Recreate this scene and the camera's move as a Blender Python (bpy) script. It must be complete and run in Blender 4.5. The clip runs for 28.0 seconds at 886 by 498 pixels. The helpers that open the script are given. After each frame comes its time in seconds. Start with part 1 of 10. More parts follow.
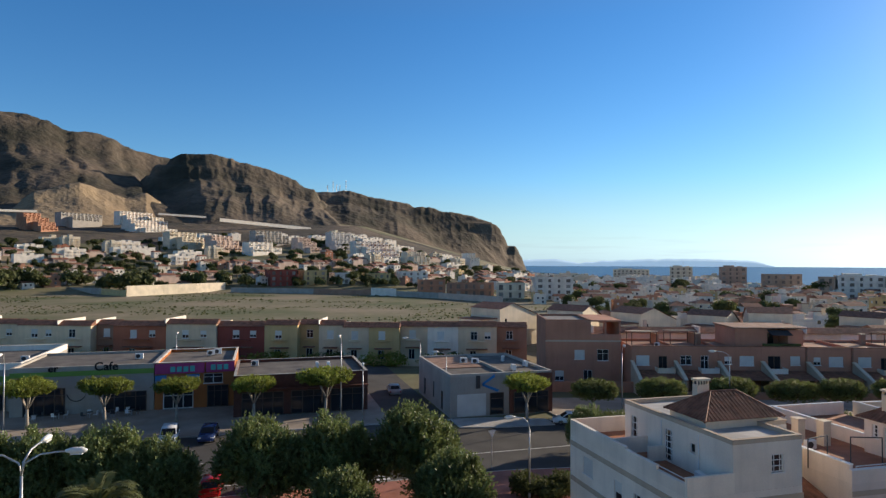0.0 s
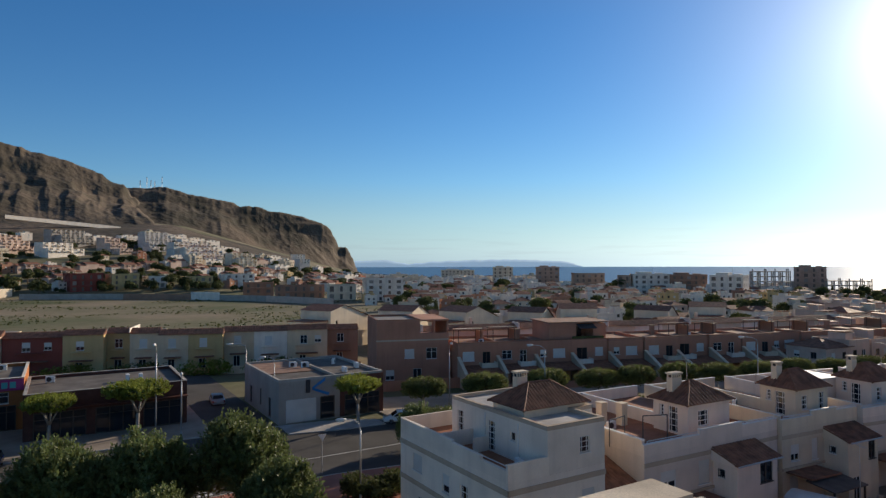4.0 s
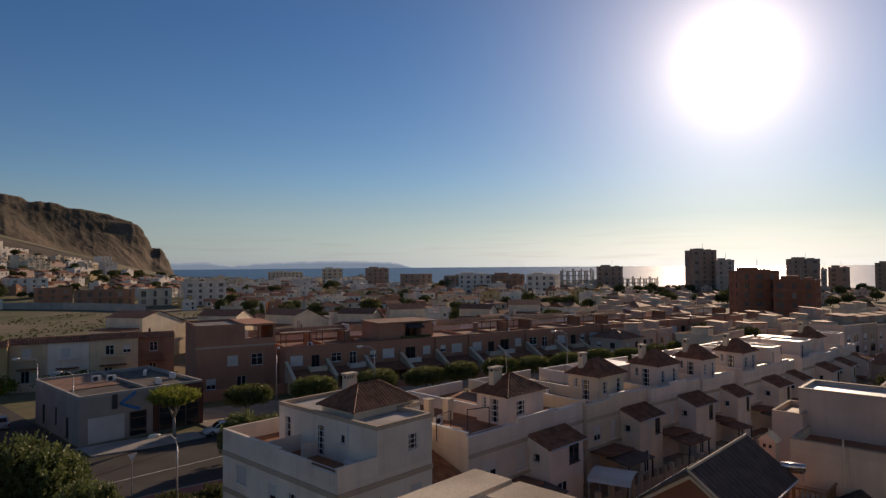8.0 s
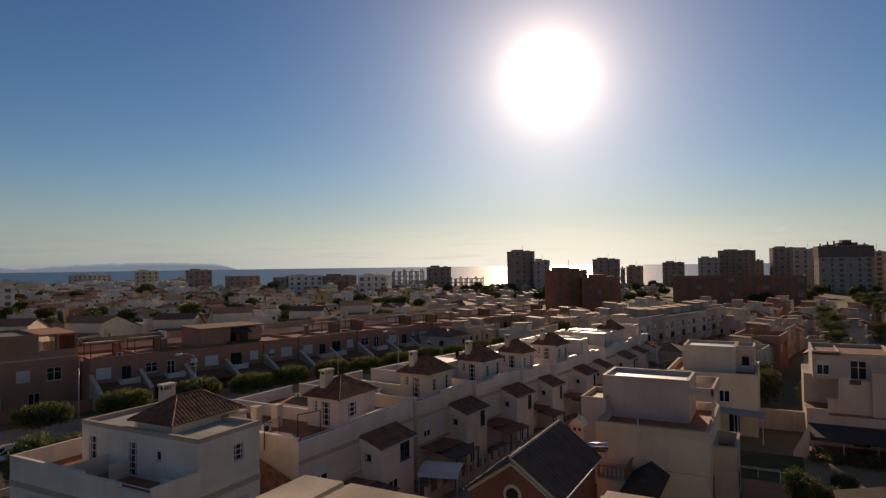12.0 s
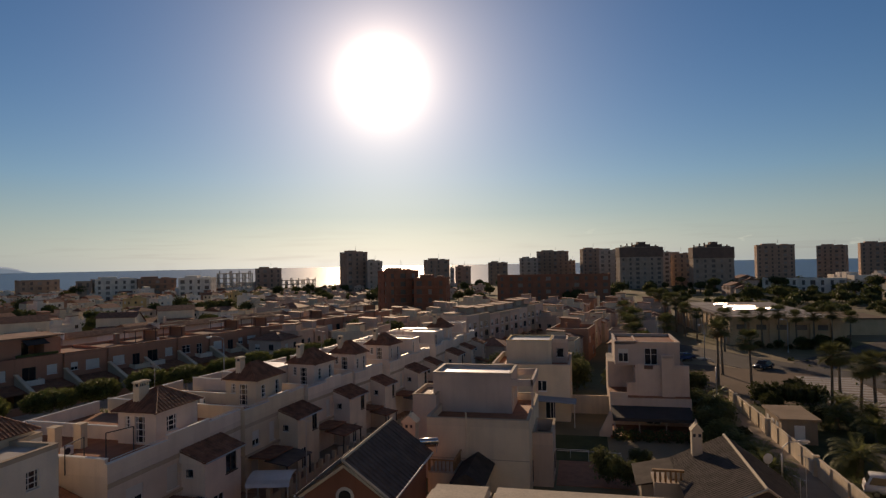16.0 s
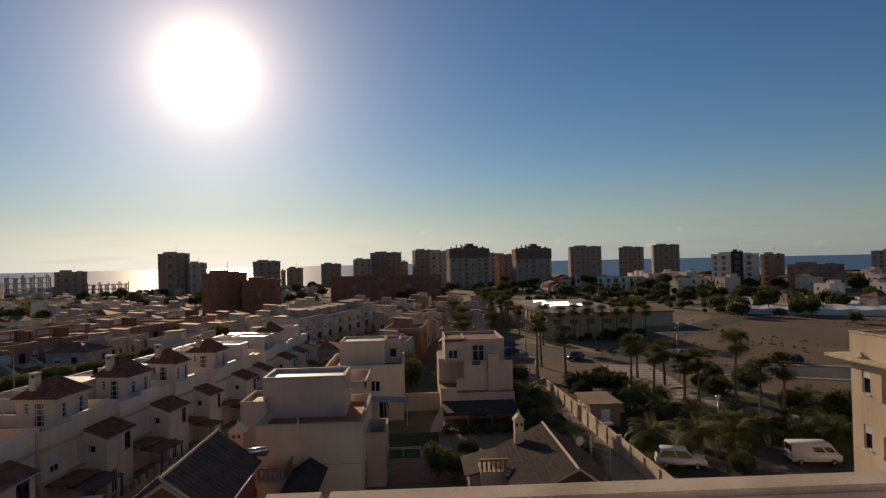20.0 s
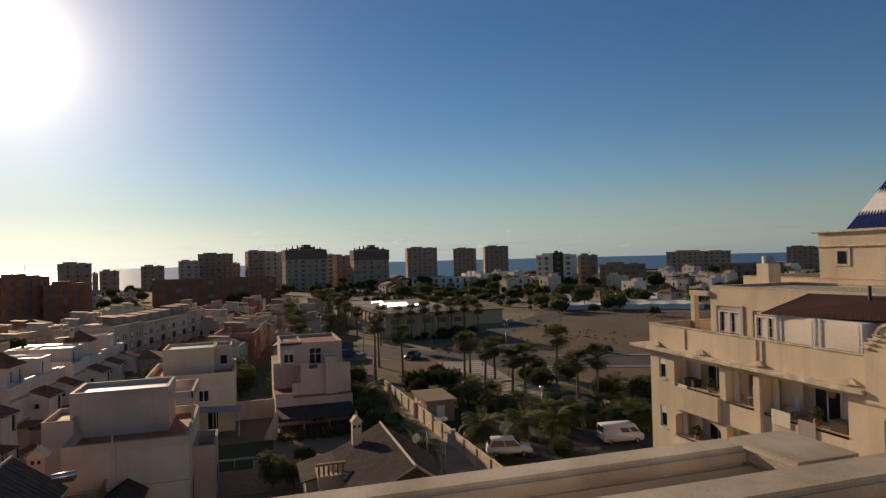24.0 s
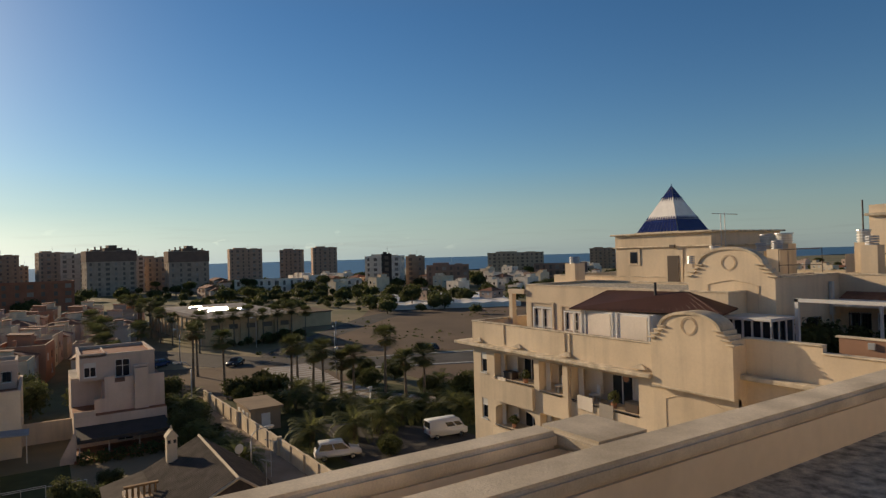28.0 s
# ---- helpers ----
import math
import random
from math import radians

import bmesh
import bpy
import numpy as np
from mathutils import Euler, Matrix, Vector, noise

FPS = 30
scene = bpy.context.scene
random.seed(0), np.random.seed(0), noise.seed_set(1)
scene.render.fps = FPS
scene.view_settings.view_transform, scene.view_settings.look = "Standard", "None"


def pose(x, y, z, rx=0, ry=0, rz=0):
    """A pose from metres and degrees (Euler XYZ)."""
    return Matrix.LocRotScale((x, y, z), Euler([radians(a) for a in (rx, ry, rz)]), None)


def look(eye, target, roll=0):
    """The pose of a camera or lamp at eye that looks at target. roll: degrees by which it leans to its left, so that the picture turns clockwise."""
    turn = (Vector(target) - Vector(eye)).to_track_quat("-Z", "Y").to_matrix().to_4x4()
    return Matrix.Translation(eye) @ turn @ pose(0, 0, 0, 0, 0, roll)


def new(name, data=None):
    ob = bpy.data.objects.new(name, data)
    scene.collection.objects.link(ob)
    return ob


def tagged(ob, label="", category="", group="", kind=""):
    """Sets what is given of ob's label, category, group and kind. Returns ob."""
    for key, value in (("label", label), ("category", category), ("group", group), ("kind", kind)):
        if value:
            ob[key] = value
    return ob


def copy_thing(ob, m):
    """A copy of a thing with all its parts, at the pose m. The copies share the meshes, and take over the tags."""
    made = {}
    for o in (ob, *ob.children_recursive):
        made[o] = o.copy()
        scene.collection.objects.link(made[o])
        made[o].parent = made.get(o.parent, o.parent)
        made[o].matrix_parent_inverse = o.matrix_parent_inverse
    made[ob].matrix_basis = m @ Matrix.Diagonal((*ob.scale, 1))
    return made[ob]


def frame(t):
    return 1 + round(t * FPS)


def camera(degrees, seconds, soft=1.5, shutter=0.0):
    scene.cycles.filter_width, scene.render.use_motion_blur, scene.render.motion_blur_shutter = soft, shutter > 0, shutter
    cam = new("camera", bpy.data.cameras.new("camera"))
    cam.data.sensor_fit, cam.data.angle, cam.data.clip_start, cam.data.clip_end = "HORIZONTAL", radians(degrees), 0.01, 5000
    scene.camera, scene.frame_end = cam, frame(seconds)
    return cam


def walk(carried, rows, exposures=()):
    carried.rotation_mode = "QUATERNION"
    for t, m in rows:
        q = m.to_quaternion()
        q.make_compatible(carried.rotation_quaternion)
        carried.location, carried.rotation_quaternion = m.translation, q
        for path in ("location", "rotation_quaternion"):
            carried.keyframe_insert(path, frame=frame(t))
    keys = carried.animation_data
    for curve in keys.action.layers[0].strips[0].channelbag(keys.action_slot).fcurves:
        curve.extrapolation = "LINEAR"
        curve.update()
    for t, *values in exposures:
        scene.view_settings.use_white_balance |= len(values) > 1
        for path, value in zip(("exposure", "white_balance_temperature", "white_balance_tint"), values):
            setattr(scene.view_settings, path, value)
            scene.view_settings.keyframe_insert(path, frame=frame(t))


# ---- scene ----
cam = camera(70.54, 28.0, 1.35)
EYE = (0.0, 0.0, 19.5)
PATH = [
    (0.0, pose(*EYE, 91.27, -0.22, -16.00)),
    (1.0, pose(*EYE, 91.31, -0.14, -19.76)),
    (2.0, pose(*EYE, 91.35, -0.06, -23.61)),
    (3.0, pose(*EYE, 91.38, 0.02, -27.48)),
    (5.5, pose(*EYE, 91.44, 0.22, -37.16)),
    (6.0, pose(*EYE, 91.45, 0.26, -39.10)),
    (7.0, pose(*EYE, 91.46, 0.34, -43.04)),
    (8.0, pose(*EYE, 91.46, 0.42, -46.82)),
    (9.0, pose(*EYE, 91.45, 0.49, -50.70)),
    (10.0, pose(*EYE, 91.44, 0.56, -54.47)),
    (11.0, pose(*EYE, 91.42, 0.64, -58.26)),
    (12.0, pose(*EYE, 91.40, 0.71, -62.09)),
    (12.5, pose(*EYE, 91.38, 0.75, -63.97)),
    (14.5, pose(*EYE, 91.31, 0.89, -71.49)),
    (15.0, pose(*EYE, 91.29, 0.93, -73.43)),
    (16.0, pose(*EYE, 91.24, 1.01, -77.28)),
    (17.0, pose(*EYE, 91.19, 1.09, -81.05)),
    (18.0, pose(*EYE, 91.15, 1.16, -84.89)),
    (19.0, pose(*EYE, 91.10, 1.21, -88.65)),
    (20.0, pose(*EYE, 91.06, 1.26, -92.41)),
    (21.0, pose(*EYE, 91.01, 1.30, -96.16)),
    (21.5, pose(*EYE, 90.98, 1.32, -97.98)),
    (23.5, pose(*EYE, 90.86, 1.41, -105.26)),
    (24.0, pose(*EYE, 90.82, 1.43, -107.15)),
    (25.0, pose(*EYE, 90.74, 1.47, -110.94)),
    (26.0, pose(*EYE, 90.66, 1.51, -114.88)),
    (27.0, pose(*EYE, 90.59, 1.54, -118.83)),
    (28.0, pose(*EYE, 90.52, 1.57, -122.71)),
]
walk(cam, PATH, exposures=[(0.0, 0.58, 6800, 10), (3.5, 0.25, 6800, 10), (5.5, -0.10, 7250, 18), (8.0, -0.43, 8150, 24), (12.0, -0.60, 8750, 23), (20.0, -0.62, 8850, 22), (24.0, -0.37, 8650, 18), (28.0, -0.14, 8350, 13)])

# ---- world, sun ----
SUN_AZ, SUN_EL = 72.0, 16.4
SUN_DIR = Vector((math.sin(radians(SUN_AZ)) * math.cos(radians(SUN_EL)),
                  math.cos(radians(SUN_AZ)) * math.cos(radians(SUN_EL)), math.sin(radians(SUN_EL))))


def build_world():
    w = bpy.data.worlds.new("world")
    scene.world = w
    w.use_nodes = True
    nt = w.node_tree
    nt.nodes.clear()
    N = nt.nodes.new
    L = nt.links.new
    tc = N("ShaderNodeTexCoord")
    sep = N("ShaderNodeSeparateXYZ")
    L(tc.outputs["Generated"], sep.inputs[0])
    mx = N("ShaderNodeMath"); mx.operation = "MAXIMUM"; mx.inputs[1].default_value = 0.004
    L(sep.outputs[2], mx.inputs[0])
    cmb = N("ShaderNodeCombineXYZ")
    L(sep.outputs[0], cmb.inputs[0]); L(sep.outputs[1], cmb.inputs[1]); L(mx.outputs[0], cmb.inputs[2])
    nrm = N("ShaderNodeVectorMath"); nrm.operation = "NORMALIZE"
    L(cmb.outputs[0], nrm.inputs[0])
    sky = N("ShaderNodeTexSky")
    sky.sky_type = "NISHITA"
    sky.sun_disc = False
    sky.sun_elevation = radians(SUN_EL)
    sky.sun_rotation = radians(SUN_AZ)
    sky.air_density, sky.dust_density, sky.ozone_density = 1.0, 0.1, 3.0
    L(nrm.outputs[0], sky.inputs[0])
    # the glare round the low sun, in thin haze
    dot = N("ShaderNodeVectorMath"); dot.operation = "DOT_PRODUCT"
    dot.inputs[1].default_value = SUN_DIR
    L(nrm.outputs[0], dot.inputs[0])
    clampd = N("ShaderNodeMath"); clampd.operation = "MAXIMUM"; clampd.inputs[1].default_value = 0.0
    L(dot.outputs["Value"], clampd.inputs[0])
    total = None
    for power, gain in ((2500.0, 260.0), (600.0, 13.0), (220.0, 5.5), (80.0, 4.0), (26.0, 2.35)):
        p = N("ShaderNodeMath"); p.operation = "POWER"; p.inputs[1].default_value = power
        L(clampd.outputs[0], p.inputs[0])
        m = N("ShaderNodeMath"); m.operation = "MULTIPLY"; m.inputs[1].default_value = gain
        L(p.outputs[0], m.inputs[0])
        if total is None:
            total = m
        else:
            a = N("ShaderNodeMath"); a.operation = "ADD"
            L(total.outputs[0], a.inputs[0]); L(m.outputs[0], a.inputs[1])
            total = a
    glow = N("ShaderNodeVectorMath"); glow.operation = "SCALE"
    glow.inputs[0].default_value = (1.0, 0.95, 0.88)
    L(total.outputs[0], glow.inputs["Scale"])
    add = N("ShaderNodeVectorMath"); add.operation = "ADD"
    hs = N("ShaderNodeHueSaturation"); hs.inputs["Saturation"].default_value = 1.25
    L(sky.outputs[0], hs.inputs["Color"])
    clear = N("ShaderNodeVectorMath"); clear.operation = "MULTIPLY"; clear.inputs[1].default_value = (0.715, 0.89, 1.075)
    L(hs.outputs[0], clear.inputs[0])
    # pale blue sea haze towards the horizon
    bw = N("ShaderNodeRGBToBW")
    L(clear.outputs[0], bw.inputs[0])
    grey = N("ShaderNodeVectorMath"); grey.operation = "SCALE"; grey.inputs[0].default_value = (0.60, 0.89, 1.12)
    L(bw.outputs[0], grey.inputs["Scale"])
    hz = N("ShaderNodeMapRange"); hz.inputs[1].default_value = 0.0; hz.inputs[2].default_value = 0.13
    hz.inputs[3].default_value = 0.88; hz.inputs[4].default_value = 0.0
    L(sep.outputs[2], hz.inputs[0])
    pale = N("ShaderNodeMix"); pale.data_type = "RGBA"
    L(hz.outputs[0], pale.inputs["Factor"]); L(clear.outputs[0], pale.inputs[6]); L(grey.outputs[0], pale.inputs[7])
    # yellow light in the haze below the sun
    pw = N("ShaderNodeMath"); pw.operation = "POWER"; pw.inputs[1].default_value = 12.0
    L(clampd.outputs[0], pw.inputs[0])
    low = N("ShaderNodeMath"); low.operation = "MULTIPLY"
    hz2 = N("ShaderNodeMapRange"); hz2.inputs[1].default_value = 0.0; hz2.inputs[2].default_value = 0.075
    hz2.inputs[3].default_value = 1.0; hz2.inputs[4].default_value = 0.0
    L(sep.outputs[2], hz2.inputs[0])
    L(pw.outputs[0], low.inputs[0]); L(hz2.outputs[0], low.inputs[1])
    amber = N("ShaderNodeVectorMath"); amber.operation = "SCALE"; amber.inputs[0].default_value = (4.6, 3.5, 1.9)
    L(low.outputs[0], amber.inputs["Scale"])
    warm = N("ShaderNodeVectorMath"); warm.operation = "ADD"
    L(pale.outputs[2], warm.inputs[0]); L(amber.outputs[0], warm.inputs[1])
    L(warm.outputs[0], add.inputs[0]); L(glow.outputs[0], add.inputs[1])
    # sky above the view greyed on purpose, so that shade below is less blue
    zenith_grey = N("ShaderNodeMapRange"); zenith_grey.inputs[1].default_value = 0.36; zenith_grey.inputs[2].default_value = 0.85
    zenith_grey.inputs[3].default_value = 0.0; zenith_grey.inputs[4].default_value = 0.62
    L(sep.outputs[2], zenith_grey.inputs[0])
    high = N("ShaderNodeMix"); high.data_type = "RGBA"
    vg = N("ShaderNodeVectorMath"); vg.operation = "SCALE"; vg.inputs[0].default_value = (1.12, 1.08, 1.02)
    L(bw.outputs[0], vg.inputs["Scale"])
    L(zenith_grey.outputs[0], high.inputs["Factor"]); L(add.outputs[0], high.inputs[6]); L(vg.outputs[0], high.inputs[7])
    haze = high
    # thin cloud streaks low over the horizon
    sc = N("ShaderNodeVectorMath"); sc.operation = "MULTIPLY"; sc.inputs[1].default_value = (5.0, 5.0, 90.0)
    L(nrm.outputs[0], sc.inputs[0])
    nz = N("ShaderNodeTexNoise"); nz.inputs["Scale"].default_value = 1.6; nz.inputs["Detail"].default_value = 5.0
    L(sc.outputs[0], nz.inputs["Vector"])
    r1 = N("ShaderNodeMapRange"); r1.inputs[1].default_value = 0.52; r1.inputs[2].default_value = 0.72
    L(nz.outputs[0], r1.inputs[0])
    r2 = N("ShaderNodeMapRange"); r2.inputs[1].default_value = 0.012; r2.inputs[2].default_value = 0.07
    r2.inputs[3].default_value = 0.85; r2.inputs[4].default_value = 0.0
    L(sep.outputs[2], r2.inputs[0])
    mul = N("ShaderNodeMath"); mul.operation = "MULTIPLY"
    L(r1.outputs[0], mul.inputs[0]); L(r2.outputs[0], mul.inputs[1])
    mixc = N("ShaderNodeMix"); mixc.data_type = "RGBA"
    cl = N("ShaderNodeVectorMath"); cl.operation = "MULTIPLY"; cl.inputs[1].default_value = (0.90, 0.87, 0.88)
    L(haze.outputs[2], cl.inputs[0])
    L(mul.outputs[0], mixc.inputs["Factor"]); L(haze.outputs[2], mixc.inputs[6]); L(cl.outputs[0], mixc.inputs[7])
    # small bright cloud puffs above the streaks
    sp = N("ShaderNodeVectorMath"); sp.operation = "MULTIPLY"; sp.inputs[1].default_value = (22.0, 22.0, 55.0)
    L(nrm.outputs[0], sp.inputs[0])
    np2 = N("ShaderNodeTexNoise"); np2.inputs["Scale"].default_value = 1.0; np2.inputs["Detail"].default_value = 4.0
    L(sp.outputs[0], np2.inputs["Vector"])
    q1 = N("ShaderNodeMapRange"); q1.inputs[1].default_value = 0.63; q1.inputs[2].default_value = 0.69
    L(np2.outputs[0], q1.inputs[0])
    q2 = N("ShaderNodeMapRange"); q2.inputs[1].default_value = 0.03; q2.inputs[2].default_value = 0.055
    q2.inputs[3].default_value = 0.5; q2.inputs[4].default_value = 0.0
    L(sep.outputs[2], q2.inputs[0])
    qd = N("ShaderNodeVectorMath"); qd.operation = "DOT_PRODUCT"
    qd.inputs[1].default_value = (math.sin(radians(106)), math.cos(radians(106)), 0.03)
    L(nrm.outputs[0], qd.inputs[0])
    q3 = N("ShaderNodeMapRange"); q3.inputs[1].default_value = 0.93; q3.inputs[2].default_value = 0.975
    L(qd.outputs["Value"], q3.inputs[0])
    q4 = N("ShaderNodeMath"); q4.operation = "MULTIPLY"
    L(q1.outputs[0], q4.inputs[0]); L(q3.outputs[0], q4.inputs[1])
    qm = N("ShaderNodeMath"); qm.operation = "MULTIPLY"
    L(q4.outputs[0], qm.inputs[0]); L(q2.outputs[0], qm.inputs[1])
    white = N("ShaderNodeVectorMath"); white.operation = "MULTIPLY"; white.inputs[1].default_value = (1.5, 1.4, 1.3)
    L(mixc.outputs[2], white.inputs[0])
    puff = N("ShaderNodeMix"); puff.data_type = "RGBA"
    L(qm.outputs[0], puff.inputs["Factor"]); L(mixc.outputs[2], puff.inputs[6]); L(white.outputs[0], puff.inputs[7])
    bg = N("ShaderNodeBackground")
    bg.inputs["Strength"].default_value = 0.10
    L(puff.outputs[2], bg.inputs["Color"])
    out = N("ShaderNodeOutputWorld")
    L(bg.outputs[0], out.inputs["Surface"])


build_world()
sun_data = bpy.data.lights.new("sun", "SUN")
sun_data.energy = 4.2
sun_data.angle = radians(0.6)
sun_data.color = (1.0, 0.86, 0.68)
sun = new("sun", sun_data)
sun.matrix_world = look((0, 0, 60), Vector((0, 0, 60)) - SUN_DIR)

# ---- materials ----
MATS = {}


def mat(name, col, rough=0.85, metal=0.0, var=0.14, scale=0.7, fine=14.0, bump=0.15, streak=0.0, spec=0.3, alt=None, rnd=0.10, bdist=0.03):
    """A procedural surface: two scales of variation, optional streaks, fine relief, a little change from object to object."""
    if name in MATS:
        return MATS[name]
    m = bpy.data.materials.new(name)
    m.use_nodes = True
    nt = m.node_tree
    N, L = nt.nodes.new, nt.links.new
    b = nt.nodes["Principled BSDF"]
    b.inputs["Roughness"].default_value = rough
    b.inputs["Metallic"].default_value = metal
    b.inputs["Specular IOR Level"].default_value = spec
    tc = N("ShaderNodeTexCoord")
    n1 = N("ShaderNodeTexNoise"); n1.inputs["Scale"].default_value = scale; n1.inputs["Detail"].default_value = 4.0
    n2 = N("ShaderNodeTexNoise"); n2.inputs["Scale"].default_value = fine; n2.inputs["Detail"].default_value = 3.0
    L(tc.outputs["Object"], n1.inputs["Vector"]); L(tc.outputs["Object"], n2.inputs["Vector"])
    lo = tuple(c * (1 - var) for c in col) if alt is None else alt
    hi = tuple(min(0.95, c * (1 + var * 0.6)) for c in col)
    ramp = N("ShaderNodeMapRange"); ramp.inputs[1].default_value = 0.32; ramp.inputs[2].default_value = 0.66
    L(n1.outputs[0], ramp.inputs[0])
    mix = N("ShaderNodeMix"); mix.data_type = "RGBA"
    mix.inputs[6].default_value = (*lo, 1); mix.inputs[7].default_value = (*hi, 1)
    L(ramp.outputs[0], mix.inputs["Factor"])
    val = N("ShaderNodeMapRange"); val.inputs[3].default_value = 1 - var * 0.6; val.inputs[4].default_value = 1 + var * 0.6
    L(n2.outputs[0], val.inputs[0])
    info = N("ShaderNodeObjectInfo")
    rr = N("ShaderNodeMapRange"); rr.inputs[3].default_value = 1 - rnd; rr.inputs[4].default_value = 1 + rnd * 0.6
    L(info.outputs["Random"], rr.inputs[0])
    mu = N("ShaderNodeMath"); mu.operation = "MULTIPLY"
    L(val.outputs[0], mu.inputs[0]); L(rr.outputs[0], mu.inputs[1])
    last = mu
    if streak > 0:
        mp = N("ShaderNodeMapping"); mp.inputs["Scale"].default_value = (2.2, 2.2, 0.18)
        L(tc.outputs["Object"], mp.inputs["Vector"])
        n3 = N("ShaderNodeTexNoise"); n3.inputs["Scale"].default_value = 0.8; n3.inputs["Detail"].default_value = 5.0
        L(mp.outputs[0], n3.inputs["Vector"])
        st = N("ShaderNodeMapRange"); st.inputs[1].default_value = 0.5; st.inputs[2].default_value = 0.75
        st.inputs[3].default_value = 1.0; st.inputs[4].default_value = 1 - streak
        L(n3.outputs[0], st.inputs[0])
        m2 = N("ShaderNodeMath"); m2.operation = "MULTIPLY"
        L(last.outputs[0], m2.inputs[0]); L(st.outputs[0], m2.inputs[1])
        last = m2
    sc = N("ShaderNodeVectorMath"); sc.operation = "SCALE"
    L(mix.outputs[2], sc.inputs[0]); L(last.outputs[0], sc.inputs["Scale"])
    L(sc.outputs[0], b.inputs["Base Color"])
    if bump > 0:
        bp = N("ShaderNodeBump"); bp.inputs["Strength"].default_value = bump; bp.inputs["Distance"].default_value = bdist
        L(n2.outputs[0], bp.inputs["Height"]); L(bp.outputs[0], b.inputs["Normal"])
    MATS[name] = m
    return m


def stucco(name, col, streak=0.22):
    return mat("stucco_" + name, col, 0.9, var=0.13, scale=0.35, fine=9, bump=0.10, streak=streak * 0.45)


WHITE = stucco("white", (0.82, 0.735, 0.63))
CREAM = stucco("cream", (0.72, 0.61, 0.46))
SAND = stucco("sand", (0.75, 0.615, 0.455), 0.36)
OCHRE = stucco("ochre", (0.70, 0.48, 0.20))
PINK = stucco("pink", (0.62, 0.46, 0.37))
TERRA = stucco("terracotta", (0.48, 0.24, 0.15))
DKRED = stucco("dark_red", (0.30, 0.08, 0.06))
BROWN = stucco("brown", (0.38, 0.22, 0.15))
GREY = stucco("grey", (0.40, 0.36, 0.315))
BEIGEBAND = stucco("beige_band", (0.50, 0.40, 0.30))
BRICK = stucco("brick", (0.36, 0.15, 0.09))
ORANGE = stucco("orange", (0.55, 0.22, 0.08))
TILE = mat("roof_tile", (0.26, 0.12, 0.075), 0.75, var=0.35, scale=1.5, fine=7, bump=0.3)
TILE_DARK = mat("roof_tile_dark", (0.085, 0.070, 0.062), 0.9, spec=0.12, var=0.25, scale=1.2, fine=8, bump=0.3)
TILE_FLOOR = mat("terrace_tile", (0.36, 0.15, 0.08), 0.7, var=0.2, scale=1.2, fine=9)
# white plaster greyed, with the shade of the balcony recesses in its colour
WHITE_SHADED = stucco("shade_white", (0.70, 0.68, 0.66))
TERRACE_WALL = stucco("warm_white", (0.76, 0.645, 0.55))
VILLA = stucco("rose_white", (0.62, 0.50, 0.42))
PALEROOF = mat("pale_stained_roof", (0.56, 0.53, 0.49), 0.6, var=0.2, scale=0.55, fine=5, bump=0.05, alt=(0.36, 0.335, 0.30))
FLATROOF = mat("flat_roof", (0.33, 0.29, 0.25), 0.7, var=0.25, scale=0.4, fine=6, alt=(0.19, 0.165, 0.14))
ALUROOF = mat("foil_roof", (0.62, 0.62, 0.62), 0.42, metal=0.35, var=0.12, scale=0.6, fine=5, bump=0.05)
SHEETDARK = mat("brown_ribbed_sheet", (0.135, 0.10, 0.085), 0.7, var=0.25, scale=1.2, fine=8, bump=0.3)
SHOPROOF = mat("dark_roof_felt", (0.165, 0.145, 0.125), 0.85, var=0.3, scale=0.5, fine=6, alt=(0.10, 0.088, 0.076))
ROOFTERRA = mat("faded_roof_tile_floor", (0.34, 0.205, 0.14), 0.8, var=0.25, scale=0.8, fine=8, alt=(0.24, 0.14, 0.095))
SHEET = mat("smooth_metal_sheet", (0.80, 0.80, 0.80), 0.22, metal=0.85, var=0.06, bump=0.02)
CONCRETE = mat("concrete", (0.42, 0.39, 0.35), 0.9, var=0.25, scale=1.1, fine=30, bump=0.5, streak=0.15)
COPING = mat("weathered_coping", (0.64, 0.55, 0.43), 0.95, var=0.34, scale=1.9, fine=75, bump=0.30, alt=(0.43, 0.36, 0.27), bdist=0.012)
GRAVEL = mat("gravel", (0.52, 0.47, 0.39), 0.95, var=0.6, scale=9, fine=60, bump=1.0)
ASPHALT = mat("asphalt", (0.082, 0.076, 0.070), 0.9, var=0.25, scale=0.25, fine=40, bump=0.2)
PAVE = mat("paving", (0.33, 0.275, 0.225), 0.85, var=0.18, scale=0.4, fine=8)
PAVE_RED = mat("red_paving", (0.36, 0.15, 0.11), 0.85, var=0.2, scale=0.5, fine=8)
KERB = mat("kerb_stone", (0.46, 0.44, 0.41), 0.85)
LINE = mat("road_paint", (0.62, 0.62, 0.60), 0.7, var=0.25, scale=2.0)
SOIL = mat("dry_field", (0.20, 0.16, 0.105), 0.95, var=0.45, scale=0.022, fine=0.3, bump=0.7, alt=(0.10, 0.115, 0.045), bdist=0.25)
DIRT = mat("bare_soil", (0.152, 0.103, 0.068), 0.95, var=0.3, scale=0.06, fine=1.2, bump=0.4, alt=(0.125, 0.088, 0.060))
LAWN = mat("lawn", (0.055, 0.068, 0.025), 0.95, var=0.3, scale=0.5, fine=12, bump=0.5)
ROCK = mat("mountain_rock", (0.108, 0.081, 0.058), 0.95, var=0.70, scale=0.011, fine=0.075, bump=0.7, alt=(0.040, 0.038, 0.026), bdist=5.0)
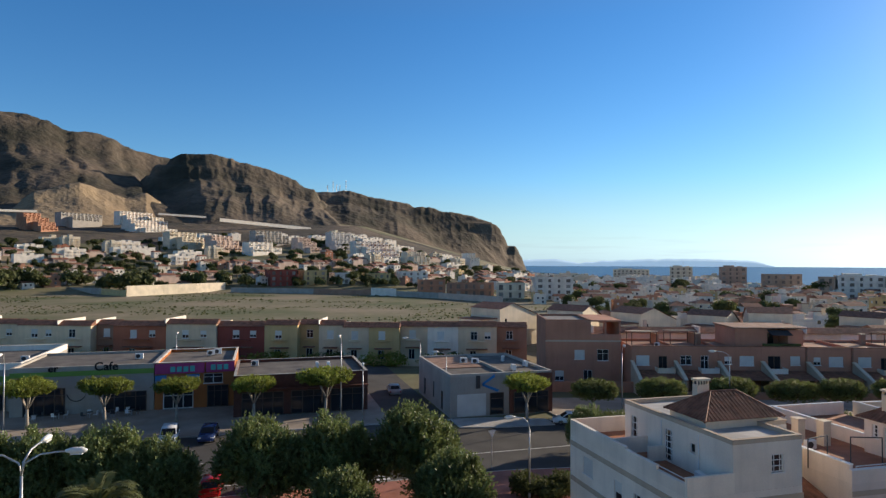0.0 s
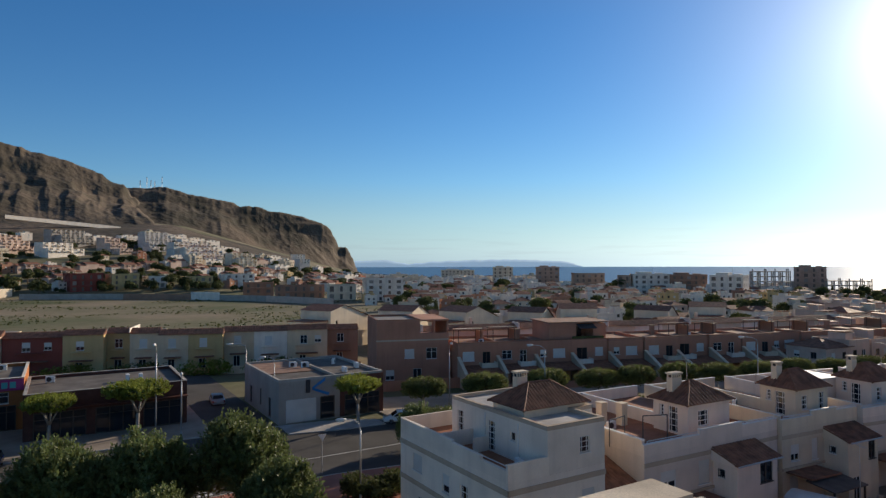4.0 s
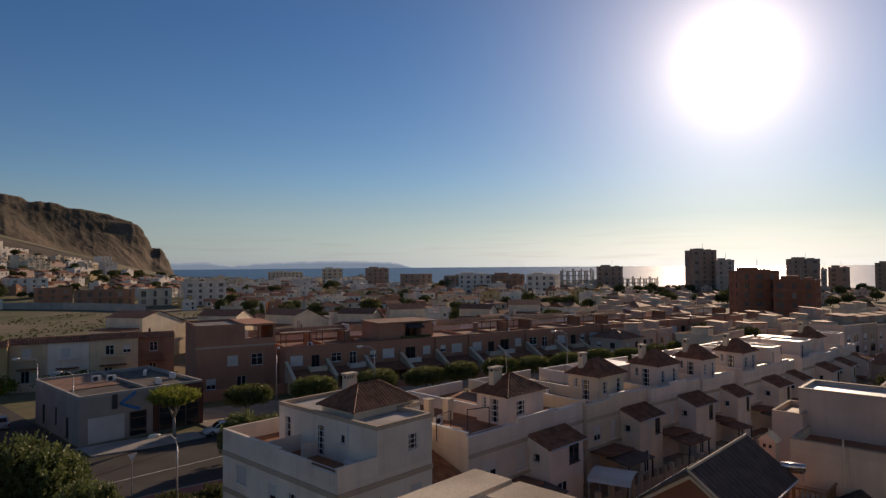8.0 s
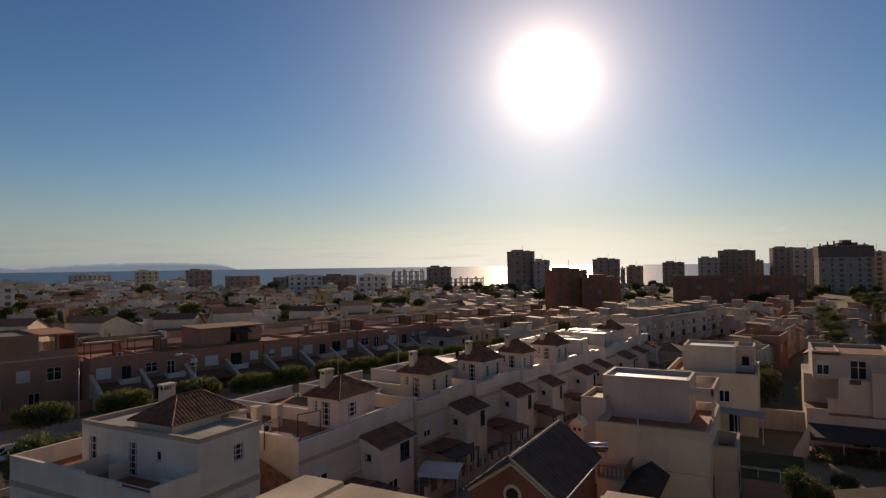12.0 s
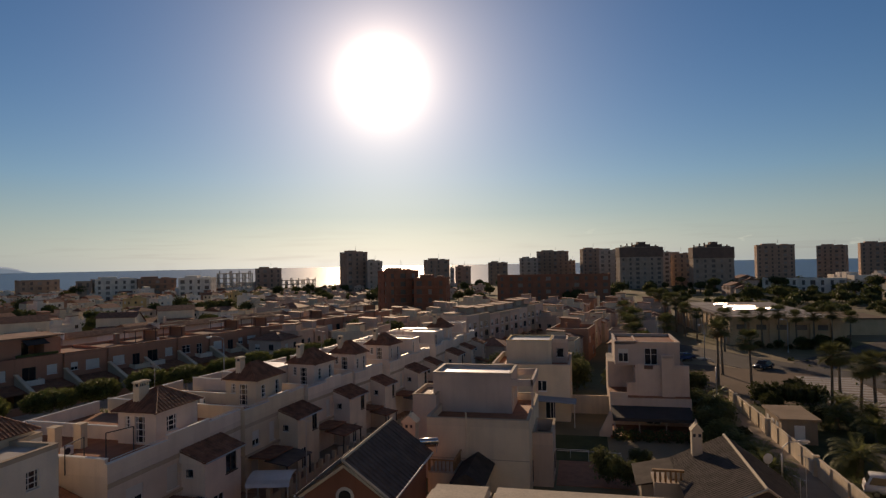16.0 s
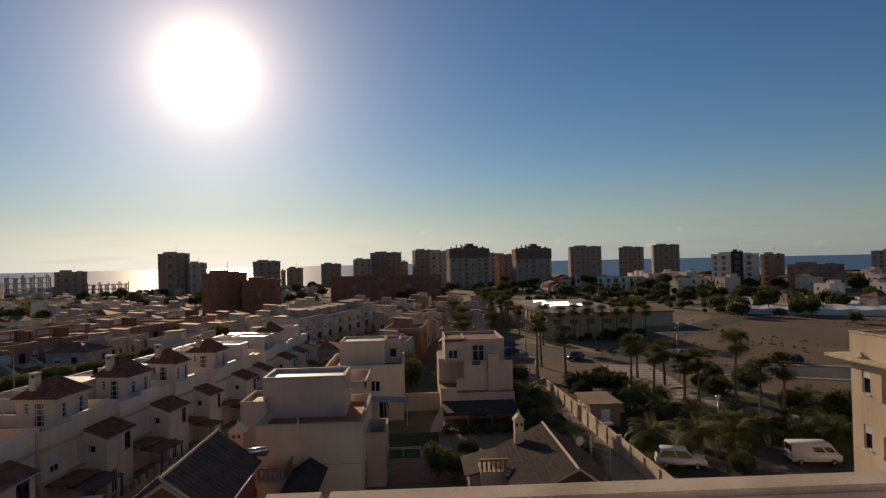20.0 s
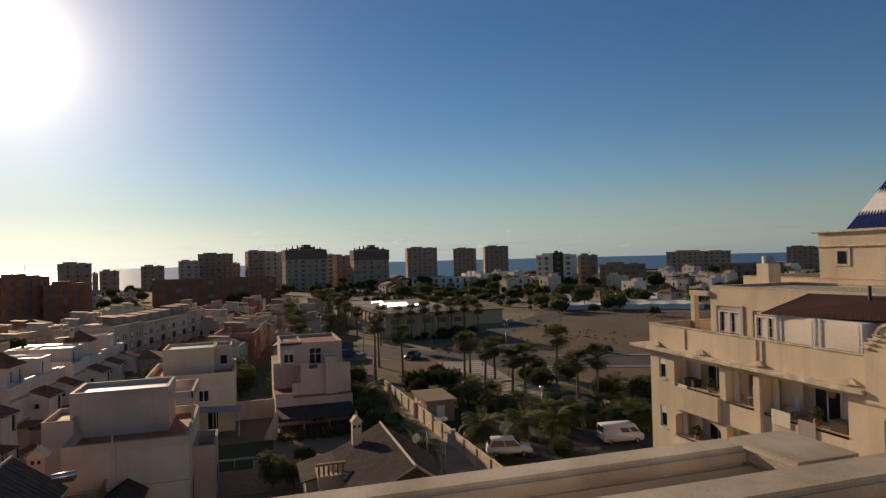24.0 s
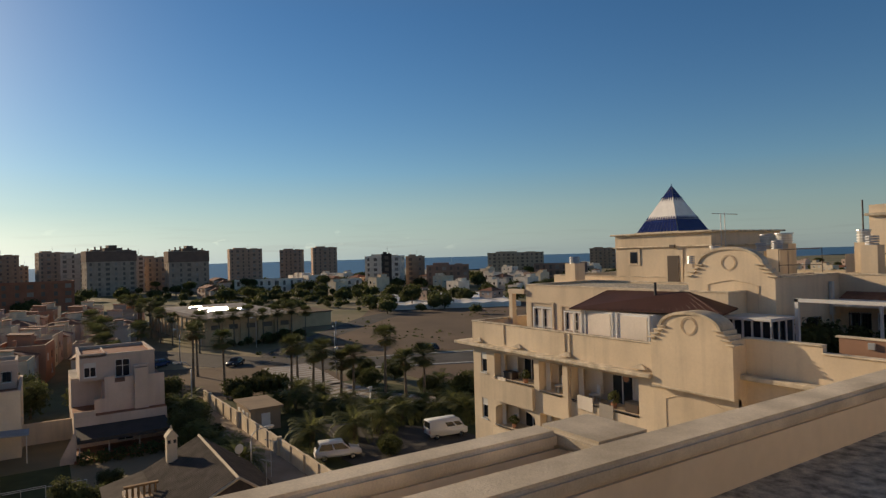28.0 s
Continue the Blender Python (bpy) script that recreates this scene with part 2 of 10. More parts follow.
ROCK2 = mat("ochre_rock", (0.255, 0.185, 0.112), 0.95, var=0.35, scale=0.02, fine=0.11, bump=0.8, bdist=3.0, alt=(0.19, 0.14, 0.09))
# distance haze put into the far rock's pale blue colour and glow
HAZEROCK = mat("far_island_haze", (0.30, 0.42, 0.58), 1.0, var=0.1, scale=0.002, fine=0.01, bump=0)
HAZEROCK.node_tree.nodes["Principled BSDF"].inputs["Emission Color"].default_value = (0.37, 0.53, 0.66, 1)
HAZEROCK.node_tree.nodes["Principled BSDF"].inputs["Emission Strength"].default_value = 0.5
WFRAME = mat("white_frame", (0.72, 0.72, 0.70), 0.5, var=0.05, bump=0)
DFRAME = mat("dark_frame", (0.10, 0.075, 0.06), 0.5, var=0.1, bump=0)
SHUTTER = mat("shutter", (0.62, 0.61, 0.57), 0.6, var=0.08, bump=0.05)
METAL = mat("galvanised_steel", (0.50, 0.51, 0.52), 0.45, metal=0.6, var=0.1, bump=0)
DARKMETAL = mat("dark_steel", (0.06, 0.06, 0.065), 0.5, metal=0.4, var=0.1, bump=0)
CHROME = mat("bright_steel", (0.75, 0.75, 0.75), 0.25, metal=0.9, var=0.05, bump=0)
WOOD = mat("wood", (0.36, 0.21, 0.10), 0.7, var=0.25, scale=3)
AWNING_DK = mat("dark_awning", (0.060, 0.054, 0.054), 0.85, var=0.15)
AWNING_BL = mat("blue_awning", (0.30, 0.36, 0.42), 0.7, var=0.12)
AWNING_RD = mat("brown_red_sheet", (0.075, 0.030, 0.022), 0.6, var=0.15)
LEAF = mat("leaf", (0.165, 0.192, 0.060), 0.6, var=0.45, scale=0.6, fine=6, bump=0, spec=0.25, rnd=0.2)
LEAF_FICUS = mat("ficus_leaf", (0.165, 0.205, 0.072), 0.5, var=0.35, scale=0.8, fine=6, bump=0, spec=0.3, rnd=0.15)
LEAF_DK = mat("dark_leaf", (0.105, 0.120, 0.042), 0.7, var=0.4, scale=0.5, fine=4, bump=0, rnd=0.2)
LEAF_OL = mat("olive_leaf", (0.125, 0.138, 0.056), 0.75, var=0.35, scale=0.5, fine=4, bump=0, rnd=0.2)
LEAF_YL = mat("fresh_leaf", (0.23, 0.26, 0.045), 0.65, var=0.4, scale=0.6, fine=5, bump=0, rnd=0.2)
FROND = mat("palm_frond", (0.17, 0.185, 0.07), 0.6, var=0.35, scale=0.6, fine=5, bump=0, rnd=0.15)
DRYLEAF = mat("dry_frond", (0.20, 0.14, 0.07), 0.9, var=0.3)
BARK = mat("bark", (0.22, 0.17, 0.12), 0.95, var=0.3, scale=3, fine=12, bump=0.6)
PALEBARK = mat("pale_bark", (0.36, 0.32, 0.27), 0.9, var=0.25, scale=3, fine=12, bump=0.4)
RUBBER = mat("rubber", (0.02, 0.02, 0.02), 0.8, bump=0)
BLUETILE = mat("blue_glazed_tile", (0.015, 0.03, 0.14), 0.18, var=0.2, scale=3, spec=0.6, bump=0)
WHITETILE = mat("white_glazed_tile", (0.90, 0.88, 0.84), 0.5, var=0.08, scale=3, spec=0.6, bump=0)



def let_light_through(m, share=0.42):
    """Thin leaves glow a little when lit from behind."""
    nt = m.node_tree
    b = nt.nodes["Principled BSDF"]
    tr = nt.nodes.new("ShaderNodeBsdfTranslucent")
    mx = nt.nodes.new("ShaderNodeMixShader")
    mx.inputs[0].default_value = share
    nt.links.new(b.inputs["Base Color"].links[0].from_socket, tr.inputs["Color"])
    nt.links.new(b.outputs[0], mx.inputs[1])
    nt.links.new(tr.outputs[0], mx.inputs[2])
    nt.links.new(mx.outputs[0], nt.nodes["Material Output"].inputs["Surface"])


for leaf_m in (LEAF, LEAF_FICUS, LEAF_YL, LEAF_OL, LEAF_DK, FROND):
    let_light_through(leaf_m)


def gloss(name, col, rough=0.08, metal=0.0):
    m = mat(name, col, rough, metal, var=0.03, bump=0, spec=0.5, rnd=0.0)
    return m


GLASS = gloss("window_glass", (0.018, 0.022, 0.028), 0.06)
CARGLASS = gloss("car_glass", (0.015, 0.017, 0.02), 0.05)
LAMPGLASS = gloss("lamp_glass", (0.70, 0.70, 0.68), 0.25)


def build_sea_material():
    m = bpy.data.materials.new("sea_water")
    m.use_nodes = True
    nt = m.node_tree
    N, L = nt.nodes.new, nt.links.new
    b = nt.nodes["Principled BSDF"]
    b.inputs["Base Color"].default_value = (0.012, 0.055, 0.13, 1)
    b.inputs["Roughness"].default_value = 0.34
    b.inputs["IOR"].default_value = 1.33
    tc = N("ShaderNodeTexCoord")
    n = N("ShaderNodeTexNoise"); n.inputs["Scale"].default_value = 0.12; n.inputs["Detail"].default_value = 6.0
    L(tc.outputs["Object"], n.inputs["Vector"])
    bp = N("ShaderNodeBump"); bp.inputs["Strength"].default_value = 0.8; bp.inputs["Distance"].default_value = 1.2
    L(n.outputs[0], bp.inputs["Height"]); L(bp.outputs[0], b.inputs["Normal"])
    return m


SEA = build_sea_material()

# ---- mesh helpers ----
class Geo:
    """Collects faces for one mesh."""

    def __init__(self):
        self.v, self.f, self.m = [], [], []

    def add(self, verts, faces, mi=0):
        o = len(self.v)
        self.v.extend(verts)
        self.f.extend(tuple(i + o for i in f) for f in faces)
        self.m.extend([mi] * len(faces))
        return self

    def box(self, x0, x1, y0, y1, z0, z1, mi=0):
        return self.add([(x0, y0, z0), (x1, y0, z0), (x1, y1, z0), (x0, y1, z0), (x0, y0, z1), (x1, y0, z1), (x1, y1, z1), (x0, y1, z1)],
                        [(3, 2, 1, 0), (4, 5, 6, 7), (0, 1, 5, 4), (1, 2, 6, 5), (2, 3, 7, 6), (3, 0, 4, 7)], mi)

    def prism(self, poly, z0, z1, mi=0):
        n = len(poly)
        return self.add([(x, y, z0) for x, y in poly] + [(x, y, z1) for x, y in poly],
                        [tuple(range(n - 1, -1, -1)), tuple(range(n, 2 * n))] + [(i, (i + 1) % n, n + (i + 1) % n, n + i) for i in range(n)], mi)

    def wedge(self, prof, a0, a1, axis="x", mi=0):
        """A profile in (depth, z), drawn out along x or y from a0 to a1."""
        n = len(prof)
        if axis == "x":
            vs = [(a0, p, z) for p, z in prof] + [(a1, p, z) for p, z in prof]
        else:
            vs = [(p, a0, z) for p, z in prof] + [(p, a1, z) for p, z in prof]
        return self.add(vs, [tuple(range(n - 1, -1, -1)), tuple(range(n, 2 * n))] + [(i, (i + 1) % n, n + (i + 1) % n, n + i) for i in range(n)], mi)

    def cone(self, x, y, z0, z1, r0, r1, n=8, mi=0):
        vs = []
        for z, r in ((z0, r0), (z1, r1)):
            vs += [(x + r * math.cos(2 * math.pi * i / n), y + r * math.sin(2 * math.pi * i / n), z) for i in range(n)]
        return self.add(vs, [tuple(range(n - 1, -1, -1)), tuple(range(n, 2 * n))] + [(i, (i + 1) % n, n + (i + 1) % n, n + i) for i in range(n)], mi)

    def tube(self, pts, radii, n=6, mi=0):
        vs, fs = [], []
        pts = [Vector(p) for p in pts]
        for k, p in enumerate(pts):
            d = (pts[min(k + 1, len(pts) - 1)] - pts[max(k - 1, 0)]).normalized()
            a = d.cross(Vector((0.31, 0.17, 1.0) if abs(d.z) < 0.95 else (1, 0, 0))).normalized()
            c = d.cross(a)
            r = radii[k] if isinstance(radii, (list, tuple)) else radii
            vs += [tuple(p + a * (r * math.cos(2 * math.pi * i / n)) + c * (r * math.sin(2 * math.pi * i / n))) for i in range(n)]
        for k in range(len(pts) - 1):
            for i in range(n):
                fs.append((k * n + i, k * n + (i + 1) % n, (k + 1) * n + (i + 1) % n, (k + 1) * n + i))
        fs += [tuple(range(n - 1, -1, -1)), tuple((len(pts) - 1) * n + i for i in range(n))]
        return self.add(vs, fs, mi)

    def weld(self):
        """Joins corners that coincide."""
        seen, idx, out = {}, [], []
        for v in self.v:
            k = (round(v[0], 4), round(v[1], 4), round(v[2], 4))
            if k not in seen:
                seen[k] = len(out)
                out.append(v)
            idx.append(seen[k])
        self.v = out
        self.f = [tuple(idx[i] for i in f) for f in self.f]
        return self

    def mesh(self, name, mats, smooth=False):
        me = bpy.data.meshes.new(name)
        me.from_pydata(self.v, [], self.f)
        for m in mats if isinstance(mats, (list, tuple)) else [mats]:
            me.materials.append(m)
        me.polygons.foreach_set("material_index", self.m)
        if smooth:
            me.polygons.foreach_set("use_smooth", [True] * len(self.f))
        me.update()
        return me


def thing(name, label, category, group="", kind="", m=None):
    e = new(name)
    e.empty_display_size = 0.2
    if m is not None:
        e.matrix_world = m
    return tagged(e, label, category, group, kind)


def part(name, geo, mats, parent, label="", m=None, smooth=False):
    me = geo if isinstance(geo, bpy.types.Mesh) else geo.mesh(name, mats, smooth)
    ob = new(name, me)
    ob.parent = parent
    if m is not None:
        ob.matrix_basis = m
    if label:
        ob["label"] = label
    return ob


def solid(name, geo, mats, label, category, group="", kind="", m=None, smooth=False):
    """A thing that is one mesh."""
    ob = new(name, geo.mesh(name, mats, smooth))
    if m is not None:
        ob.matrix_world = m
    return tagged(ob, label, category, group, kind)


def bevelled(geo, width=0.02, segments=2):
    """The same faces with rounded edges."""
    bm = bmesh.new()
    me = geo.mesh("tmp", [])
    bm.from_mesh(me)
    bpy.data.meshes.remove(me)
    bmesh.ops.bevel(bm, geom=bm.edges[:], offset=width, segments=segments, affect="EDGES", clamp_overlap=True)
    out = Geo()
    bm.verts.index_update()
    out.v = [tuple(v.co) for v in bm.verts]
    out.f = [tuple(v.index for v in f.verts) for f in bm.faces]
    out.m = [f.material_index for f in bm.faces]
    bm.free()
    return out


def polar(az, r, z=0.0):
    """A place at an azimuth (degrees clockwise from +y) and a distance from the viewpoint."""
    return Vector((r * math.sin(radians(az)), r * math.cos(radians(az)), z))


def lerp_table(tab, x):
    return float(np.interp(x, [a for a, _ in tab], [b for _, b in tab]))


# ---- land, sea, mountains ----
COAST = [(-180, 6000), (10, 6000), (18, 2600), (23, 1500), (30, 980), (40, 780), (55, 600), (75, 560), (100, 640), (120, 760), (150, 1100), (170, 2500), (180, 6000)]


def ground_z(x, y):
    r = math.hypot(x, y)
    az = math.degrees(math.atan2(x, y))
    rise = 0.13 * min(1.0, max(0.0, (24 - az) / 16.0)) * min(1.0, max(0.0, (az + 110) / 60.0))
    z = rise * max(0.0, min(r, 1100) - 430)
    c = lerp_table(COAST, az)
    return z - 6.0 * min(1.0, max(0.0, (r - c) / 30.0))


def build_ground():
    g = Geo()
    radii = [0, 40, 100, 180, 260, 340, 430, 520, 620, 740, 880, 1000, 1100, 1300, 1700, 2400, 3400, 4960]
    azs = list(range(-180, 180, 3))
    for a in azs:
        c = lerp_table(COAST, a)
        for r in radii:
            p = polar(a, r)
            g.v.append((p.x, p.y, ground_z(p.x, p.y)))
    n = len(radii)
    for i in range(len(azs)):
        j = (i + 1) % len(azs)
        for k in range(n - 1):
            g.f.append((i * n + k, i * n + k + 1, j * n + k + 1, j * n + k))
            g.m.append(0)
    solid("ground", g, SOIL, "dry tan ground with sparse scrub", "ground", kind="structure", smooth=True)


def build_sea():
    g = Geo()
    azs = list(range(8, 176, 2))
    for a in azs:
        for r in (lerp_table(COAST, a) + 4, 1400, 2600, 4950):
            p = polar(a, max(r, lerp_table(COAST, a) + 4) if r < 4900 else 4950)
            g.v.append((p.x, p.y, -0.7))
    for i in range(len(azs) - 1):
        for k in range(3):
            g.f.append((i * 4 + k, i * 4 + k + 1, i * 4 + k + 5, i * 4 + k + 4)); g.m.append(0)
    solid("water", g, SEA, "open blue sea with glitter under the sun", "sea", kind="structure")


def ridge(name, crest, r_foot, r_crest, rough, seed, label, material, sharp=1.0, z_foot=None, na=300):
    """A mountain: crest heights by azimuth (as elevation angles), gullies running down from the crest."""
    g = Geo()
    a0, a1 = crest[0][0], crest[-1][0]
    ss = [i / 40.0 for i in range(41)] + [1.06, 1.2, 1.5]
    for i in range(na + 1):
        az = a0 + (a1 - a0) * i / na
        el = lerp_table(crest, az) + 0.10 * noise.noise((az * 1.1, seed, 0)) + 0.035 * noise.noise((az * 3.1, seed, 4))
        rf, rc = lerp_table(r_foot, az), lerp_table(r_crest, az)
        zc = 19.5 + rc * math.tan(radians(el))
        for s in ss:
            r = rf + (rc - rf) * s
            p = polar(az, r)
            zf = ground_z(p.x, p.y) - 4 if z_foot is None else z_foot
            if s <= 1:
                t = s ** 1.25
                cliff = 0.5 * (1 + math.tanh((s - 0.86) * 14))
                prof = 0.78 * t + 0.22 * cliff * t
                wx, wy = p.x / 240.0, p.y / 240.0
                warp = noise.noise((wx * 1.3, wy * 1.3, seed))
                # spurs that slant down from the crest, with hollows between, and finer ribs on their flanks
                k_ = az * 0.20 * sharp + 0.7 * s + 0.35 * warp
                spur = noise.noise((k_, 0.6 * s, seed)) + 0.35 * (0.5 - abs(noise.noise((k_ * 2.1, s, seed + 2))))
                rib = 0.4 - abs(noise.noise((az * 1.1 * sharp + 1.6 * s + 1.3 * warp, 2.2 * s, seed + 7)))
                gul = 1.15 * spur + 0.26 * rib * (0.3 + s) + 0.16 * noise.noise((wx * 4.5, wy * 4.5, seed + 3)) + 0.10 * noise.noise((wx * 11, wy * 11, seed)) + 0.06 * noise.noise((wx * 26, wy * 26, seed))
                fade = s * (1 - s) * 4
                z = zf + (zc - zf) * prof + rough * fade * gul
                # ledges of harder rock, stronger towards the crest
                st = 24.0 + 6.0 * warp
                z += (s ** 3) * min(7.0, rough * 0.35) * math.sin(z / st * 6.283 + 2.0 * warp) * (0.6 + 0.6 * noise.noise((wx * 4, wy * 4, seed + 9)))
                z = min(z, zf + (zc - zf) * (0.18 + 0.82 * s))
            else:
                z = zc - (zc - zf) * (s - 1) * 1.2
            g.v.append((p.x, p.y, z))
    n = len(ss)
    for i in range(na):
        for k in range(n - 1):
            g.f.append((i * n + k, i * n + k + 1, (i + 1) * n + k + 1, (i + 1) * n + k)); g.m.append(0)
    return solid(name, g, material, label, "mountain", kind="structure", smooth=True)


def build_slope():
    """Scrubby brown slope between the last houses and the foot of the mountain."""
    g = Geo()
    azs = [-27 + i for i in range(47)]
    rs = [690 + 30 * i for i in range(12)]
    for a in azs:
        for r in rs:
            p = polar(a, r)
            g.v.append((p.x, p.y, ground_z(p.x, p.y) + (-3 if r == rs[0] else 1.5 + 2.0 * noise.noise((p.x / 40, p.y / 40, 3)))))
    n = len(rs)
    for i in range(len(azs) - 1):
        for k in range(n - 1):
            g.f.append((i * n + k, i * n + k + 1, (i + 1) * n + k + 1, (i + 1) * n + k)); g.m.append(0)
    solid("slope", g, ROCK, "brown scrubby slope above the houses", "slope", kind="structure", smooth=True)


build_ground()
build_slope()
build_sea()
ridge("mountain", [(-75, 9.0), (-50, 10.0), (-30, 10.8), (-19.4, 11.2), (-16.5, 11.0), (-15.4, 10.4), (-12.1, 10.1), (-11.3, 9.5), (-7.7, 8.6), (-3, 7.4), (2, 5.5)],
      [(-75, 950), (2, 1000)], [(-75, 1500), (-19, 1480), (2, 1560)], 27, 1.0, "brown rocky mountain flank with cliffs along its crest", ROCK)
ridge("mountain", [(-13.0, 3.4), (-10.8, 5.6), (-8.8, 7.9), (-7.7, 8.6), (-6.4, 9.2), (-4.6, 9.25), (-1.3, 8.65), (2.5, 7.4), (4.3, 6.5), (5.6, 5.0), (6.6, 3.2)],
      [(-13, 1010), (-9, 985), (7, 1000)], [(-13, 1290), (-9, 1300), (7, 1330)], 21, 5.0, "brown rocky headland with deep gullies and a flat top", ROCK, 1.2)
ridge("mountain", [(3.0, 5.5), (4.3, 6.45), (7.5, 6.5), (9.1, 6.0), (12.7, 5.4), (16.8, 4.65), (20.4, 3.9), (21.2, 3.1), (21.9, 1.7), (22.5, 1.75), (23.1, 0.7), (23.6, -0.6)],
      [(3, 1140), (14, 1200), (23.6, 1400)], [(3, 1380), (14, 1420), (23.6, 1500)], 17, 11.0, "dark rocky cape falling steeply to the sea", ROCK, 1.0)
ridge("hill", [(-24, 2.5), (-18.6, 4.0), (-17.2, 5.4), (-14.2, 6.3), (-11.0, 5.2), (-9.4, 5.7), (-7.2, 4.3), (-5.0, 2.6)],
      [(-24, 850), (-14, 900), (-5, 1010)], [(-24, 980), (-14, 1060), (-5, 1190)], 4, 17.0, "pale ochre quarried hillside", ROCK2, 1.4)


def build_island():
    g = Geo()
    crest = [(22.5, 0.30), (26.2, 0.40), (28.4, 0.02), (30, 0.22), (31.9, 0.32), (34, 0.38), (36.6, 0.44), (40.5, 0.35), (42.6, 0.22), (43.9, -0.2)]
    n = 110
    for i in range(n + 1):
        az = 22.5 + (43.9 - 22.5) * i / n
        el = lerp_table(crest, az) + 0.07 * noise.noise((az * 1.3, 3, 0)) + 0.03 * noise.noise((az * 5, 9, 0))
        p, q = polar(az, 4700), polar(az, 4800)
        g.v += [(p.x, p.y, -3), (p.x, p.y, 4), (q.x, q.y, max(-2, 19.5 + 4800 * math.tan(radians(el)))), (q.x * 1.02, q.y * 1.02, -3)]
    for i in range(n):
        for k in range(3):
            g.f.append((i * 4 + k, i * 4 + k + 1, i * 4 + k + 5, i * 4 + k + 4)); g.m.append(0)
    solid("backdrop", g, HAZEROCK, "mountain coast beyond the bay, haze painted as glowing blue", "far coast", kind="structure", smooth=True)


build_island()

# ---- building kit ----
def wallface(g, p, q, z0, z1, holes=(), depth=0.16, mi=0, back=True):
    """One outer wall from p to q (outside on the right when walking from p to q), with openings (along0, along1, low, high) and their reveals."""
    dx, dy = q[0] - p[0], q[1] - p[1]
    ln = math.hypot(dx, dy)
    ux, uy = dx / ln, dy / ln
    nx, ny = uy, -ux

    def P(a, z, d=0.0):
        return (p[0] + ux * a - nx * d, p[1] + uy * a - ny * d, z)

    xs = sorted({0.0, ln, *[h[0] for h in holes], *[h[1] for h in holes]})
    zs = sorted({z0, z1, *[h[2] for h in holes], *[h[3] for h in holes]})
    for a, b in zip(xs, xs[1:]):
        for c, d in zip(zs, zs[1:]):
            ma, mz = (a + b) / 2, (c + d) / 2
            if any(h[0] < ma < h[1] and h[2] < mz < h[3] for h in holes):
                continue
            g.add([P(a, c), P(b, c), P(b, d), P(a, d)], [(0, 1, 2, 3)], mi)
    for a, b, c, d in holes:
        g.add([P(a, c), P(b, c), P(b, d), P(a, d), P(a, c, depth), P(b, c, depth), P(b, d, depth), P(a, d, depth)],
              [(0, 1, 5, 4), (1, 2, 6, 5), (2, 3, 7, 6), (3, 0, 4, 7)] + ([(4, 5, 6, 7)] if back else []), mi)
    return g


def face_pose(p, q, a, z):
    """The pose of something set in the wall from p to q, a metres along, at height z; its front looks along -y."""
    ang = math.degrees(math.atan2(q[1] - p[1], q[0] - p[0]))
    ln = math.hypot(q[0] - p[0], q[1] - p[1])
    return pose(p[0] + (q[0] - p[0]) * a / ln, p[1] + (q[1] - p[1]) * a / ln, z, 0, 0, ang)


WIN = {}


def window_meshes(w, h, style):
    key = (round(w, 2), round(h, 2), style)
    if key in WIN:
        return WIN[key]
    f = Geo()
    t = 0.06
    y0, y1 = 0.07, 0.13
    vs = []
    for yy in (y0, y1):
        vs += [(0, yy, 0), (w, yy, 0), (w, yy, h), (0, yy, h), (t, yy, t), (w - t, yy, t), (w - t, yy, h - t), (t, yy, h - t)]
    fs = []
    for i in range(4):
        j = (i + 1) % 4
        fs += [(i, j, 4 + j, 4 + i), (4 + i, 4 + j, 12 + j, 12 + i), (j, i, 8 + i, 8 + j)]
    f.add(vs, fs)
    if w > 0.9:
        f.box(w / 2 - 0.04, w / 2 + 0.04, y0 - 0.01, y1, t, h - t)
    if style == "cross":
        f.box(t, w - t, y0, y1, h * 0.62, h * 0.62 + 0.05)
    if style == "grid":
        nz = max(3, int(h / 0.42))
        for i in range(1, nz):
            f.box(t, w - t, y0 - 0.004, y1 + 0.014, h * i / nz - 0.025, h * i / nz + 0.025)
        for xx in (w * 0.25, w * 0.75):
            f.box(xx - 0.022, xx + 0.022, y0 - 0.002, y1 + 0.012, t, h - t)
    if style != "door" and not (style == "grid" and h > 1.6):
        f.box(-0.06, w + 0.06, -0.07, y0, -0.07, 0.0)
    pane = Geo().box(t, w - t, y0 + 0.03, y1 + 0.01, t, h - t)
    extra = None
    if style.startswith("shut"):
        k = {"shut": 1.0, "shut6": 0.6, "shut3": 0.35}[style]
        extra = Geo()
        n = max(3, int(h * k / 0.14))
        prof = []
        for i in range(n):
            z = h - i * h * k / n
            prof += [(y0 - 0.02, z), (y0 - 0.045, z - h * k / n * 0.93)]
        extra.wedge([(y0, h), *prof, (y0, h - h * k)], 0.02, w - 0.02)
    if style == "bars":
        extra = Geo()
        n = max(3, int(w / 0.14))
        for i in range(n + 1):
            x = w * i / n
            extra.box(x - 0.012, x + 0.012, -0.06, -0.036, 0.0, h)
        extra.box(-0.03, w + 0.03, -0.066, -0.03, 0.08, 0.12); extra.box(-0.03, w + 0.03, -0.066, -0.03, h - 0.12, h - 0.08)
    WIN[key] = (f.mesh("window_frame", WFRAME if style != "dark" else DFRAME), pane.mesh("pane", GLASS),
                extra.mesh("shutter" if style.startswith("shut") else "grille", SHUTTER if style.startswith("shut") else DARKMETAL) if extra else None)
    return WIN[key]


FLATWIN = {}


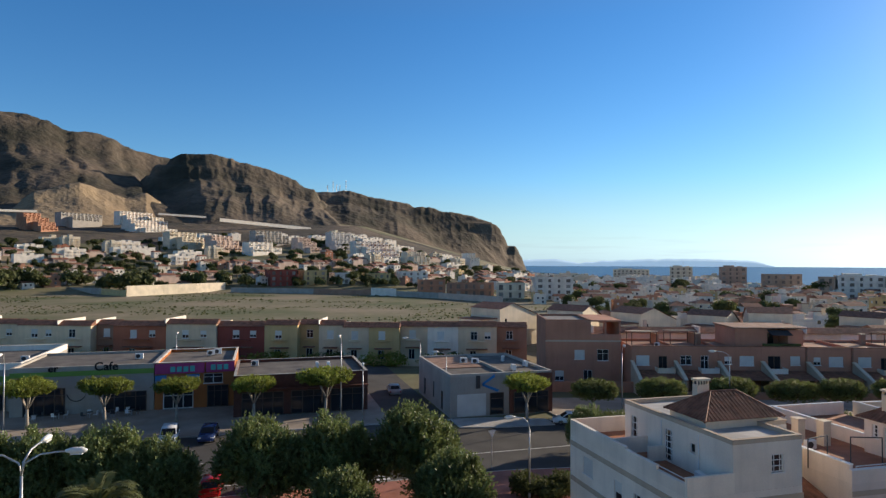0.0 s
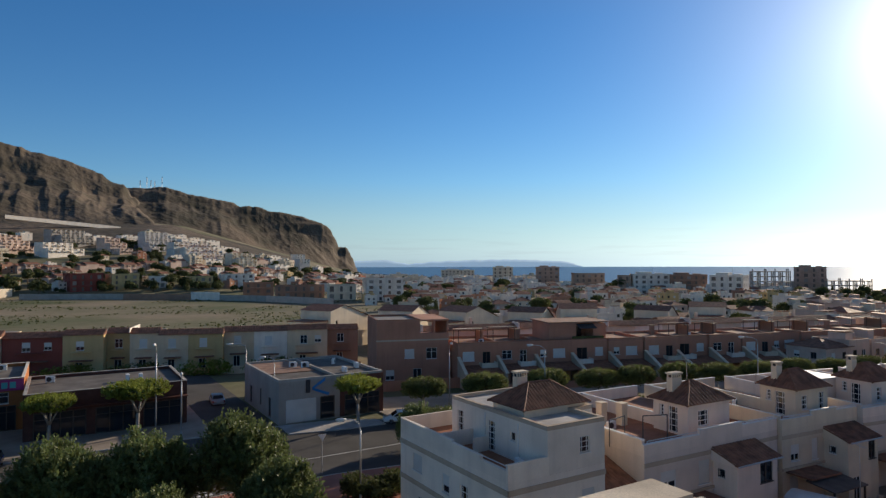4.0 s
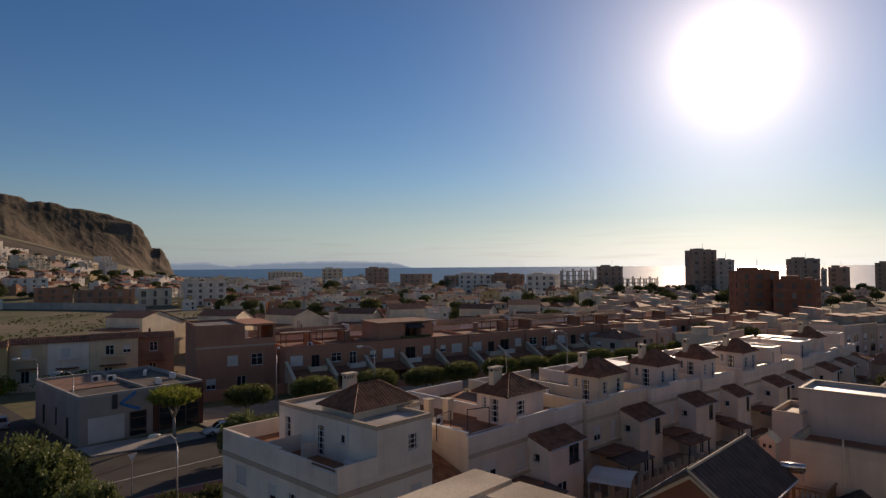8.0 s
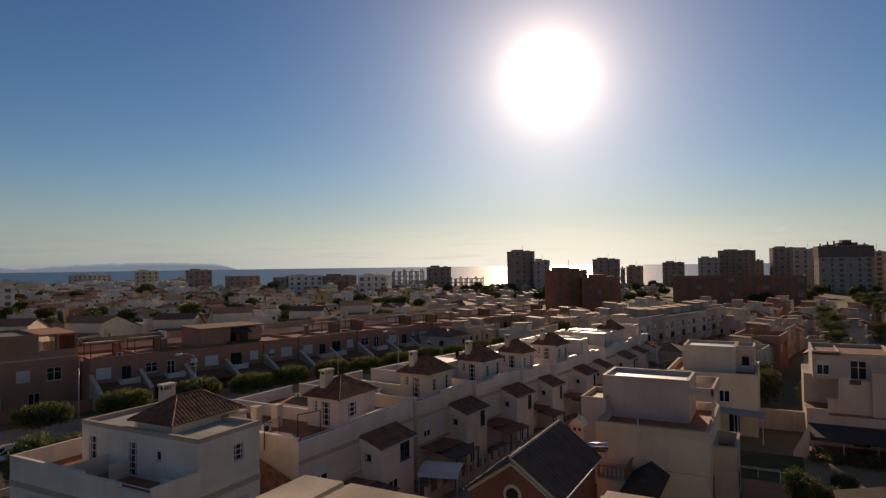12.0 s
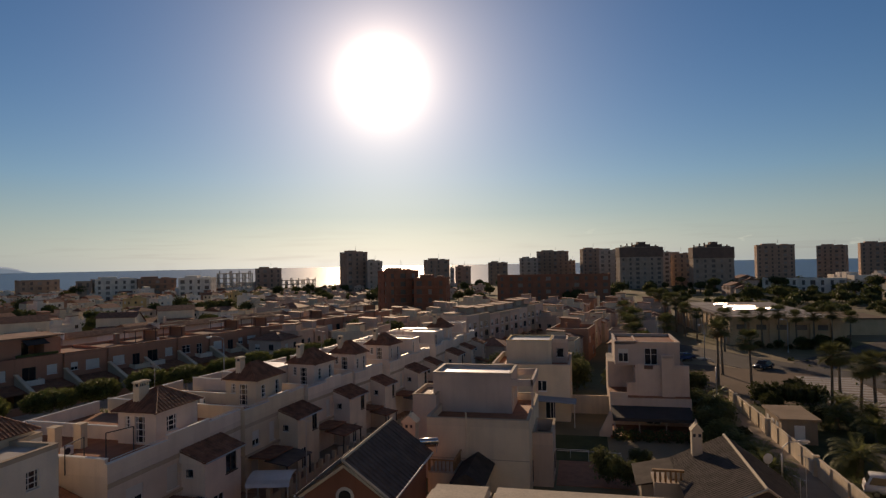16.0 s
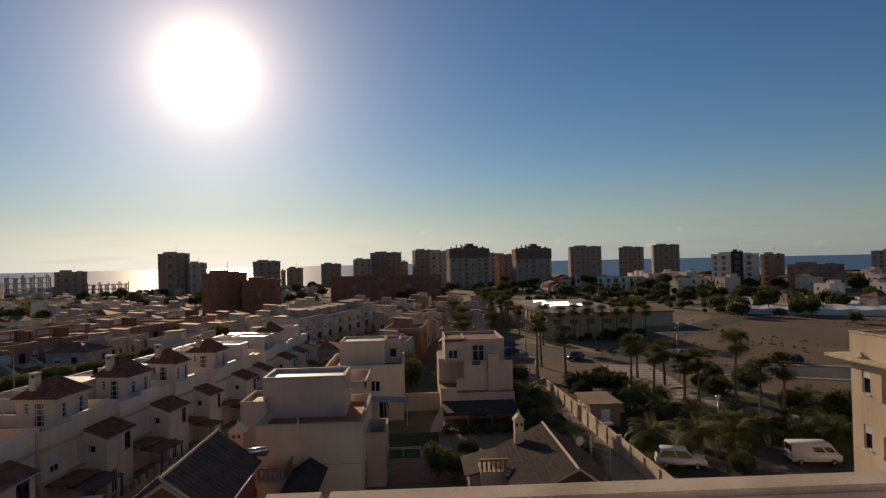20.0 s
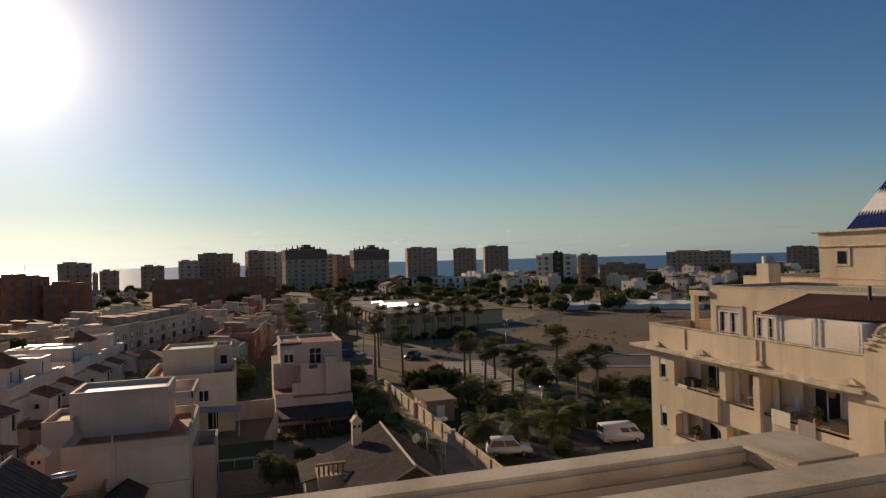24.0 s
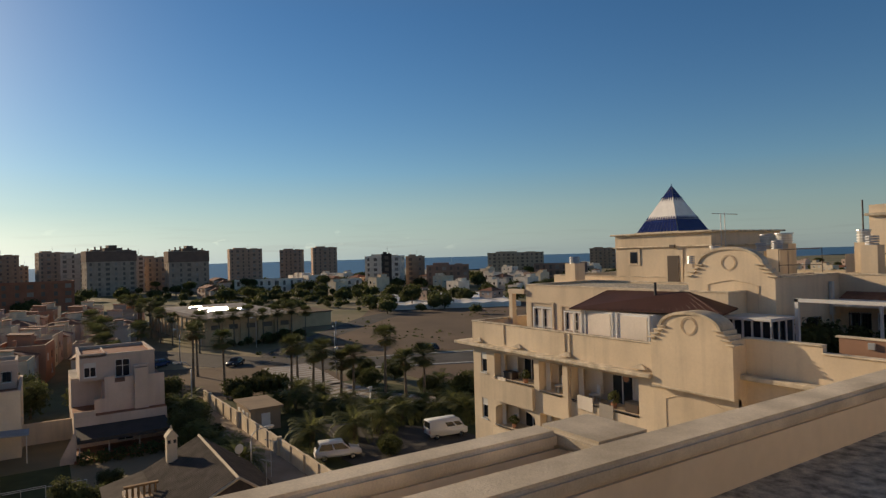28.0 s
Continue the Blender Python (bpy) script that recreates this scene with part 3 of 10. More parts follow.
def window(parent, p, q, a, z, w, h, style="plain", fine=True):
    """A window (or glazed door) set in an opening of that wall. fine: its pane and shutter are pieces of their own."""
    a_, b_, c_ = window_meshes(w, h, style)
    m = face_pose(p, q, a, z)
    name = "door" if style == "door" else "window"
    if fine:
        ob = part(name, a_, None, parent, m=m)
        part("pane", b_, None, ob)
        if c_:
            part("shutter" if style.startswith("shut") else "grille", c_, None, ob)
        return ob
    key = (round(w, 2), round(h, 2), style)
    if key not in FLATWIN:
        me = bpy.data.meshes.new(name)
        vs, fs, ms = [], [], []
        for k, src in enumerate((a_, b_, c_)):
            if src is None:
                continue
            o = len(vs)
            vs += [tuple(v.co) for v in src.vertices]
            fs += [tuple(i + o for i in poly.vertices) for poly in src.polygons]
            ms += [k] * len(src.polygons)
        me.from_pydata(vs, [], fs)
        for mm in (a_.materials[0], GLASS, c_.materials[0] if c_ else SHUTTER):
            me.materials.append(mm)
        me.polygons.foreach_set("material_index", ms)
        FLATWIN[key] = me
    return part(name, FLATWIN[key], None, parent, m=m)


def rect(x0, x1, y0, y1):
    """Corners of a rectangle, in the order in which walls look outwards."""
    return [(x0, y0), (x1, y0), (x1, y1), (x0, y1)]


def block(parent, poly, z0, z1, mtl, openings=None, name="wall", fine=True, roof=None, label=""):
    """A closed body on a footprint; openings: {side: [(along, z, w, h, style), ...]}."""
    g = Geo()
    n = len(poly)
    openings = openings or {}
    for i in range(n):
        hs = [(a, a + w, z, z + h) for a, z, w, h, s in openings.get(i, ())]
        wallface(g, poly[i], poly[(i + 1) % n], z0, z1, hs)
    g.add([(x, y, z1) for x, y in poly], [tuple(range(n))], 1)
    part(name, g.weld(), [mtl, roof or FLATROOF], parent, label)
    for i, ops in openings.items():
        for a, z, w, h, s in ops:
            window(parent, poly[i], poly[(i + 1) % n], a, z, w, h, s, fine)


def parapet(parent, poly, z0, z1, mtl, t=0.18, cap=None, name="parapet"):
    """A low wall along a footprint's edge, with a coping."""
    n = len(poly)
    g, c = Geo(), Geo()
    norm = []
    for i in range(n):
        u = (Vector(poly[(i + 1) % n]) - Vector(poly[i])).normalized()
        norm.append(Vector((u.y, -u.x)))
    for geo, out, ins, za, zb in ((g, 0.0, t, z0, z1), (c, 0.035, t + 0.035, z1, z1 + 0.06)):
        ring = []
        for i in range(n):
            m = (norm[i - 1] + norm[i]) / (1 + norm[i - 1].dot(norm[i]))
            a, b = Vector(poly[i]) + m * out, Vector(poly[i]) - m * ins
            ring += [(a.x, a.y, za), (a.x, a.y, zb), (b.x, b.y, zb), (b.x, b.y, za)]
        geo.add(ring, [(4 * i + k, 4 * ((i + 1) % n) + k, 4 * ((i + 1) % n) + (k + 1) % 4, 4 * i + (k + 1) % 4) for i in range(n) for k in range(4)])
    part(name, g, mtl, parent)
    part("coping", c, cap or BEIGEBAND, parent)


def tile_slope(g, a, b, c, d, pitch=0.28, rib=0.07, course=0.45, mi=0):
    """Barrel tiles over a roof slope with eave a-b and top c-d (c over a, d over b; c may equal d)."""
    a, b, c, d = (Vector(p) for p in (a, b, c, d))
    nrm = (b - a).cross(c + d - a - b)
    nrm.normalize()
    if nrm.z < 0:
        nrm.negate()
    g.add([tuple(p) for p in (a, b, d, c)], [(0, 1, 2, 3)], mi)
    w = (b - a).length
    u = (b - a) / w
    mid = (c + d) / 2 - (a + b) / 2
    up = mid - u * mid.dot(u)
    hl = up.length
    up.normalize()
    ca, da = (c - a).dot(u), (d - a).dot(u)
    n = max(2, int(w / pitch))
    for i in range(n):
        x = (i + 0.5) * w / n
        if x < ca:
            top = hl * x / max(ca, 1e-6)
        elif x > da:
            top = hl * (w - x) / max(w - da, 1e-6)
        else:
            top = hl
        k = max(1, int(top / course))
        hw = w / n * 0.33
        for j in range(k):
            s0, s1 = top * j / k, top * (j + 1) / k
            o0, o1 = a + u * x + up * s0, a + u * x + up * s1
            g.add([tuple(o0 - u * hw), tuple(o0 - u * hw * 0.5 + nrm * rib), tuple(o0 + u * hw * 0.5 + nrm * rib), tuple(o0 + u * hw),
                   tuple(o1 - u * hw * 0.8), tuple(o1 - u * hw * 0.4 + nrm * rib * 0.6), tuple(o1 + u * hw * 0.4 + nrm * rib * 0.6), tuple(o1 + u * hw * 0.8)],
                  [(0, 1, 5, 4), (1, 2, 6, 5), (2, 3, 7, 6), (3, 2, 1, 0)], mi)


def hip_roof(parent, x0, x1, y0, y1, z, rise, over=0.3, mtl=None, tiles=True, name="roof", ridge_frac=0.5):
    mtl = mtl or TILE
    x0, x1, y0, y1 = x0 - over, x1 + over, y0 - over, y1 + over
    w, d = x1 - x0, y1 - y0
    inset = min(w, d) * ridge_frac
    if w >= d:
        r0, r1 = (x0 + inset, (y0 + y1) / 2, z + rise), (x1 - inset, (y0 + y1) / 2, z + rise)
    else:
        r0, r1 = ((x0 + x1) / 2, y0 + inset, z + rise), ((x0 + x1) / 2, y1 - inset, z + rise)
    A, B, C, D = (x0, y0, z), (x1, y0, z), (x1, y1, z), (x0, y1, z)
    g = Geo()
    slopes = ((A, B, r0, r1), (B, C, r1, r1), (C, D, r1, r0), (D, A, r0, r0)) if w >= d else ((A, B, r0, r0), (B, C, r0, r1), (C, D, r1, r1), (D, A, r1, r0))
    for s in slopes:
        if tiles:
            tile_slope(g, *s)
        else:
            g.add([tuple(s[0]), tuple(s[1]), tuple(s[3]), tuple(s[2])], [(0, 1, 2, 3)])
    g.add([A, B, C, D], [(3, 2, 1, 0)])
    part(name, g, mtl, parent)
    c = Geo()
    for e, r in ((A, r0), (D, r0 if w >= d else r1), (B, r1 if w >= d else r0), (C, r1)):
        c.tube([e, r], 0.09, 5)
    c.tube([r0, r1], 0.1, 5)
    part("ridge_tile", c, mtl, parent)


def chimney(parent, x, y, z0, z1, w=0.7, mtl=None, d=None):
    d = d or w
    mtl = mtl or CREAM
    g = Geo().box(x - w / 2, x + w / 2, y - d / 2, y + d / 2, z0, z1 - 0.4)
    n = 4
    for i in range(n + 1):
        xx = x - w / 2 + 0.05 + (w - 0.1) * i / n
        for yy in (y - d / 2 + 0.05, y + d / 2 - 0.05):
            g.box(xx - 0.04, xx + 0.04, yy - 0.04, yy + 0.04, z1 - 0.4, z1 - 0.14)
    g.box(x - w / 2 + 0.12, x + w / 2 - 0.12, y - d / 2 + 0.12, y + d / 2 - 0.12, z1 - 0.4, z1 - 0.14, 1)
    g.box(x - w / 2 - 0.06, x + w / 2 + 0.06, y - d / 2 - 0.06, y + d / 2 + 0.06, z1 - 0.14, z1)
    part("chimney", g, [mtl, DARKMETAL], parent)


def aircon(m, group="air conditioners"):
    t = thing("air_conditioner", "grey-white outdoor air conditioning unit on a flat roof", "air conditioner", group, m=m)
    part("casing", bevelled(Geo().box(-0.42, 0.42, -0.17, 0.17, 0.06, 0.68), 0.02, 1), WFRAME, t)
    part("fan_grille", Geo().tube([(-0.12, -0.2, 0.37), (-0.12, -0.17, 0.37)], 0.24, 14), DARKMETAL, t)
    part("foot", Geo().box(-0.34, -0.28, -0.17, 0.17, 0, 0.06), DARKMETAL, t)
    part("foot", Geo().box(0.28, 0.34, -0.17, 0.17, 0, 0.06), DARKMETAL, t)
    return t


def aerial(m, h=2.2, group="aerials"):
    t = thing("tv_aerial", "thin grey rooftop television aerial on a mast", "aerial", group, m=m)
    part("mast", Geo().tube([(0, 0, 0), (0, 0, h)], 0.02, 5), METAL, t)
    boom = part("boom", Geo().tube([(-0.5, 0, h - 0.1), (0.5, 0, h - 0.02)], 0.014, 4), METAL, t)
    for i in range(7):
        x = -0.45 + 0.15 * i
        part("rod", Geo().tube([(x, -0.25 + 0.02 * i, h - 0.1 + 0.08 * (x + 0.5)), (x, 0.25 - 0.02 * i, h - 0.1 + 0.08 * (x + 0.5))], 0.009, 4), METAL, boom)
    return t


# ---- plants ----
def leaf_cloud(seed, lobes, count, size, flat=1.0, up=0.3):
    """Many small leaf sprays on the surfaces of overlapping lobes (x, y, z, rx, ry, rz)."""
    rnd = random.Random(seed)
    g = Geo()
    wsum = [l[3] * l[4] + l[3] * l[5] for l in lobes]
    for _ in range(count):
        l = rnd.choices(lobes, wsum)[0]
        d = Vector((rnd.gauss(0, 1), rnd.gauss(0, 1), rnd.gauss(0.15, 1))).normalized()
        k = rnd.uniform(0.70, 1.0) if rnd.random() < 0.8 else rnd.uniform(1.0, 1.16)
        bumpy = 1 + 0.30 * noise.noise((d * 3.2 + Vector((seed, l[0], l[1])))) + 0.12 * noise.noise((d * 8.0 + Vector((l[0], seed, l[1]))))
        p = Vector((l[0] + d.x * l[3] * k * bumpy, l[1] + d.y * l[4] * k * bumpy, l[2] + d.z * l[5] * k * bumpy))
        nrm = (d + Vector((rnd.gauss(0, 0.7), rnd.gauss(0, 0.7), up + rnd.gauss(0, 0.6)))).normalized()
        a = nrm.cross(Vector((rnd.gauss(0, 1), rnd.gauss(0, 1), rnd.gauss(0, 1)))).normalized()
        b = nrm.cross(a)
        s = size * rnd.uniform(0.6, 1.4)
        t = s * rnd.uniform(0.45, 0.8)
        g.add([tuple(p - a * s), tuple(p - b * t + nrm * s * 0.2), tuple(p + a * s), tuple(p + b * t + nrm * s * 0.2)], [(0, 1, 2), (0, 2, 3)])
    return g


def shoot_cloud(seed, lobes, count, length=0.6, leaf=0.15, rise=0.8, per=9):
    """Leafy shoots that stand out and up from overlapping lobes, each with small leaves round its tip."""
    rnd = random.Random(seed)
    g = Geo()
    wsum = [l[3] * l[4] + l[3] * l[5] for l in lobes]
    for _ in range(count):
        l = rnd.choices(lobes, wsum)[0]
        d = Vector((rnd.gauss(0, 1), rnd.gauss(0, 1), rnd.gauss(0.2, 1))).normalized()
        bumpy = 1 + 0.26 * noise.noise((d * 2.6 + Vector((seed, l[0], l[1])))) + 0.16 * noise.noise((d * 7.0 + Vector((l[0], seed, l[1]))))
        k = rnd.uniform(0.72, 0.94)
        p = Vector((l[0] + d.x * l[3] * k * bumpy, l[1] + d.y * l[4] * k * bumpy, l[2] + d.z * l[5] * k * bumpy))
        ax = (d * 0.75 + Vector((rnd.gauss(0, 0.22), rnd.gauss(0, 0.22), rise * rnd.uniform(0.6, 1.3)))).normalized()
        e1 = ax.cross(Vector((0.31, 0.77, 0.2))).normalized()
        e2 = ax.cross(e1)
        ln = length * rnd.uniform(0.6, 1.4)
        for i in range(per):
            f = (i + rnd.random()) / per
            o = p + ax * ln * f
            a = rnd.uniform(0, 6.283)
            out = e1 * math.cos(a) + e2 * math.sin(a)
            dr = (out * (1.05 - 0.6 * f) + ax * 0.8).normalized()
            sd = dr.cross(ax)
            if sd.length < 1e-3:
                continue
            sd.normalize()
            s = leaf * rnd.uniform(0.75, 1.3) * (1.15 - 0.4 * f)
            g.add([tuple(o), tuple(o + dr * s * 0.55 - sd * s * 0.3), tuple(o + dr * s * 1.1), tuple(o + dr * s * 0.55 + sd * s * 0.3)], [(0, 1, 2, 3)])
    return g


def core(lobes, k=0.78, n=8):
    """The inside of a crown, meant for a dark colour that stands in for shade."""
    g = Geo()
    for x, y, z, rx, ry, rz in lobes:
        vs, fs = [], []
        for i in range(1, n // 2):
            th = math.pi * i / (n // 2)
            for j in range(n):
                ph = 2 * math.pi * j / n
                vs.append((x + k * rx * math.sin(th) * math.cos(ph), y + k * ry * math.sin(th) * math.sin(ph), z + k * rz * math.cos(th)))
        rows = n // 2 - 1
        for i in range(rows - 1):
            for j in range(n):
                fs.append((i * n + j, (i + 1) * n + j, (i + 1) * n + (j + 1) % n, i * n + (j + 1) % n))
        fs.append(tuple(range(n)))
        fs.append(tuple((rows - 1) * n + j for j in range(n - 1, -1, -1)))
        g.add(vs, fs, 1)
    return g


def trunk_geo(seed, h, r, spread, zc):
    rnd = random.Random(seed)
    lean = rnd.uniform(-0.25, 0.25)
    g = Geo().tube([(0, 0, -0.1), (lean * 0.3, 0.05, h * 0.5), (lean, 0.1, h)], [r * 1.25, r, r * 0.8], 7)
    for i in range(5):
        a = 2 * math.pi * i / 5 + rnd.uniform(-0.4, 0.4)
        g.tube([(lean * 0.8, 0.08, h * 0.9), (lean + spread * 0.45 * math.cos(a), 0.1 + spread * 0.45 * math.sin(a), (h + zc) / 2 + 0.2), (lean + spread * math.cos(a), spread * math.sin(a), zc + 0.3)],
               [r * 0.6, r * 0.42, r * 0.15], 5)
    return g


def tree(name, label, group, m, lobes, count, size, trunk_h, trunk_r, seed, leafmat, barkmat=None, up=0.3, kind="", shoots=0, slen=0.6, sleaf=0.22):
    t = thing(name, label, "tree", group, m=m)
    zc = min(l[2] for l in lobes)
    sp = max(l[3] for l in lobes) * 0.6
    part("trunk", trunk_geo(seed, trunk_h, trunk_r, sp, zc), barkmat or BARK, t, smooth=True)
    g = shoot_cloud(seed, lobes, shoots, slen, sleaf) if shoots else leaf_cloud(seed, lobes, count, size, up=up)
    # dark leaf colour on the core paints the shade between the leaves
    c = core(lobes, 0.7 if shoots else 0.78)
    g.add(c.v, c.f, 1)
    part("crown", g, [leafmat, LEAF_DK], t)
    return t


def fan_palm(m, h, seed, group="fan palms"):
    """A tall slim palm with a small tuft of fan leaves and a skirt of dead ones."""
    rnd = random.Random(seed)
    t = thing("palm_tree", "tall slim fan palm with a small green tuft", "palm tree", group, m=m)
    bend = rnd.uniform(-0.3, 0.3)
    part("trunk", Geo().tube([(0, 0, -0.1), (0, 0, 0.3), (bend * 0.4, 0, h * 0.5), (bend, 0, h)], [0.3, 0.22, 0.17, 0.15], 8), BARK, t, smooth=True)
    for nm, n, lo, hi, ln, mm in (("crown", 56, -0.75, 1.25, 1.85, LEAF_OL), ("dead_leaves", 16, -1.35, -0.8, 1.15, DRYLEAF)):
        g = Geo()
        for i in range(n):
            a = rnd.uniform(0, 2 * math.pi)
            e = rnd.uniform(lo, hi)
            d = Vector((math.cos(a) * math.cos(e), math.sin(a) * math.cos(e), math.sin(e)))
            s = d.cross(Vector((0, 0, 1)))
            if s.length < 1e-3:
                continue
            s.normalize()
            nn = s.cross(d)
            o = Vector((bend, 0, h))
            hub = o + d * ln * 0.5
            g.tube([o, hub], 0.02, 4)
            for k in range(9):
                f = (k - 4) / 4 * 1.15
                dd = d * math.cos(f) + s * math.sin(f)
                tip = hub + dd * ln * 0.72 - Vector((0, 0, 0.16))
                wv = (s * math.cos(f) - d * math.sin(f)) * 0.06
                mp = hub + dd * ln * 0.4
                g.add([tuple(hub), tuple(mp + wv), tuple(tip), tuple(mp - wv)], [(0, 1, 2, 3)])
        part(nm, g, mm, t)
    return t


def date_palm(m, h, seed, size=1.0, group="date palms"):
    """A palm with long arching feather leaves."""
    rnd = random.Random(seed)
    t = thing("palm_tree", "date palm with long arching feathery green leaves", "palm tree", group, m=m)
    part("trunk", Geo().tube([(0, 0, -0.1), (0, 0, h * 0.5), (0, 0, h)], [0.34, 0.28, 0.34], 8), BARK, t, smooth=True)
    g = Geo()
    for i in range(48):
        a = rnd.uniform(0, 2 * math.pi)
        e0 = rnd.uniform(-0.25, 1.3)
        ln = size * rnd.uniform(2.2, 3.0)
        pts = []
        p = Vector((0, 0, h))
        e = e0
        for k in range(8):
            pts.append(p.copy())
            p = p + Vector((math.cos(a) * math.cos(e), math.sin(a) * math.cos(e), math.sin(e))) * ln / 7
            e -= 0.16 + 0.045 * k
        g.tube(pts, [0.035, 0.03, 0.026, 0.022, 0.018, 0.014, 0.01, 0.006], 3)
        side = Vector((-math.sin(a), math.cos(a), 0))
        for k in range(1, 7):
            dd = (pts[k + 1] - pts[k - 1]).normalized()
            for q in range(3):
                o = pts[k] + (pts[k + 1] - pts[k]) * q / 3
                for sg in (-1, 1):
                    ll = size * 0.62 * math.sin(math.pi * (k + q / 3 + 0.6) / 8) + 0.12
                    tip = o + side * sg * ll * 0.8 + dd * ll * 0.5 + Vector((0, 0, -0.12 * ll + 0.05))
                    g.add([tuple(o), tuple((o + tip) / 2 + dd * 0.055), tuple(tip), tuple((o + tip) / 2 - dd * 0.055)], [(0, 1, 2, 3)])
    part("crown", g, FROND, t)
    return t


# ---- street furniture, vehicles ----
def street_lamp(m, h=9.0, arms=1, reach=1.6, group="street lamps", label="galvanised street lamp with a curved arm"):
    t = thing("street_lamp", label, "street lamp", group, m=m)
    part("base", Geo().cone(0, 0, 0, 0.5, 0.13, 0.11, 8), METAL, t)
    part("pole", Geo().tube([(0, 0, 0), (0, 0, h * 0.6), (0, 0, h - 1.0)], [0.09, 0.075, 0.06], 8), METAL, t, smooth=True)
    for i in range(arms):
        a = [0, 180, 90][i]
        mm = pose(0, 0, 0, 0, 0, a)
        arm = part("arm", Geo().tube([(0, 0, h - 1.0), (0.12, 0, h - 0.45), (reach * 0.4, 0, h - 0.08), (reach * 0.75, 0, h), (reach, 0, h + 0.02)], 0.045, 6), METAL, t, m=mm, smooth=True)
        g = Geo()
        sect = [(reach - 0.1, 0.08, 0.06), (reach + 0.2, 0.15, 0.12), (reach + 0.6, 0.16, 0.1), (reach + 0.8, 0.08, 0.05)]
        g.tube([(x, 0, h + 0.04) for x, _, _ in sect], [0.07, 0.14, 0.15, 0.06], 8)
        part("lamp_head", g, WFRAME, arm, smooth=True)
        part("lens", Geo().box(reach + 0.12, reach + 0.62, -0.1, 0.1, h - 0.13, h - 0.06), LAMPGLASS, arm)
    return t


def post_lamp(m, h=4.2, group="post lamps"):
    t = thing("street_lamp", "pale post-top lamp with a cylindrical head", "street lamp", group, m=m)
    part("pole", Geo().tube([(0, 0, 0), (0, 0, h)], [0.08, 0.06], 8), METAL, t, smooth=True)
    part("lamp_head", Geo().cone(0, 0, h, h + 0.5, 0.12, 0.22, 10), LAMPGLASS, t)
    part("cap", Geo().cone(0, 0, h + 0.5, h + 0.6, 0.28, 0.2, 10), METAL, t)
    return t


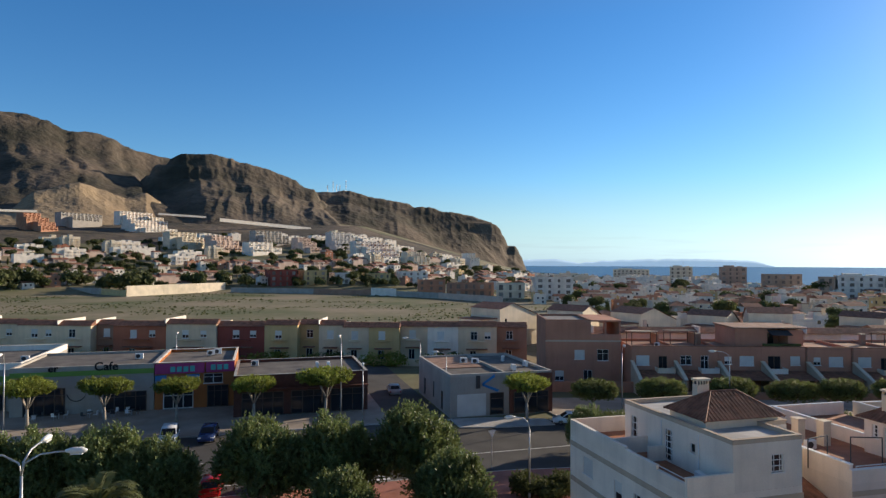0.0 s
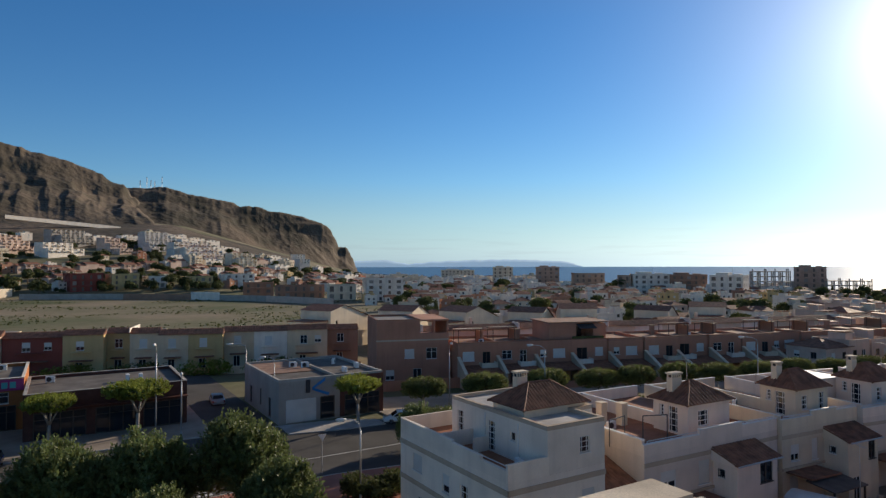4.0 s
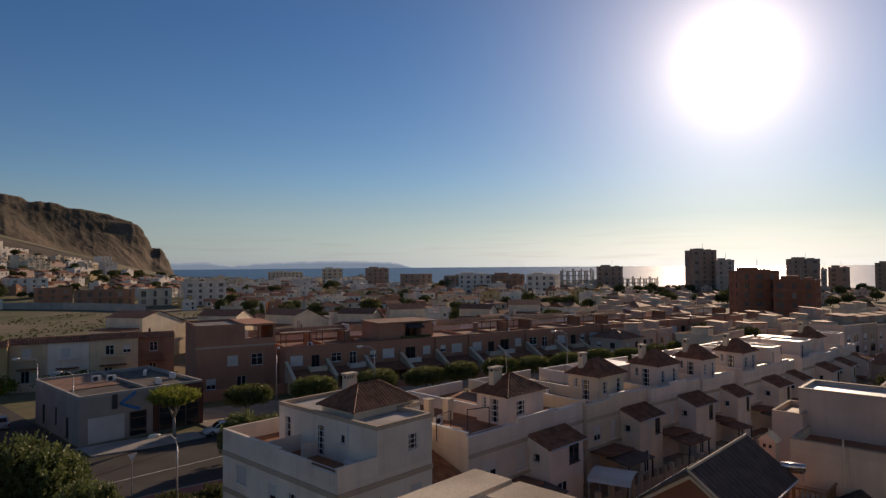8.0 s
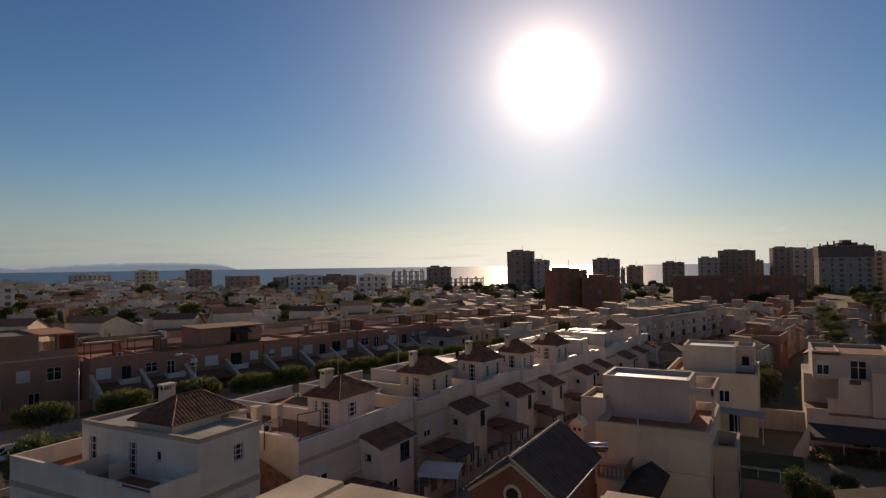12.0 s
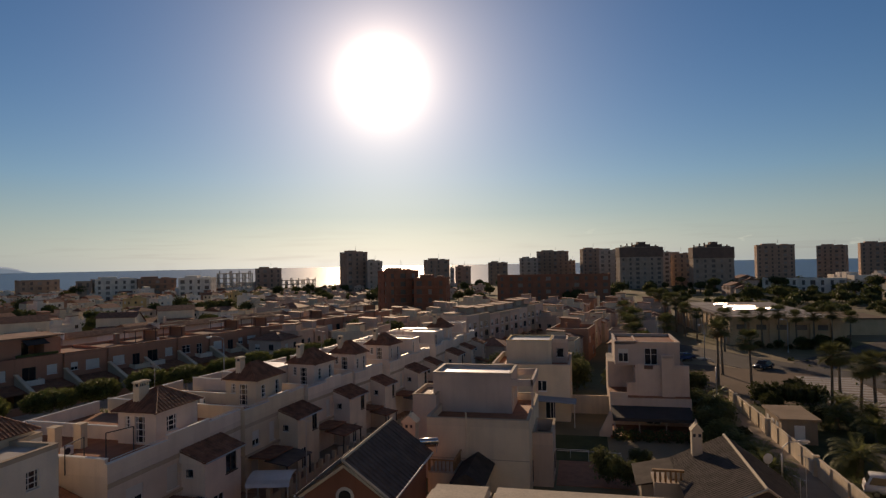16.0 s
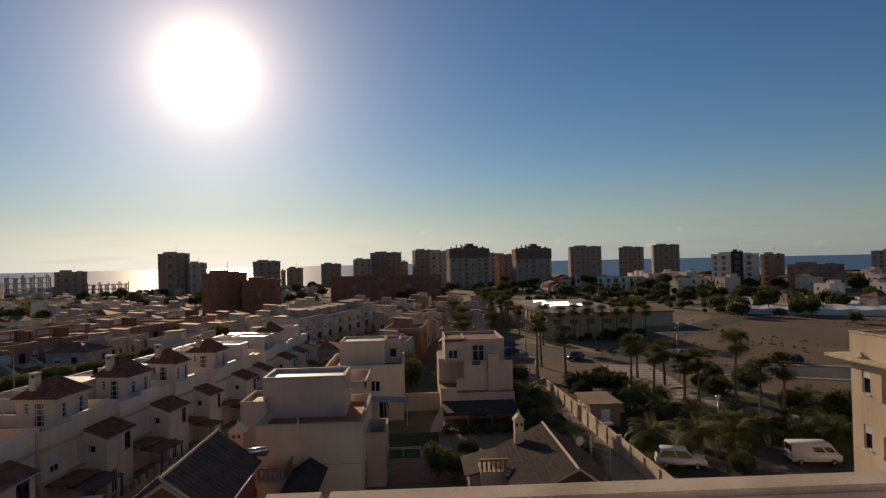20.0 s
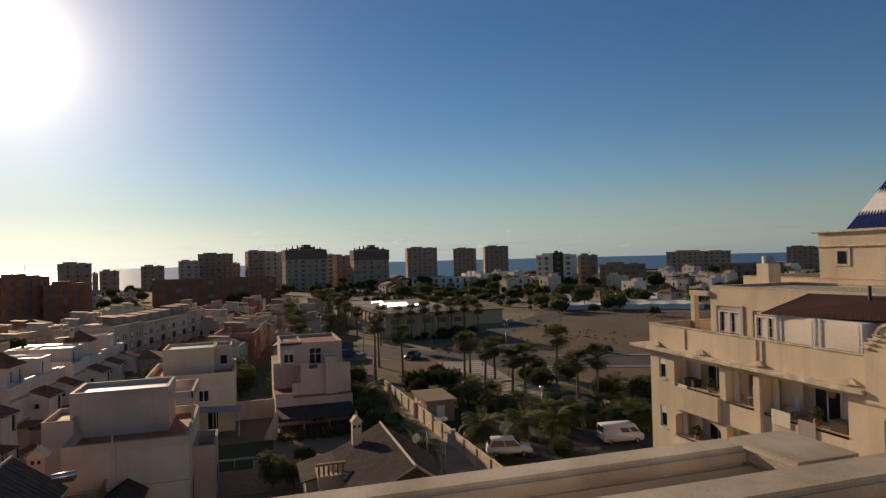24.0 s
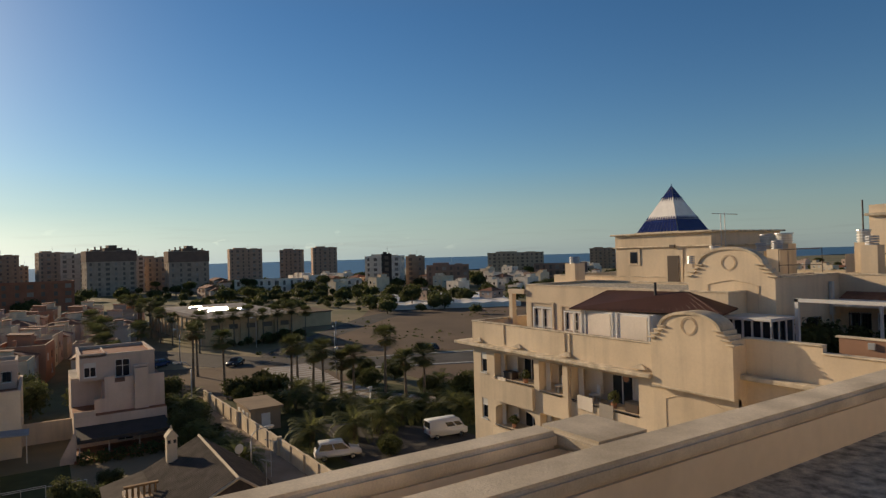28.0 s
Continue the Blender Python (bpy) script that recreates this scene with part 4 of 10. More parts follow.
def vehicle(m, paint, kind="hatchback", label="", group="parked cars"):
    """x runs forward; the origin lies on the road under its middle."""
    shape = {  # length, half width, sill, belt, roof, hood start, windscreen base, roof front, roof rear, rear base
        "hatchback": (4.1, 0.85, 0.28, 0.88, 1.46, 2.0, 1.15, 0.35, -1.45, -1.95),
        "sedan": (4.5, 0.87, 0.28, 0.9, 1.42, 2.2, 1.1, 0.3, -1.0, -1.7),
        "suv": (4.4, 0.9, 0.38, 1.02, 1.70, 2.15, 1.2, 0.45, -1.75, -2.1),
        "van": (4.8, 0.98, 0.34, 1.15, 2.12, 2.35, 2.0, 1.35, -2.36, -2.4)}[kind]
    ln, hw, sill, belt, roof, xh, xw, xr, xb, xe = shape
    h2 = ln / 2
    t = thing("van" if kind == "van" else "car", label, "van" if kind == "van" else "car", group, m=m)
    body = Geo().wedge([(-h2, sill + 0.1), (-h2 + 0.08, sill), (h2 - 0.1, sill), (h2, sill + 0.15), (h2 - 0.03, belt - 0.25), (xw + 0.1, belt - 0.02), (xe, belt), (-h2, belt - 0.08)], -hw, hw, "y")
    # wedge() along y takes (x, z) profiles
    part("body", bevelled(body, 0.06, 2), paint, t, smooth=True)
    cab = Geo()
    lo, hi = hw - 0.03, hw - (0.10 if kind == "van" else 0.16)
    cab.add([(xw, -lo, belt - 0.03), (xw, lo, belt - 0.03), (xe, lo, belt - 0.03), (xe, -lo, belt - 0.03), (xr, -hi, roof), (xr, hi, roof), (xb, hi, roof), (xb, -hi, roof)],
            [(4, 7, 6, 5), (0, 4, 5, 1), (1, 5, 6, 2), (2, 6, 7, 3), (3, 7, 4, 0)])
    part("cabin", bevelled(cab, 0.05, 2), paint, t, smooth=True)

    def quad(name, pts, off):
        g = Geo()
        o = Vector(off)
        vs = [Vector(p) + o for p in pts]
        g.add([tuple(v) for v in vs] + [tuple(v - o * 2.2) for v in vs], [(0, 1, 2, 3), (7, 6, 5, 4), (0, 4, 5, 1), (1, 5, 6, 2), (2, 6, 7, 3), (3, 7, 4, 0)])
        part(name, g, CARGLASS, t)

    def mixp(a, b, k):
        return tuple(a[i] + (b[i] - a[i]) * k for i in range(3))
    A, B, C, D = (xw, -lo, belt), (xw, lo, belt), (xr, hi, roof), (xr, -hi, roof)
    quad("windscreen", [mixp(mixp(A, D, 0.1), mixp(B, C, 0.1), 0.06), mixp(mixp(A, D, 0.1), mixp(B, C, 0.1), 0.94), mixp(mixp(A, D, 0.88), mixp(B, C, 0.88), 0.94), mixp(mixp(A, D, 0.88), mixp(B, C, 0.88), 0.06)], (0.012, 0, 0.012))
    A, B, C, D = (xe, lo, belt), (xe, -lo, belt), (xb, -hi, roof), (xb, hi, roof)
    quad("rear_window", [mixp(mixp(A, D, 0.15), mixp(B, C, 0.15), 0.08), mixp(mixp(A, D, 0.15), mixp(B, C, 0.15), 0.92), mixp(mixp(A, D, 0.85), mixp(B, C, 0.85), 0.92), mixp(mixp(A, D, 0.85), mixp(B, C, 0.85), 0.08)], (-0.014, 0, 0.006))
    low, top = (0.16, 0.32) if kind == "van" else (0.03, 0.1)
    for sg in (-1, 1):
        spans = ((0.06, 0.46), (0.52, 0.94)) if kind != "van" else ((0.05, 0.22), (0.28, 0.50))
        for s0, s1 in spans:
            lo0, lo1 = (xw + (xe - xw) * s0, sg * lo, belt + low), (xw + (xe - xw) * s1, sg * lo, belt + low)
            hi0, hi1 = (xr + (xb - xr) * max(0.03, s0 - 0.02), sg * (hi + 0.02), roof - top), (xr + (xb - xr) * min(0.97, s1), sg * (hi + 0.02), roof - top)
            quad("side_window", [lo0, lo1, hi1, hi0], (0, sg * 0.014, 0.002))
        for xx in (h2 - 0.85, -h2 + 0.8):
            wheel = part("wheel", Geo().tube([(0, -0.1, 0), (0, 0.1, 0)], 0.31, 14), RUBBER, t, m=pose(xx, sg * (hw - 0.1), 0.31))
            part("rim", Geo().tube([(0, -0.012, 0), (0, 0.012, 0)], 0.19, 10), CHROME, wheel, m=pose(0, sg * 0.1, 0))
        part("headlight", bevelled(Geo().box(h2 - 0.12, h2 + 0.005, sg * (hw - 0.2) - 0.15, sg * (hw - 0.2) + 0.15, belt - 0.32, belt - 0.18), 0.02, 1), LAMPGLASS, t)
        part("tail_light", bevelled(Geo().box(-h2 - 0.01, -h2 + 0.08, sg * (hw - 0.14) - 0.08, sg * (hw - 0.14) + 0.08, belt - 0.38, belt - 0.1), 0.02, 1), gloss("tail_light_red", (0.35, 0.02, 0.02), 0.2), t)
    part("bumper", bevelled(Geo().box(h2 - 0.06, h2 + 0.05, -hw + 0.08, hw - 0.08, sill, sill + 0.22), 0.04, 1), paint if kind != "van" else DARKMETAL, t)
    part("bumper", bevelled(Geo().box(-h2 - 0.05, -h2 + 0.06, -hw + 0.08, hw - 0.08, sill, sill + 0.22), 0.04, 1), paint if kind != "van" else DARKMETAL, t)
    return t


WHITEPAINT = gloss("car_paint_white", (0.70, 0.70, 0.69), 0.25)
SILVERPAINT = gloss("car_paint_silver", (0.42, 0.43, 0.44), 0.3, 0.5)
REDPAINT = gloss("car_paint_red", (0.55, 0.02, 0.02), 0.22)
BLUEPAINT = gloss("car_paint_blue", (0.02, 0.04, 0.12), 0.22)
DARKPAINT = gloss("car_paint_dark", (0.03, 0.03, 0.035), 0.2)

# ---- the building we stand on ----
def build_own_block():
    t = thing("apartment_block", "sand coloured apartment block with weathered roof parapets", "building")
    g = Geo()
    g.box(-16, 2.5, -20, 2.43, 0, 17.3)
    part("wall", g, SAND, t)
    g = Geo().box(-15.9, 2.49, -19.9, 2.15, 17.3, 17.9)
    part("roof_gravel", g, GRAVEL, t, "grey gravel roof covering")
    walls = (("parapet", -15.9, 2.86, 2.12, 2.44), ("parapet", 2.52, 2.86, 0.83, 2.12), ("parapet", 2.48, 2.78, -20, 0.83), ("parapet", 3.14, 3.36, -2.9, 0.5), ("parapet", 2.78, 3.36, 0.5, 0.83), ("parapet", 2.78, 3.36, -3.4, -2.9))
    for n, x0, x1, y0, y1 in walls:
        g = Geo().box(x0, x1, y0, y1, 16.0 if x1 > 3 else 17.3, 18.18)
        part(n, g, SAND, t)
        g = bevelled(Geo().box(x0 - 0.006, x1 + 0.006, y0 - 0.006, y1 + 0.006, 18.18, 18.3), 0.03, 3)
        part("coping", g, COPING, t, "worn cement coping with stains")


build_own_block()


# Added out of view: its sunlit wall bounces warm light onto the parapets.
def stair_house():
    t = thing("stair_house", "unseen sand coloured roof block added to bounce sunlight", "stair house")
    part("wall", Geo().box(-10.5, -5.0, -13, 1.5, 17.97, 20.9), SAND, t)
    part("cornice", Geo().box(-10.7, -4.8, -13.2, 1.7, 20.9, 21.05), COPING, t)
    part("door", Geo().box(-5.0, -4.95, -4, -3.1, 17.97, 20.0), DFRAME, t)


stair_house()

# ---- the neighbouring wing with the tiled pyramid ----
def arch_gable(parent, x0, x1, y, z0, zs, zp, zt, inset, thick=0.35, name="gable"):
    """A curved gable wall: stepped shoulders from zs to the arc's springing at zp, top at zt, a round medallion and thin ledges."""
    n = 20
    cx, rx = (x0 + x1) / 2, (x1 - x0) / 2 - inset
    steps = 3
    right, left = [], []
    for i in range(steps):
        za, zb = zs + (zp - zs) * i / steps, zs + (zp - zs) * (i + 1) / steps
        e = inset * i / steps
        right += [(x1 - e, za), (x1 - e, zb)] if i else [(x1, zb)]
        left += [(x0 + e, za), (x0 + e, zb)] if i else [(x0, zb)]
    arc = [(cx + rx * math.cos(math.pi * i / n), zp + (zt - zp) * math.sin(math.pi * i / n)) for i in range(n + 1)]
    prof = [(x0, z0), (x1, z0)] + right + arc + left[::-1]
    g = Geo()
    m = len(prof)
    g.add([(x, y, z) for x, z in prof] + [(x, y - thick, z) for x, z in prof],
          [tuple(range(m)), tuple(range(2 * m - 1, m - 1, -1))] + [(i, m + i, m + (i + 1) % m, (i + 1) % m) for i in range(m)])
    wall = part(name, g, SAND, parent)
    c = Geo()
    for k in range(n):
        (xa, za), (xb, zb) = arc[k], arc[k + 1]
        va = Vector(((xa - cx) / rx, 0, (za - zp) / (zt - zp))) * 0.08
        vb = Vector(((xb - cx) / rx, 0, (zb - zp) / (zt - zp))) * 0.08
        pa, pb = Vector((xa, 0, za)), Vector((xb, 0, zb))
        vs = []
        for yy in (y + 0.07, y - thick):
            vs += [(p.x, yy, p.z) for p in (pa - va * 0.6, pb - vb * 0.6, pb + vb, pa + va)]
        c.add(vs, [(0, 1, 2, 3), (4, 7, 6, 5), (2, 6, 7, 3), (0, 4, 5, 1)])
    part("coping", c.weld(), COPING, wall)
    for rr in (0.40, 0.33):
        ring = [(cx + rr * math.cos(2 * math.pi * i / 24), y + 0.008, zp + (zt - zp) * 0.12 + rr * math.sin(2 * math.pi * i / 24)) for i in range(25)]
        part("medallion", Geo().tube(ring, 0.022, 5), SAND, wall)
    for sx, sg in ((x0, 1), (x1, -1)):
        for i in range(steps + 1):
            zz = zs + (zp - zs) * i / steps - 0.045
            xx = sx + sg * inset * i / steps
            a, b = sorted((xx - sg * 0.16, xx + sg * (inset / steps + 0.1)))
            part("ledge", bevelled(Geo().box(a, b, y - thick * 0.6, y + 0.12, zz, zz + 0.065), 0.015, 1), COPING, wall)
    return wall


def build_wing():
    t = thing("apartment_building", "sand coloured stepped apartment building with curved gables and terraces", "building")
    Y = -24.3
    # lower storeys with recessed balconies
    p, q = (34.4, Y), (15.4, Y)
    op = []
    for z in (2.3, 5.3, 8.3, 11.3):
        op += [(0.86, 1.48, z + 0.45, z + 1.75), (2.3, 6.1, z + 0.25, z + 1.85), (9.2, 13.8, z + 0.05, z + 1.9), (6.55, 8.5, z + 0.1, z + 1.85)]
    wl = Geo()
    wallface(wl, (15.4, -45), (34.4, -45), 0, 13.55)
    wallface(wl, (34.4, -45), (34.4, Y), 0, 13.55, [(a, a + 1.3, z + 0.45, z + 1.75) for z in (2.3, 5.3, 8.3, 11.3) for a in (4, 9, 14)])
    wallface(wl, p, q, 0, 13.55, op, depth=1.5)
    wallface(wl, (15.4, Y), (15.4, -45), 0, 13.55)
    part("wall", wl.weld(), SAND, t)
    for z in (2.3, 5.3, 8.3, 11.3):
        window(t, p, q, 0.86, z + 0.45, 0.62, 1.3, "shut3")
        for a, w, dz in ((2.3, 3.8, 0.25), (9.2, 4.6, 0.05), (6.55, 1.95, 0.1)):
            x = 34.4 - a
            part("railing", Geo().tube([(x, Y + 0.03, z + dz + 0.06), (x - w, Y + 0.03, z + dz + 0.06)], 0.03, 6).box(x - w, x, Y - 0.06, Y + 0.0, z + dz - 0.06, z + dz), DARKMETAL, t)
            inner = part("balcony_door", Geo().box(0, 0.08, 0, 0.04, 0, 1.9).box(0.7, 0.78, 0, 0.04, 0, 1.9).box(1.4, 1.48, 0, 0.04, 0, 1.9).box(0, 1.48, 0, 0.04, 1.82, 1.9), WFRAME, t, m=pose(x - w / 2 + 0.7, Y - 1.42, z + 0.0, 0, 0, 180))
            part("pane", Geo().box(0.08, 1.4, 0.01, 0.03, 0, 1.82), GLASS, inner)
            part("awning_blind", Geo().box(x - w * 0.3, x - w * 0.02, Y - 1.0, Y - 0.96, z + 0.5, z + 1.75), WHITE, t, "cream fabric sun blind")
            part("balcony_back", Geo().box(x - w + 0.03, x - 0.03, Y - 1.49, Y - 1.46, z + dz - 0.3, z + 1.84), WHITE_SHADED, t, "white balcony wall, its shade put into a grey tone")
            part("curtain", Geo().wedge([(x - 0.08, z + dz), (x - 0.5, z + dz + 0.05), (x - 0.42, z + 1.8), (x - 0.08, z + 1.8)], Y - 0.5, Y - 0.46, "y"), WHITE, t, "white hanging side curtain")
            if z < 10 and w > 3:
                n_ = 14
                arch = [(x, z + 1.9), (x, z + 1.28)] + [(x - w / 2 + w / 2 * math.cos(math.pi * i_ / n_), z + 1.28 + 0.5 * math.sin(math.pi * i_ / n_)) for i_ in range(1, n_)] + [(x - w, z + 1.28), (x - w, z + 1.9)]
                head = Geo()
                for i_ in range(1, len(arch) - 2):
                    (xa, za), (xb, zb) = arch[i_], arch[i_ + 1]
                    head.add([(xa, Y - 0.28, za), (xb, Y - 0.28, zb), (xb, Y - 0.28, z + 1.9), (xa, Y - 0.28, z + 1.9), (xa, Y + 0.004, za), (xb, Y + 0.004, zb), (xb, Y + 0.004, z + 1.9), (xa, Y + 0.004, z + 1.9)], [(3, 2, 1, 0), (4, 5, 6, 7), (0, 1, 5, 4)])
                part("arch_head", head.weld(), SAND, t)
        part("balcony_pier", Geo().box(34.4 - 9.1, 34.4 - 8.75, Y, Y + 0.18, z - 1.6, z + 1.9), SAND, t)
        part("balcony_front", Geo().wedge([(34.4 - 6.15, z - 1.1), (34.4 - 2.25, z - 1.1), (34.4 - 2.25, z + 0.2), (34.4 - 6.15, z + 0.2)], Y, Y + 0.22, "y"), SAND, t)
    # things kept on the balconies
    for x, z, kk in ((29.6, 11.5, 0), (31.2, 11.5, 2), (24.2, 11.35, 1), (22.6, 11.35, 0), (21.4, 11.35, 2), (26.9, 11.4, 1), (29.0, 8.5, 1), (30.8, 8.5, 0), (23.4, 8.35, 2), (21.9, 8.35, 1)):
        if kk == 0:
            pl = thing("potted_plant", "green plant in a clay pot on a balcony", "plant", "balcony plants", m=pose(x, Y - 0.45, z))
            part("pot", Geo().cone(0, 0, 0, 0.3, 0.12, 0.17, 10), TERRA, pl)
            part("leaves", leaf_cloud(int(x * 10), [(0, 0, 0.55, 0.28, 0.28, 0.3)], 160, 0.07), LEAF_DK, pl)
        elif kk == 1:
            ch = thing("balcony_chair", "white plastic chair on a balcony", "chair", "balcony chairs", m=pose(x, Y - 0.7, z - 0.05, 0, 0, 160))
            part("seat", Geo().box(-0.24, 0.24, -0.22, 0.24, 0.42, 0.46), WFRAME, ch)
            part("backrest", Geo().box(-0.24, 0.24, 0.22, 0.26, 0.46, 0.95), WFRAME, ch)
            for lx in (-0.22, 0.18):
                for ly in (-0.2, 0.2):
                    part("leg", Geo().box(lx, lx + 0.04, ly, ly + 0.04, 0, 0.42), WFRAME, ch)
        else:
            bx_ = thing("storage_box", "dark plastic storage box on a balcony", "box", "balcony boxes", m=pose(x, Y - 0.6, z - 0.05))
            part("box_body", Geo().box(-0.4, 0.4, -0.25, 0.25, 0, 0.5), DFRAME, bx_)
            part("lid", Geo().box(-0.43, 0.43, -0.28, 0.28, 0.5, 0.56), DARKMETAL, bx_)
    for x, z0, z1, w_, m_, lb in ((23.6, 11.0, 11.75, 1.1, WHITE, "white cloth hung over a balcony rail"), (22.2, 10.75, 11.6, 0.95, GREY, "grey board hung on a balcony rail"), (30.9, 11.1, 11.7, 0.8, WHITE, "white towel hung over a balcony rail")):
        ct = thing("hanging_cloth", lb, "cloth", "balcony cloths", m=pose(x, Y + 0.06, z0))
        part("cloth", Geo().wedge([(0, 0), (w_, 0.03), (w_, z1 - z0), (0, z1 - z0)], -0.015, 0.015, "y"), m_, ct)
        part("peg", Geo().box(w_ * 0.2, w_ * 0.2 + 0.03, -0.03, 0.03, z1 - z0 - 0.02, z1 - z0 + 0.05), DARKMETAL, ct)
    plq = thing("wall_plaque", "round dark decorative plate on a balcony wall", "plaque", m=pose(22.6, Y - 1.44, 12.75))
    part("plate", Geo().tube([(0, 0, 0), (0, 0.05, 0)], 0.2, 16), TERRA, plq)
    part("rim", Geo().tube([(0, 0.0, 0), (0, 0.03, 0)], 0.25, 16), DARKMETAL, plq)
    # cornice slab and terrace parapet
    part("cornice", bevelled(Geo().box(19.52, 35.9, -45, Y + 0.55, 13.45, 13.65), 0.03, 1), COPING, t)
    part("terrace_floor", Geo().box(15.5, 34.3, -45, Y - 0.1, 13.66, 13.8), TILE_FLOOR, t)
    for x0, x1, y0, y1 in ((19.7, 34.45, Y - 0.2, Y), (34.25, 34.45, -38, Y - 0.2)):
        part("parapet", Geo().box(x0, x1, y0, y1, 13.65, 14.98), SAND, t)
        part("coping", bevelled(Geo().box(x0 - 0.05, x1 + 0.05, y0 - 0.05, y1 + 0.05, 14.98, 15.06), 0.02, 1), COPING, t)
    part("parapet_lining", Geo().box(19.9, 34.2, Y - 0.23, Y - 0.2, 13.8, 14.9), TERRA, t)
    for x in (33.6, 29.6, 25.4, 20.4):
        part("drip_vent", Geo().add([(x - 0.5, Y + 0.1, 13.76), (x + 0.5, Y + 0.1, 13.76), (x, Y + 0.02, 13.98), (x - 0.5, Y + 0.3, 13.76), (x + 0.5, Y + 0.3, 13.76)], [(0, 1, 2), (3, 2, 4), (0, 2, 3), (1, 4, 2)]), COPING, t)
    for x in (31.0, 25.6, 25.2):
        part("drainpipe", Geo().tube([(x, Y + 0.03, 13.8), (x, Y + 0.03, 14.95)], 0.035, 6), SAND, t)
    # penthouse
    pent = rect(17.8, 32.6, -34, -27.5)
    block(t, pent, 13.8, 17.2, SAND, {2: [(0.8, 14.0, 1.7, 1.95, "cross"), (3.7, 14.0, 1.6, 1.85, "cross"), (11.5, 13.9, 1.2, 2.0, "door")]}, roof=GRAVEL)
    parapet(t, pent, 17.2, 17.3, SAND, 0.2, COPING)
    for z0, z1, a, b in ((14.05, 16.15, 30.0, 32.0), (14.05, 16.05, 27.2, 29.1)):
        part("window_surround", Geo().box(a - 0.14, a, -27.48, -27.42, z0, z1 + 0.1).box(b, b + 0.14, -27.48, -27.42, z0, z1 + 0.1).box(a, b, -27.48, -27.42, z1, z1 + 0.1), SAND, t)
    for a, b, z1 in ((30.1, 31.8, 15.9), (27.3, 28.9, 15.8)):
        fr = part("window_frame", Geo().box(a - 0.06, a + 0.06, -27.52, -27.43, 14.0, z1).box(b - 0.06, b + 0.06, -27.52, -27.43, 14.0, z1).box(a + 0.06, b - 0.06, -27.52, -27.43, z1 - 0.1, z1).box((a + b) / 2 - 0.06, (a + b) / 2 + 0.06, -27.52, -27.43, 14.0, z1 - 0.1).box(a + 0.06, b - 0.06, -27.5, -27.45, 14.6, 14.66), WFRAME, t, "white double door frame")
        for x in (a + 0.12, (a + b) / 2 + 0.12):
            part("lace_curtain", Geo().box(x, x + (b - a) * 0.27, -27.545, -27.53, 14.08, z1 - 0.14), WHITE, fr, "white lace curtain")
    part("lintel", Geo().box(32.6, 34.3, -27.7, -27.3, 16.7, 17.0), SAND, t)
    part("post", Geo().box(33.9, 34.25, -27.7, -27.35, 13.8, 16.7), SAND, t, "terracotta shaded square post")
    # closed terrace with roller blinds under a brown sheet roof
    enc = part("terrace_enclosure", Geo().box(20.6, 25.5, -27.4, -25.45, 13.8, 16.2), WFRAME, t, "white enclosed terrace with closed roller blinds")
    for x0, x1 in ((23.3, 24.9), (20.9, 22.6)):
        part("roller_blind", bevelled(Geo().box(x0, x1, -25.44, -25.39, 14.0, 16.08), 0.01, 1), WHITE, enc)
        part("blind_bar", Geo().tube([(x0, -25.37, 14.04), (x1, -25.37, 14.04)], 0.03, 6), WFRAME, enc)
    for x in (25.4, 25.1, 23.15, 22.85, 20.75):
        part("mullion", Geo().box(x - 0.05, x + 0.05, -25.45, -25.36, 13.8, 16.2), WFRAME, enc)
    roof_pts = [(26.0, -25.05, 16.28), (17.3, -26.3, 16.42), (17.3, -27.48, 16.62), (20.0, -27.48, 17.3), (25.3, -27.48, 17.22)]
    sheet = Geo().add(roof_pts + [(x, y, z - 0.07) for x, y, z in roof_pts], [(0, 3, 4), (0, 1, 3), (1, 2, 3), (5, 9, 8), (5, 8, 6), (6, 8, 7), (0, 5, 6, 1), (1, 6, 7, 2), (4, 9, 5, 0)])
    sr = part("sheet_roof", sheet, AWNING_RD, t, "brown-red corrugated sheet roof")
    for i in range(22):
        f = (i + 0.5) / 22
        lo = Vector(roof_pts[0]).lerp(Vector(roof_pts[1]), f)
        hi = Vector(roof_pts[4]).lerp(Vector(roof_pts[3]), f)
        part("roof_rib", Geo().tube([tuple(lo + Vector((0, 0, 0.015))), tuple(hi + Vector((0, 0, 0.005)))], 0.014, 4), AWNING_RD, sr)
    part("flue", Geo().cone(21.6, -27.0, 17.0, 17.75, 0.07, 0.07, 8), DARKMETAL, t)
    part("fascia", Geo().box(20.0, 25.3, -27.49, -27.44, 17.1, 17.34), COPING, t)
    # small conservatory beside it
    cons = part("conservatory", bevelled(Geo().box(15.45, 19.7, -29.0, -27.0, 16.12, 16.26), 0.02, 1), WFRAME, t, "white flat-roofed glazed lean-to")
    for i in range(9):
        part("mullion", Geo().box(15.5 + 0.45 * i, 15.57 + 0.45 * i, -27.19, -27.1, 13.8, 16.12), WFRAME, cons)
    for i in range(4):
        part("mullion", Geo().box(15.5, 15.57, -28.95 + 0.6 * i, -28.88 + 0.6 * i, 13.8, 16.12), WFRAME, cons)
    part("transom", Geo().box(15.5, 19.2, -27.2, -27.12, 15.0, 15.08), WFRAME, cons)
    part("sill_wall", Geo().box(15.55, 19.2, -28.9, -27.2, 13.8, 15.0), WFRAME, cons)
    part("pane", Geo().box(15.55, 19.2, -28.9, -27.18, 15.08, 16.1), GLASS, cons)
